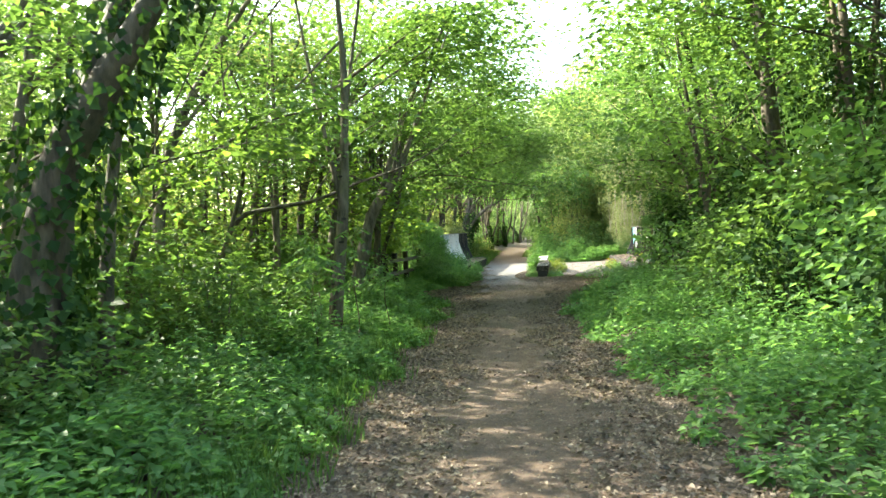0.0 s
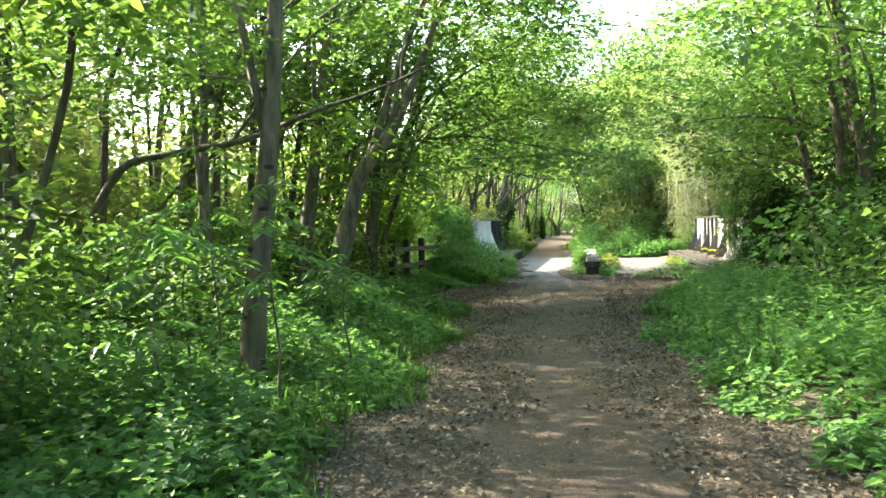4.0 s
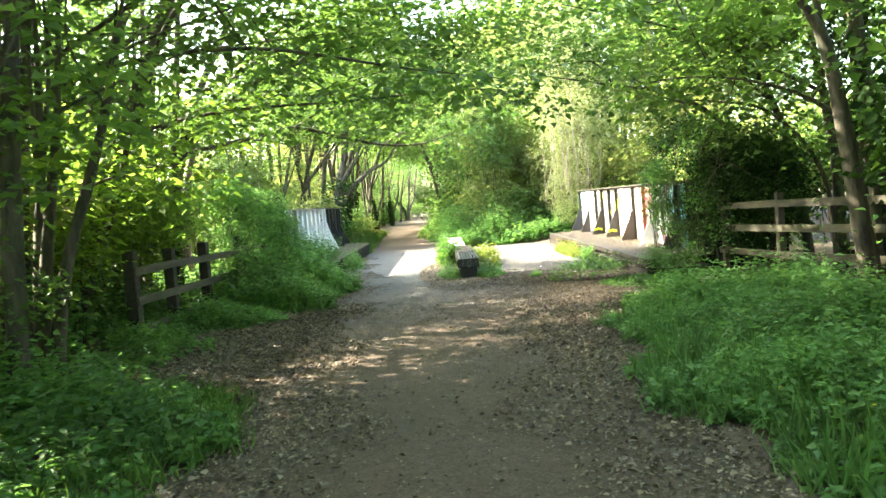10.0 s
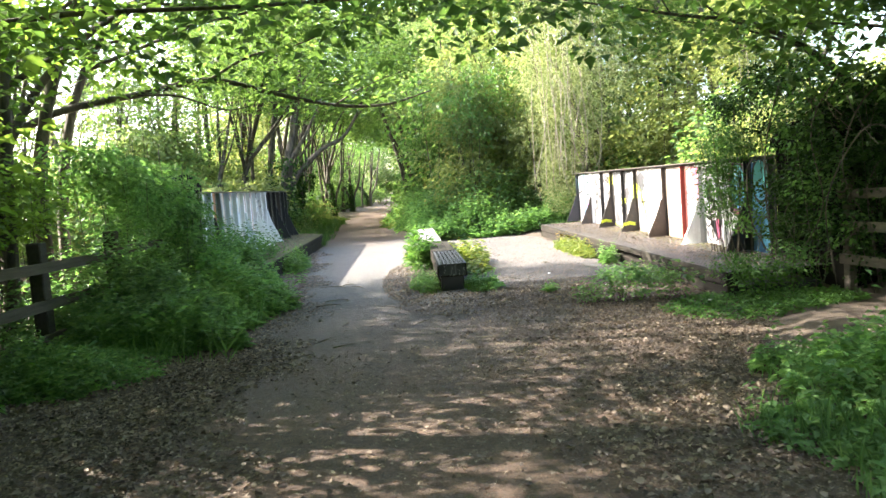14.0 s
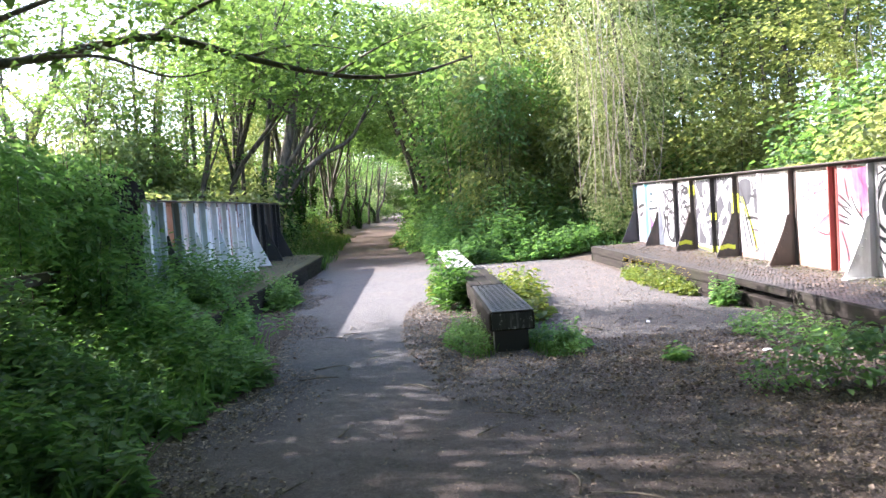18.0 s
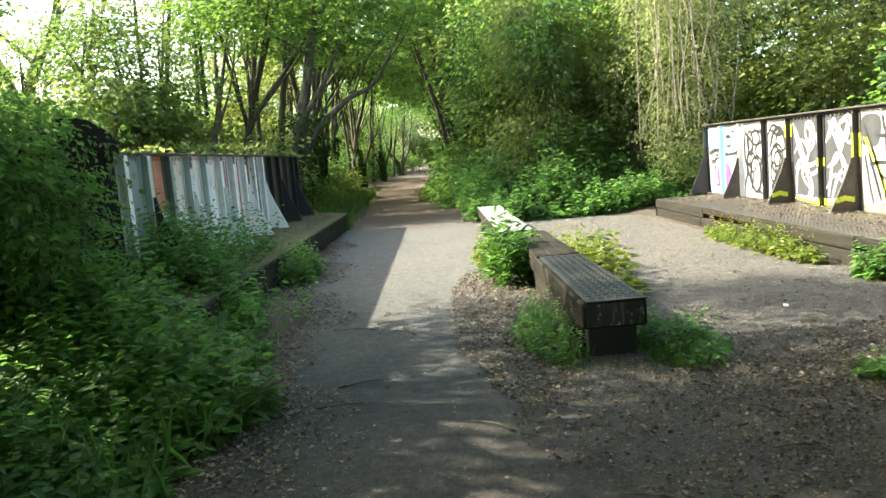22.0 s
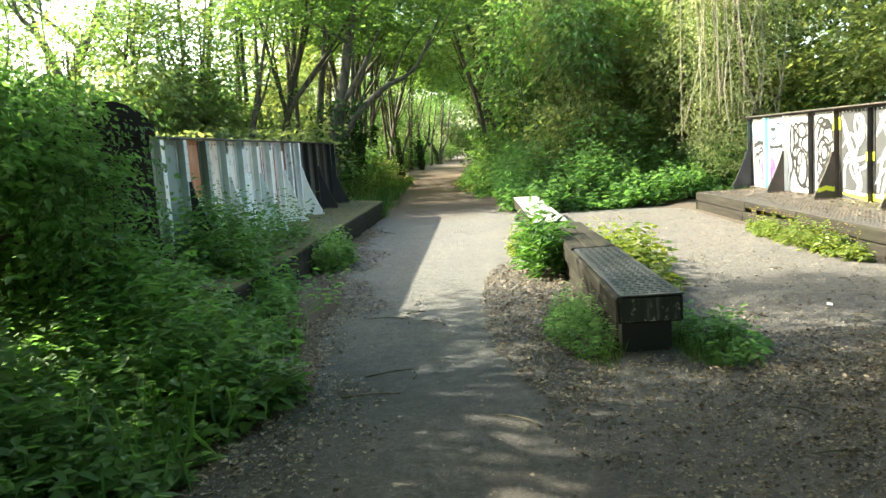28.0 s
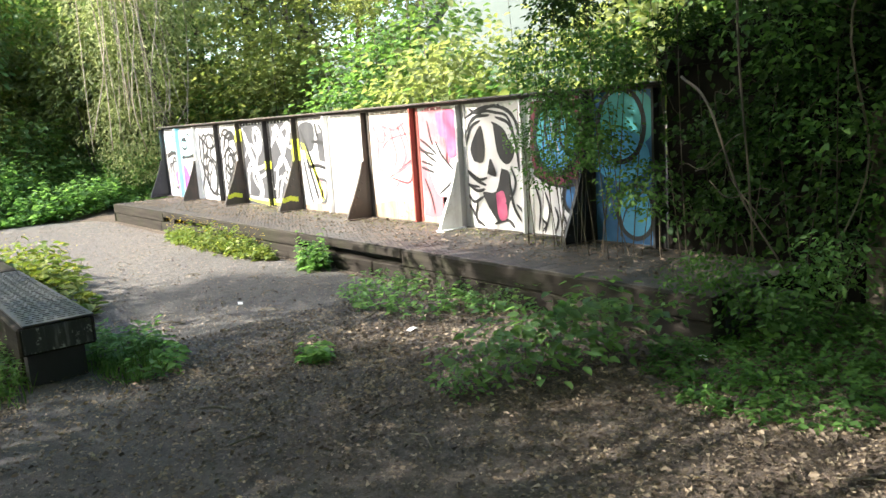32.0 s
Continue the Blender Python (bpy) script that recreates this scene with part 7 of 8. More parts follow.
for k in range(12):
    x, y = rng.uniform(-30, -17), rng.uniform(6, 30)
    shrub("low trees beyond the cutting", x, y, rng.uniform(1.0, 2.6), rng.uniform(1.8, 2.4), pick(BUSH_FAR[:1]), 1.0)
for k in range(14):
    x, y = rng.uniform(4.2, 10), rng.uniform(14.5, 24)
    shrub("dense leafy thicket in the wood", x, y, rng.uniform(1.2, 4.2), rng.uniform(1.1, 1.5), pick(BUSH_FAR), 1.15)
for k in range(10):
    x, y = rng.uniform(0.8, 5.0), rng.uniform(17.5, 25)
    shrub("drooping green shrub over the nettles", x, y, rng.uniform(1.6, 3.6), rng.uniform(0.9, 1.4), pick(BUSH_FAR), 1.2)
for k in range(14):
    x, y = 0.7 + 4.2 * rng.random(), rng.uniform(13.8, 17.0)
    shrub("feathery green shrub over the nettle bank", x, y, rng.uniform(1.5, 5.2), rng.uniform(0.7, 1.1), pick(FEATHER), 1.25)
# thicket behind the left girder
for k in range(9):
    x, y = rng.uniform(-9, -5.2), rng.uniform(9.0, 15)
    shrub("light undergrowth behind the girder", x, y, rng.uniform(0.6, 1.6) - g(x, y), rng.uniform(0.8, 1.2), pick(BUSH_FAR[:2]), 0.9)
for k in range(11):
    x, y = rng.uniform(-15.5, -9.5), 7.5 + 1.2 * k + rng.uniform(-0.5, 0.5)
    shrub("sunlit bush beyond the girder", x, y, rng.uniform(1.0, 2.2) - g(x, y), rng.uniform(1.1, 1.5), pick(BUSH_FAR[:1]), 1.0)
for x, y, z, s in ((-5.0, -6.6, 2.0, 0.6), (-5.1, -5.6, 2.2, 0.7), (-5.0, -4.7, 1.7, 0.55), (-5.0, -3.7, 1.9, 0.6), (-4.9, -3.0, 1.6, 0.5), (-5.2, -7.6, 2.0, 0.8), (-4.9, -2.2, 1.7, 0.55), (-4.7, -5.2, 1.5, 0.35), (-4.75, -3.9, 1.45, 0.4), (-4.8, -6.9, 1.3, 0.5), (-5.3, -6.2, 1.2, 0.6), (-5.2, -4.3, 1.0, 0.6)):
    shrub("yellow-green maple shoots hanging over the fence", x, y, z, s, pick(MAPLE), 1.0, stem=0.008)
for k in range(6):
    x, y = rng.uniform(-9.5, -5.6), rng.uniform(14.5, 30)
    shrub("light leafy growth among the far stems", x, y, rng.uniform(1.6, 4.0), rng.uniform(0.9, 1.3), pick(BUSH_FAR[:2]), 1.1)
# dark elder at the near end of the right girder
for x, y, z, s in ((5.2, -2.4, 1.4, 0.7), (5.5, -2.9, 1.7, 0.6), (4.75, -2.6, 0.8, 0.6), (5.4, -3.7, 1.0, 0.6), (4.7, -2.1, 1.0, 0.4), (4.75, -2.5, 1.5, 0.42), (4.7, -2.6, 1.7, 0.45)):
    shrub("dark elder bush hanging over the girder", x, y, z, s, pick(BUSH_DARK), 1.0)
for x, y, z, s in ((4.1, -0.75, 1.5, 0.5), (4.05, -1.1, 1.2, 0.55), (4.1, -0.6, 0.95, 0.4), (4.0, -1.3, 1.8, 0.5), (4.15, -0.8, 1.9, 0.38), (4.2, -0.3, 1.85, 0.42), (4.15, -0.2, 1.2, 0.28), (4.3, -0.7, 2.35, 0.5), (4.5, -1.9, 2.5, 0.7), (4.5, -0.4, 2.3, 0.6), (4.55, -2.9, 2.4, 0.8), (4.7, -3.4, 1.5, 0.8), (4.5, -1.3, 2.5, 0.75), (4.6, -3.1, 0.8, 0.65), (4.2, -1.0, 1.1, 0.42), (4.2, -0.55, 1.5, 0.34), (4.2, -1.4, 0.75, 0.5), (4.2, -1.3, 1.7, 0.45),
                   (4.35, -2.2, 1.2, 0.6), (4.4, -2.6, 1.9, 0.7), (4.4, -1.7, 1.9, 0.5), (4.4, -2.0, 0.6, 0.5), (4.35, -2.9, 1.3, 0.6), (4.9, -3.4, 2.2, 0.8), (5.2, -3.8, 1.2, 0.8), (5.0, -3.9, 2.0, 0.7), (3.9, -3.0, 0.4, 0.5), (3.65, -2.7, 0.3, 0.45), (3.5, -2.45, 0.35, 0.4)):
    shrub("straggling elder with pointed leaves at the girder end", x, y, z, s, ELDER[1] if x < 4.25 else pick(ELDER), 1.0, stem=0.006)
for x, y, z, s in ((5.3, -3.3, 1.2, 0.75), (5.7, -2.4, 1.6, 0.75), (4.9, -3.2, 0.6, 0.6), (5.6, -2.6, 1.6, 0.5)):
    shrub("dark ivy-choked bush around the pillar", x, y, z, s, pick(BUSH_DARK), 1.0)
for x, y, z, s in ((1.75, -2.05, 0.1, 0.22), (1.95, -2.1, 0.2, 0.4), (2.2, -2.15, 0.26, 0.5), (2.5, -2.2, 0.28, 0.55), (2.75, -2.3, 0.3, 0.5), (3.15, -0.9, 0.12, 0.28), (3.6, -2.9, 0.25, 0.45)):
    shrub("low elder seedling with broad leaves on the ground", x, y, z, s * 1.1, pick(ELDER_LOW), 0.75, stem=0.006)
# leafy shoots before the left pillar
for x, y, z, s in ((-4.0, 0.2, 1.5, 0.5), (-4.2, -0.3, 1.7, 0.5), (-3.95, 0.55, 1.85, 0.36), (-4.45, -0.6, 1.9, 0.55), (-3.8, 0.1, 1.05, 0.42), (-4.7, -0.9, 2.1, 0.5), (-4.0, -0.9, 1.4, 0.4), (-4.6, 0.3, 2.15, 0.4), (-3.7, 0.5, 1.35, 0.32)):
    shrub("loose leafy shoots in front of the brick pillar", x, y, z, s, pick(CREEPER[:2]), 1.0, stem=0.008)
# creeper on the pillars
for x, y, z, s in ((-4.4, 0.6, 1.6, 0.55), (-4.7, 0.5, 1.2, 0.75), (-4.55, 1.1, 1.2, 0.6), (-4.45, 0.6, 0.9, 0.65), (-4.75, 1.9, 1.75, 0.5), (-4.95, 0.6, 1.7, 0.75), (-4.3, 1.6, 0.55, 0.45), (-4.9, 1.5, 2.1, 0.4), (-4.45, 1.2, 2.0, 0.4), (-4.4, 1.9, 1.9, 0.35), (-4.35, 0.9, 1.8, 0.42), (-4.3, 0.7, 1.35, 0.45), (-4.6, 0.75, 2.05, 0.4)):
    shrub("creeper smothering the brick pillar", x, y, z, s * 0.85, pick(CREEPER), 1.0, stem=0.008)
for x, y, z, s in ((4.9, -2.9, 1.7, 0.6), (5.5, -3.2, 1.5, 0.6), (5.0, -2.2, 2.0, 0.6)):
    shrub("ivy over the brick pillar", x, y, z, s, pick(BUSH_DARK), 1.0)

def ivy_sheet(th, x0, x1, y0, y1, z1, n, mat, label, shares=(0.42, 0.38, 0.12, 0.08)):
    """Ivy leaves that lie over the sides and top of a block."""
    u, v = rng.random(n), rng.random(n)
    side = rng.choice(4, n, p=shares)
    p = np.stack([np.where(side == 0, x0, np.where(side == 3, x1, x0 + (x1 - x0) * u)), np.where(side == 1, y0, np.where(side == 2, y0 + (y1 - y0) * v, y0 + (y1 - y0) * u)), np.where(side == 2, z1, z1 * v)], 1)
    out = np.stack([np.where(side == 0, -1.0, np.where(side == 3, 1.0, 0)), np.where(side == 1, -1.0, 0), np.where(side == 2, 1.0, 0)], 1)
    p += out * rng.uniform(0.02, 0.22, n)[:, None]
    ln = rng.uniform(0.035, 0.085, n)
    ob = new("ivy", oval_leaves("ivy", p, out * 0.5 + np.array([0, 0, -0.8]) + rng.normal(size=(n, 3)) * 0.4, out + np.array([0, 0, 0.4]) + rng.normal(size=(n, 3)) * 0.35, ln, ln * 0.8, mat))
    ob.parent = th
    ob.matrix_parent_inverse = Matrix.Translation(-th.location)
    ob["label"] = label


ivy_sheet(pillar_r, 4.6, 5.75, -2.95, -1.42, 2.1, 1500, LEAF_DARK, "dark ivy over the pillar")
ivy_sheet(pillar_l, -5.1, -4.1, 0.9, 2.5, 2.1, 1500, LEAF_COOL, "green creeper over the pillar", (0.05, 0.42, 0.2, 0.33))

# ---- herbs, grass and dead leaves ----
def herbs(name, label, n, place, hmin, hmax, mat, size, per=9, cat="undergrowth", slim=0.6, steep=0.35, shape=leaves):
    """Upright stems with leaves in rising pairs, in one sheet of plants."""
    p = place(n)
    h = rng.uniform(hmin, hmax, len(p)) * (p[:, 2] if p.shape[1] > 2 else 1)
    z0 = height(p[:, 0], p[:, 1])
    lean = rng.normal(size=(len(p), 2)) * 0.18
    base, way, ln = [], [], []
    for k in range(per):
        u = (k + 0.6 * rng.random(len(p))) / per
        a = rng.random(len(p)) * 6.28
        base.append(np.stack([p[:, 0] + lean[:, 0] * h * u, p[:, 1] + lean[:, 1] * h * u, z0 + h * (0.15 + 0.85 * u)], 1))
        way.append(np.stack([np.cos(a), np.sin(a), rng.uniform(-0.4, steep, len(p))], 1))
        ln.append(size * rng.uniform(0.6, 1.3, len(p)) * (1.1 - 0.45 * u))
    base, way, ln = np.concatenate(base), np.concatenate(way), np.concatenate(ln)
    face = norm(np.array([0, 0, 1.0]) + rng.normal(size=base.shape) * 0.25)
    me = shape(name, base, way, face, ln, ln * slim, mat)
    return tagged(new(name, me), label, cat, kind="stuff")


def blades(name, label, n, place, hmin, hmax, mat, width=0.012):
    p = place(n)
    z0 = height(p[:, 0], p[:, 1])
    base = np.stack([p[:, 0], p[:, 1], z0 - 0.02], 1)
    way = np.stack([rng.normal(size=len(p)) * 0.35, rng.normal(size=len(p)) * 0.35, np.ones(len(p))], 1)
    h = rng.uniform(hmin, hmax, len(p))
    face = rng.normal(size=base.shape) * np.array([1, 1, 0.2])
    return tagged(new(name, leaves(name, base, way, face, h, np.full(len(p), width), mat, 0.1)), label, "grass", kind="stuff")


def verge(edge, sign, y0, y1, d0, d1, patchy=0.0):
    def draw(n):
        y = rng.uniform(y0, y1, n)
        d = d0 + (d1 - d0) * rng.random(n) ** 0.8
        wav = 0.18 * np.sin(y * 1.9) + 0.12 * np.sin(y * 4.7 + 1)
        x = edge(y) + sign * (d + wav)
        tall = np.clip(0.22 + d / 1.35, 0.22, 1.25) * (0.8 + 0.4 * np.sin(y * 2.3 + x * 1.7))
        return np.stack([x, y, tall], 1)
    return draw


def disc(cx, cy, rx, ry):
    def draw(n):
        a, r = rng.random(n) * 6.28, np.sqrt(rng.random(n))
        return np.stack([cx + rx * r * np.cos(a), cy + ry * r * np.sin(a), 1.15 - 0.6 * r ** 2], 1)
    return draw


herbs("nettles", "nettles and herbs along the shady track edge", 6200, verge(left_edge, -1, -29, -9.5, 0.15, 2.6), 0.22, 0.56, HERB_BRIGHT, 0.115)
herbs("nettles", "low herbs along the shady track edge", 420, verge(left_edge, -1, -9.5, -4.8, 1.0, 2.1), 0.12, 0.32, HERB, 0.1)
herbs("nettles", "lush green herbs along the track edge", 3900, verge(right_edge, 1, -29, -13, 0.1, 2.8), 0.3, 0.7, HERB_BRIGHT, 0.105)
herbs("nettles", "lush low herbs along the track edge", 4400, verge(right_edge, 1, -13, -5.8, 0.3, 3.0), 0.18, 0.45, HERB_FRESH, 0.09)
herbs("brambles", "low nettles in front of the fence", 2100, verge(lambda y: -2.85 - 0.25 * np.maximum(0, -3.8 - y), -1, -5.2, -2.2, 0.05, 1.4), 0.16, 0.42, HERB, 0.075, 9)
herbs("brambles", "dense bramble and nettle bank beside the track", 2100, verge(lambda y: -2.25 + 0 * y, -1, -3.4, 1.4, 0.05, 1.9), 0.3, 0.95, HERB, 0.105, 12, shape=oval_leaves, steep=0.5)
blades("grass", "grass pushing up through the brambles", 450, verge(lambda y: -2.25 + 0 * y, -1, -4.0, 1.4, 0.0, 1.2), 0.2, 0.5, HERB, 0.006)
herbs("brambles", "tall feathery growth over the fence", 330, verge(lambda y: -3.5 + 0 * y, -1, -1.9, 0.8, 0.0, 1.2), 0.9, 1.65, HERB_FRESH, 0.125, 18, slim=0.4, shape=oval_leaves)
herbs("brambles", "bramble bank in front of the girder", 1350, verge(lambda y: -2.85 - 0.06 * np.maximum(0, y), -1, 0.5, 4.8, 0.0, 1.1), 0.65, 1.15, HERB, 0.1, 12, shape=oval_leaves)
herbs("brambles", "bramble shoots climbing on the walkway", 330, lambda n: np.stack([rng.uniform(-4.1, -3.15, n), 2.4 + 3.4 * rng.random(n) ** 1.4, rng.uniform(0.7, 1.2, n)], 1), 0.7, 1.05, BRAMBLE, 0.1, 12, shape=oval_leaves)
herbs("brambles", "high bank of nettles and brambles", 5600, lambda n: np.stack([(q := rng.uniform(-0.3, 6.0, n)), (w := rng.uniform(10.9, 20, n) + 0.8 * (q < 0.3)), np.clip(0.35 + (w - 10.6) * 0.28, 0.3, 1.0) * (0.8 + 0.5 * np.sin(q * 2.2 + 1) * np.sin(w * 1.9))], 1), 0.5, 1.6, HERB, 0.15, 11, shape=oval_leaves)
herbs("undergrowth", "bright grassy herbs along the far way", 3500, verge(left_edge, -1, 12.5, 38, 0.0, 2.5), 0.25, 0.7, LEAF_LIGHT, 0.13, 7)
herbs("undergrowth", "bright grassy herbs along the far way", 2200, verge(right_edge, 1, 20, 40, 0.0, 2.0), 0.25, 0.7, LEAF_LIGHT, 0.15, 7)
herbs("undergrowth", "nettles crowding behind the fence", 1300, lambda n: np.stack([rng.uniform(-8.5, -4.5, n), rng.uniform(-10, 0.5, n), rng.uniform(0.6, 1.2, n)], 1), 0.5, 1.0, HERB_FRESH, 0.14, 9)
herbs("undergrowth", "shaded herbs on the wood floor", 3000, verge(left_edge, -1, -30, -3, 2.5, 9), 0.3, 0.8, HERB_BRIGHT, 0.16, 6)
herbs("undergrowth", "shaded herbs on the wood floor", 2400, verge(right_edge, 1, -30, -8, 2.5, 9), 0.3, 0.8, LEAF_COOL, 0.16, 6)
herbs("brambles", "high green bank beside the far way", 2600, verge(right_edge, 1, 17, 60, 0.1, 3.0), 0.5, 1.3, HERB, 0.2, 9)
blades("grass", "long grass at the track edge", 6000, verge(right_edge, 1, -17, -6, 0.25, 1.5), 0.1, 0.24, HERB_FRESH, 0.008)
blades("grass", "long fresh grass at the track edge", 5000, verge(right_edge, 1, -17, -7.5, 0.3, 2.2), 0.16, 0.4, HERB_FRESH, 0.008)
blades("grass", "grass at the track edge", 4500, verge(left_edge, -1, -26, -9.5, 0.0, 0.8), 0.1, 0.3, GRASS, 0.007)
blades("grass", "bright grass beside the far way", 9000, verge(left_edge, -1, 12, 30, -0.1, 1.8), 0.2, 0.5, GRASS, 0.02)
# plants round the middle girder and the walkway
herbs("weed_tuft", "tall dark-leaved plant against the beam", 48, disc(-0.15, 3.5, 0.26, 0.5), 0.5, 0.85, BRAMBLE, 0.2, 18, "weed", 0.24, 0.9, oval_leaves)
herbs("weed_tuft", "sprawling yellow-green weeds beside the beam", 130, disc(0.75, 3.6, 0.38, 1.9), 0.15, 0.6, WEED, 0.13, 8, "weed", 0.7, 0.35, oval_leaves)
herbs("weed_tuft", "yellow-green weeds beside the beam", 90, disc(-0.3, 5.2, 0.2, 0.6), 0.2, 0.55, WEED, 0.09, 8, "weed")
herbs("weed_tuft", "green weeds at the end of the beam", 75, disc(0.72, 0.25, 0.28, 0.65), 0.06, 0.32, HERB_BRIGHT, 0.085, 8, "weed")
herbs("weed_tuft", "feathery green weeds against the beam", 150, disc(-0.18, 0.7, 0.24, 0.8), 0.1, 0.4, HERB_BRIGHT, 0.06, 11, "weed", 0.4)
blades("grass_tuft", "grass tufts at the end of the beam", 300, disc(-0.12, 0.7, 0.24, 1.0), 0.08, 0.22, GRASS, 0.006)
blades("grass_tuft", "grass tufts at the end of the beam", 450, disc(0.62, 0.0, 0.22, 0.4), 0.06, 0.2, GRASS, 0.006)
herbs("weed_tuft", "yellow-green weeds along the walkway edge", 330, disc(3.1, 4.6, 0.22, 1.7), 0.12, 0.35, WEED, 0.08, 8, "weed")
herbs("weed_tuft", "green weeds along the walkway edge", 60, disc(3.15, 2.0, 0.12, 0.2), 0.2, 0.45, HERB, 0.09, 8, "weed")
herbs("weed_tuft", "low weeds at the walkway edge", 110, disc(2.95, 0.0, 0.5, 0.9), 0.08, 0.28, HERB, 0.07, 7, "weed")
herbs("weed_tuft", "bushy green weed against the left walkway", 130, disc(-2.85, 5.2, 0.25, 0.7), 0.3, 0.6, LEAF_COOL, 0.09, 12, "weed")
herbs("weed_tuft", "small plant on the asphalt", 16, disc(1.54, -0.85, 0.1, 0.1), 0.1, 0.2, HERB, 0.09, 7, "weed")
herbs("weed_tuft", "low green ground cover under the bush", 900, disc(3.5, -3.2, 1.1, 0.9), 0.05, 0.16, BRAMBLE, 0.06, 6, "weed")


def litter(name, label, n, place, lo=0.012, hi=0.045, lift=0.0, mat=None, shape=leaves, fold=0.15, power=2.2, soil=False):
    p = place(n)
    z0 = (height(p[:, 0], p[:, 1]) if soil else slope(p[:, 1])) + lift + 0.02 + 0.012 * rng.random(len(p))
    base = np.stack([p[:, 0], p[:, 1], z0], 1)
    a = rng.random(len(p)) * 6.28
    way = np.stack([np.cos(a), np.sin(a), rng.uniform(-0.1, 0.35, len(p))], 1)
    face = norm(np.array([0, 0, 1.0]) + rng.normal(size=base.shape) * (0.85 if shape is oval_leaves else 0.45))
    ln = lo + (hi - lo) * rng.random(len(p)) ** power
    return tagged(new(name, shape(name, base, way, face, ln, ln * rng.uniform(0.35, 0.8, len(p)), mat or LITTER, fold)), label, "dead leaves", kind="stuff")


litter("leaf_litter", "brown dead leaves along the track edge", 22000, verge(left_edge, -1, -27, -1, -0.9, 0.4))
litter("leaf_litter", "brown dead leaves along the track edge", 20000, verge(right_edge, 1, -27, -4, -0.75, 0.5))
litter("leaf_litter", "curled brown leaves heaped along the track edge", 14000, verge(left_edge, -1, -25, -3, -0.95, 0.35), 0.018, 0.058, 0.004, None, oval_leaves, 0.3, 1.5)
litter("leaf_litter", "curled brown leaves heaped along the track edge", 12000, verge(right_edge, 1, -25, -6, -0.85, 0.4), 0.018, 0.058, 0.004, None, oval_leaves, 0.3, 1.5)
litter("leaf_litter", "brown dead leaves strewn on the ground", 60000, lambda n: np.stack([np.clip(rng.normal(2.2, 1.1, n), -1.2, 4.3), -7.6 + 8.0 * rng.random(n) ** 0.8], 1), 0.008, 0.036, 0.0, LITTER_PALE)
litter("leaf_litter", "dry curled leaves strewn on the ground", 26000, lambda n: np.stack([np.clip(rng.normal(2.6, 0.95, n), -0.6, 4.4), -8.4 + 8.0 * rng.random(n) ** 0.9], 1), 0.008, 0.034, 0.004, LITTER_PALE, oval_leaves, 0.3, 2.6)
litter("leaf_litter", "dark curled leaves strewn on the ground", 14000, lambda n: np.stack([np.clip(rng.normal(2.4, 1.0, n), -0.8, 4.4), -8.4 + 8.0 * rng.random(n) ** 0.9], 1), 0.008, 0.045, 0.006, None, oval_leaves, 0.3, 3.0)
litter("leaf_litter", "dead leaves and grit on the right of the beam", 14000, lambda n: np.stack([0.6 + 2.7 * rng.random(n), -1 + 11 * rng.random(n) ** 1.5], 1), 0.01, 0.035)
litter("leaf_litter", "dead leaves drifted before the end of the beam", 6500, disc(0.7, -1.2, 1.3, 1.2), 0.008, 0.036, 0.003, None, oval_leaves, 0.3, 2.4)
litter("leaf_litter", "dead leaves thin over the dirty asphalt", 8000, lambda n: np.stack([np.clip(rng.normal(1.1, 0.8, n), -0.9, 3.0), rng.uniform(-5.2, 1.5, n)], 1), 0.008, 0.034)
litter("leaf_litter", "dead leaves against the beam", 11000, disc(-0.4, 1.9, 0.5, 2.8), 0.012, 0.045)
litter("leaf_litter", "dead leaves against the left bank", 13000, verge(lambda y: -2.1 - 0.1 * np.maximum(0, y), -1, -4.6, 10, -0.32, 0.25), 0.012, 0.045)
litter("leaf_litter", "dead leaves scattered on the asphalt", 1500, lambda n: np.stack([rng.uniform(-2.2, 3.2, n), rng.uniform(-5, 10, n)], 1), 0.01, 0.03)
litter("leaf_litter", "brown leaves drifted up to the foot of the fence", 26000, lambda n: np.stack([-2.0 - 2.3 * rng.random(n) ** 1.2, rng.uniform(-10.0, -3.6, n)], 1), 0.012, 0.055, 0.0, None, oval_leaves, 0.3, 2.0, soil=True)
litter("leaf_litter", "crumbs of dead leaf on the earth track", 22000, lambda n: np.stack([rng.uniform(-1.6, 1.8, n), rng.uniform(-27, -4, n)], 1), 0.012, 0.045)
litter("leaf_litter", "dead leaves drifted on the mossy walkway", 7000, lambda n: np.stack([-4.1 + 0.95 * rng.random(n) ** 1.3, rng.uniform(2.2, 12.8, n)], 1), 0.01, 0.035, 0.43)
litter("leaf_litter", "dead leaves drifted against the girder", 11000, lambda n: np.stack([4.55 - 1.0 * rng.random(n) ** 1.6, rng.uniform(-2.4, 9.8, n)], 1), 0.01, 0.045, 0.315)
litter("moss", "yellow moss along the foot of the girder", 5000, lambda n: np.stack([4.56 - 0.4 * rng.random(n) ** 2, -0.6 + 7.0 * rng.random(n) ** 1.3], 1), 0.006, 0.02, 0.315, WEED)
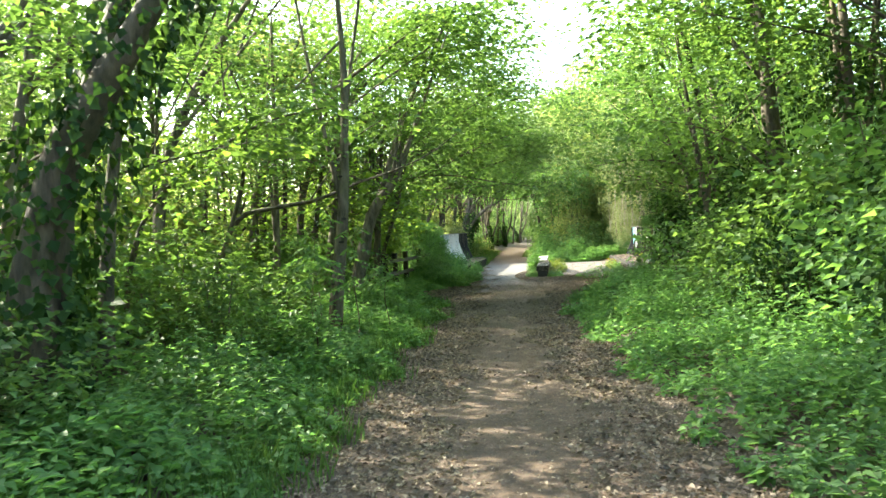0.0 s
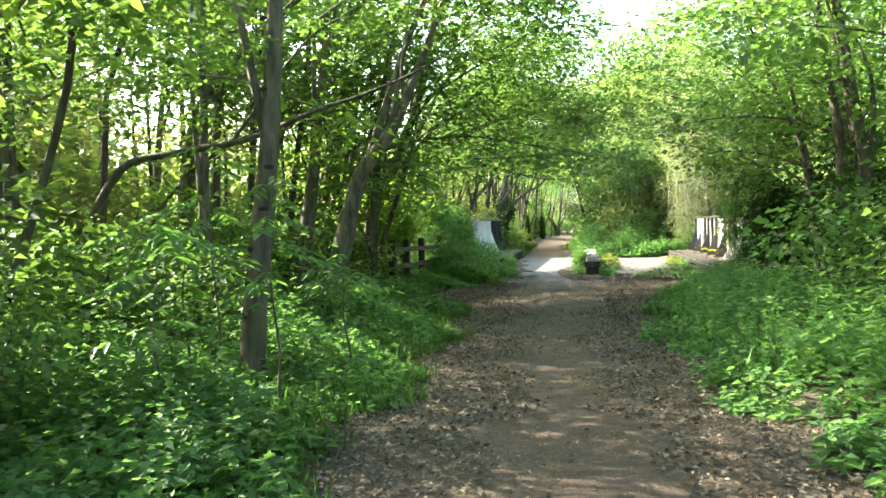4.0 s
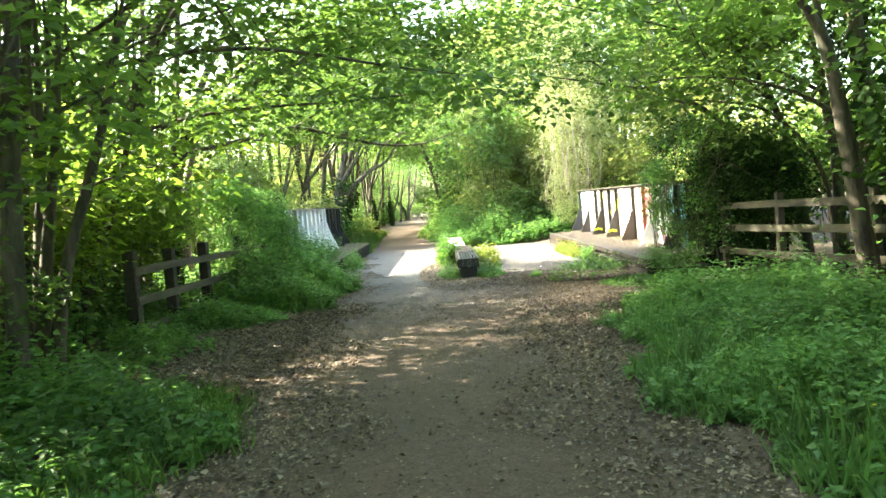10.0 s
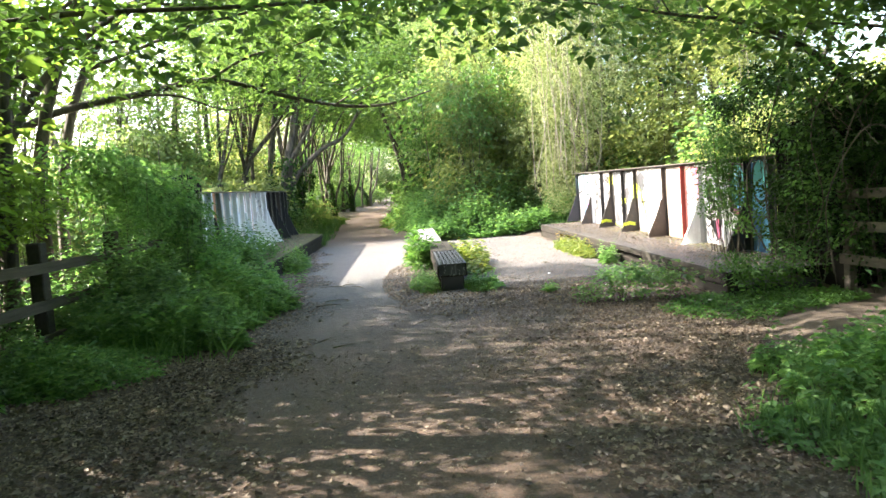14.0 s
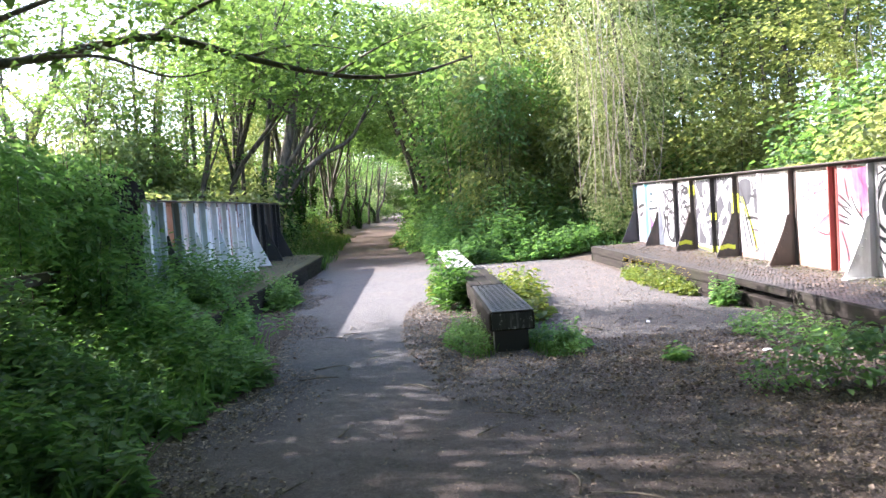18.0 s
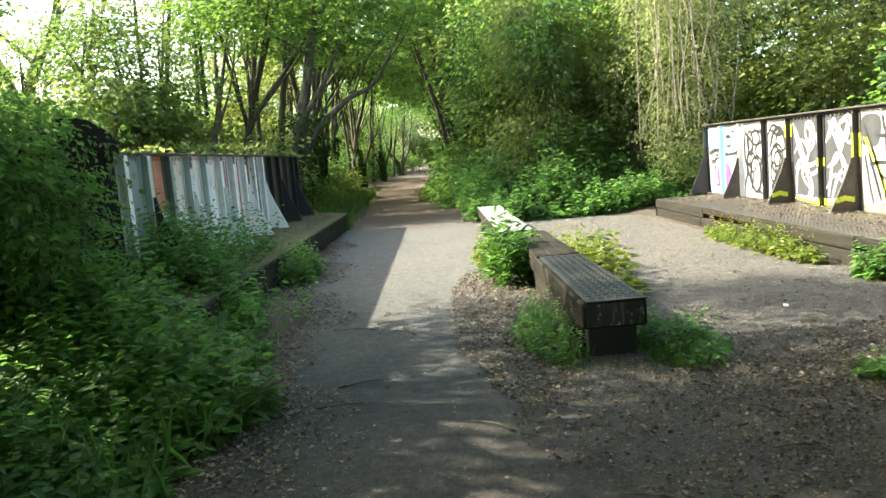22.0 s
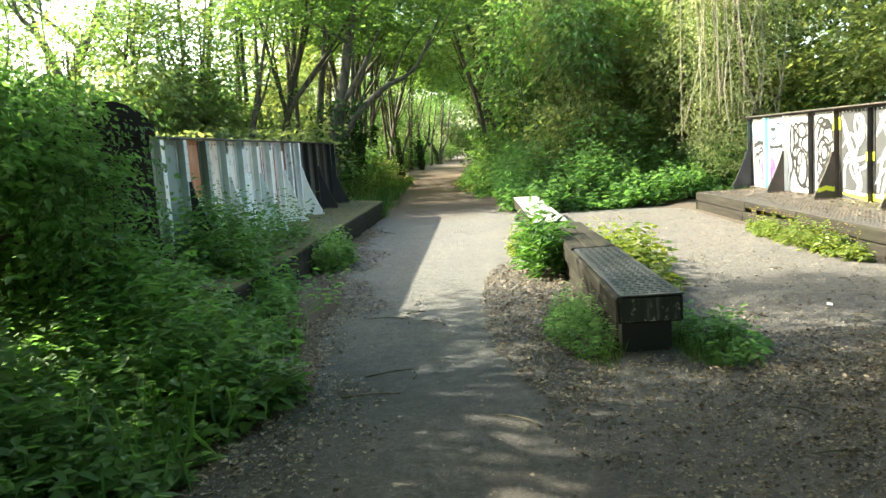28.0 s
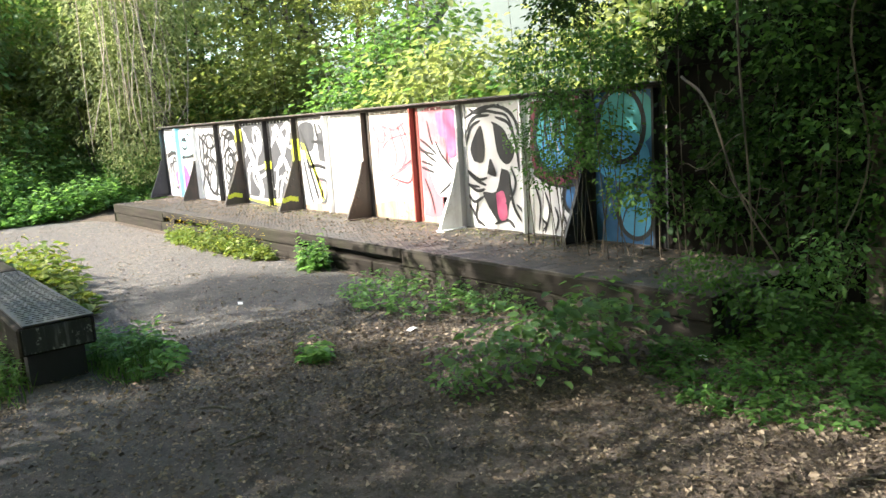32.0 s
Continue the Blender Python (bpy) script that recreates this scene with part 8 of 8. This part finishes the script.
for k in range(70):
    x, y, a, l = rng.uniform(-1.8, 3.6), rng.uniform(-5.2, 3.0), rng.uniform(0, 3.14), rng.uniform(0.1, 0.4)
    if -0.1 < x < 0.6 and y > -0.3:
        continue
    d = Vector((math.cos(a), math.sin(a), 0)) * l / 2
    bm = tube(bmesh.new(), smooth_line([Vector((x, y, 0.022)) - d, Vector((x + 0.03, y, 0.035)), Vector((x, y, 0.024)) + d], 3), [0.007, 0.007, 0.006, 0.006, 0.005, 0.005, 0.003], 5)
    tagged(part("twig", bm, BARK, None), "dry broken twig lying on the ground", "twig", "twigs on the ground")
# hill seen beyond the bridge, with the haze of distance painted into its grey-green
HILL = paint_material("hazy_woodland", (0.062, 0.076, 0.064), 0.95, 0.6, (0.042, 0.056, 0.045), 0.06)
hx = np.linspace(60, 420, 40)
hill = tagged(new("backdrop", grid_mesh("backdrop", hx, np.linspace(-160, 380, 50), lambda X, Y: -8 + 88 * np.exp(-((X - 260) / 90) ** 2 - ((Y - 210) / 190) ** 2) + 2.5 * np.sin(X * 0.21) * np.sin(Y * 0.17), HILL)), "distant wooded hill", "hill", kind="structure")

# litter of the bridge end: vines, paper
for k, pts in enumerate(([(4.3, -2.2, 2.6), (4.0, -2.4, 1.8), (3.95, -2.5, 1.0), (4.2, -2.4, 0.3)], [(4.7, -3.2, 2.8), (4.25, -3.0, 2.0), (4.3, -3.1, 1.1), (4.05, -3.0, 0.5)],
                         [(5.2, -3.6, 2.6), (4.5, -3.6, 2.2), (4.3, -3.5, 1.5), (4.6, -3.4, 0.9)], [(4.1, -1.9, 1.7), (3.8, -2.3, 1.5), (3.7, -2.6, 0.9), (3.9, -2.8, 0.4)], [(4.9, -3.9, 1.6), (4.3, -4.0, 1.9), (3.9, -3.9, 1.2), (4.0, -3.8, 0.4)])):
    line = smooth_line(pts, 5)
    tagged(part("vine", tube(bmesh.new(), line, [0.011 * (1 - 0.5 * i / len(line)) for i in range(len(line))], 5), BARK_DARK, None), "bare brown vine hanging in the bush", "vine", "hanging vines")
for k in range(34):
    y, z = rng.uniform(-3.7, -1.2), rng.uniform(0.5, 2.7)
    x = 4.42 + 0.5 * rng.random() - 0.12 * (y + 3.7)
    d = Vector((rng.uniform(-0.25, 0.1), rng.uniform(-0.7, 0.7), rng.uniform(-0.6, 0.5)))
    p = Vector((x, y, z))
    line = smooth_line([p, p + d * 0.4 + Vector((-0.1, 0, rng.uniform(-0.15, 0.15))), p + d * 0.8 + Vector((-0.05, 0, rng.uniform(-0.2, 0.1))), p + d], 4)
    tagged(part("vine", tube(bmesh.new(), line, [0.006 * (1 - 0.6 * i / len(line)) for i in range(len(line))], 4), pick([BARK, BARK_DARK, BARK_DARK]), None), "thin dead twig tangled in the dark bush", "vine", "hanging vines")
PAPER = paint_material("scrap_paper", (0.75, 0.75, 0.73), 0.8, 0.2)
for x, y, a in ((2.37, -0.81, 0.3), (1.9, 1.1, 1.2), (3.1, -2.7, 0.8)):
    bm = bmesh.new()
    q = [bm.verts.new((x + u * math.cos(a) - v * math.sin(a), y + u * math.sin(a) + v * math.cos(a), 0.03 + h)) for u, v, h in ((-0.045, -0.02, 0), (0.0, -0.022, 0.01), (0.045, -0.016, 0.002), (0.04, 0.02, 0.008), (0.0, 0.02, 0.012), (-0.04, 0.022, 0.004))]
    bm.faces.new((q[0], q[1], q[4], q[5]))
    bm.faces.new((q[1], q[2], q[3], q[4]))
    r = bmesh.ops.extrude_face_region(bm, geom=bm.faces[:])
    bmesh.ops.translate(bm, vec=(0, 0, 0.003), verts=[v for v in r["geom"] if isinstance(v, bmesh.types.BMVert)])
    tagged(part("paper_scrap", bm, PAPER, None), "crumpled scrap of white paper on the ground", "litter", "scraps of paper")

# ragged stems above the verges
herbs("undergrowth", "tall loose stems rising above the verge", 300, verge(right_edge, 1, -27, -6, 0.25, 2.2), 0.55, 1.0, HERB_FRESH, 0.09, 11, slim=0.4)
herbs("undergrowth", "tall loose stems rising above the verge", 150, verge(left_edge, -1, -27, -9, 0.25, 2.2), 0.5, 0.95, HERB_BRIGHT, 0.1, 11, slim=0.4)
herbs("brambles", "arching stems above the bramble bank", 240, verge(lambda y: -2.4 + 0 * y, -1, -3.6, 2.6, 0.1, 1.6), 0.8, 1.15, HERB_BRIGHT, 0.1, 12, slim=0.45, shape=oval_leaves)

# yellow flowers among the weeds and a crushed can
PETAL = leaf_material("yellow_petal", (0.5, 0.36, 0.02), (0.62, 0.46, 0.03), (0.7, 0.55, 0.06), 0.3, 0.5, (1, 1, 0.6))


def flowers(label, n, place, hmin, hmax):
    p = place(n)
    z = slope(p[:, 1]) + rng.uniform(hmin, hmax, n)
    five = 5
    a = np.tile(np.arange(five) * 2 * math.pi / five, n) + np.repeat(rng.random(n) * 6.28, five)
    c = np.repeat(np.stack([p[:, 0], p[:, 1], z], 1), five, 0)
    way = np.stack([np.cos(a), np.sin(a), np.full(len(a), 0.35)], 1)
    ln = np.full(len(a), 0.013)
    return tagged(new("flowers", leaves("flowers", c, way, np.tile([0, 0, 1.0], (len(a), 1)), ln, ln * 0.9, PETAL)), label, "flowers", kind="stuff")


flowers("small yellow flowers along the walkway edge", 110, disc(3.1, 4.6, 0.22, 1.7), 0.2, 0.38)
flowers("small yellow flowers beside the beam", 50, disc(0.75, 3.6, 0.38, 1.9), 0.3, 0.55)
flowers("small yellow flowers in the verge", 90, verge(right_edge, 1, -22, -9, 0.2, 1.6), 0.25, 0.5)
CAN = paint_material("dull_white_can", (0.55, 0.55, 0.54), 0.4, 0.4, (0.2, 0.2, 0.2), 20.0, 0.2)
can = empty("drink_can", 3.61, -2.46, 0.05, "crushed pale drink can lying under the bush", "can")
line = [Vector((3.55 + 0.12 * u, -2.46 + 0.02 * u, 0.055)) for u in (0, 0.08, 0.35, 0.6, 0.92, 1.0)]
part("body", tube(bmesh.new(), line, [0.026, 0.032, 0.028, 0.031, 0.032, 0.026], 10), CAN, can)
ends = bmesh.new()
for u, r in ((-0.004, 0.024), (0.124, 0.024)):
    box(ends, 3.55 + u - 0.002, 3.55 + u + 0.002, -2.46 - r, -2.46 + r, 0.055 - r, 0.055 + r, 0.001)
part("can_end", ends, TREAD, can, "dull metal ends")

# leafy growth behind the left girder
for k in range(4):
    x, y = -10.5 + 0.5 * k + rng.uniform(-0.3, 0.3), 15.0 + 1.1 * (k % 4) + rng.uniform(-0.3, 0.3)
    shrub("pale sunlit bush behind the far end of the girder", x, y, rng.uniform(1.3, 3.2), rng.uniform(1.0, 1.4), pick(BUSH_FAR[:2]), 1.1)
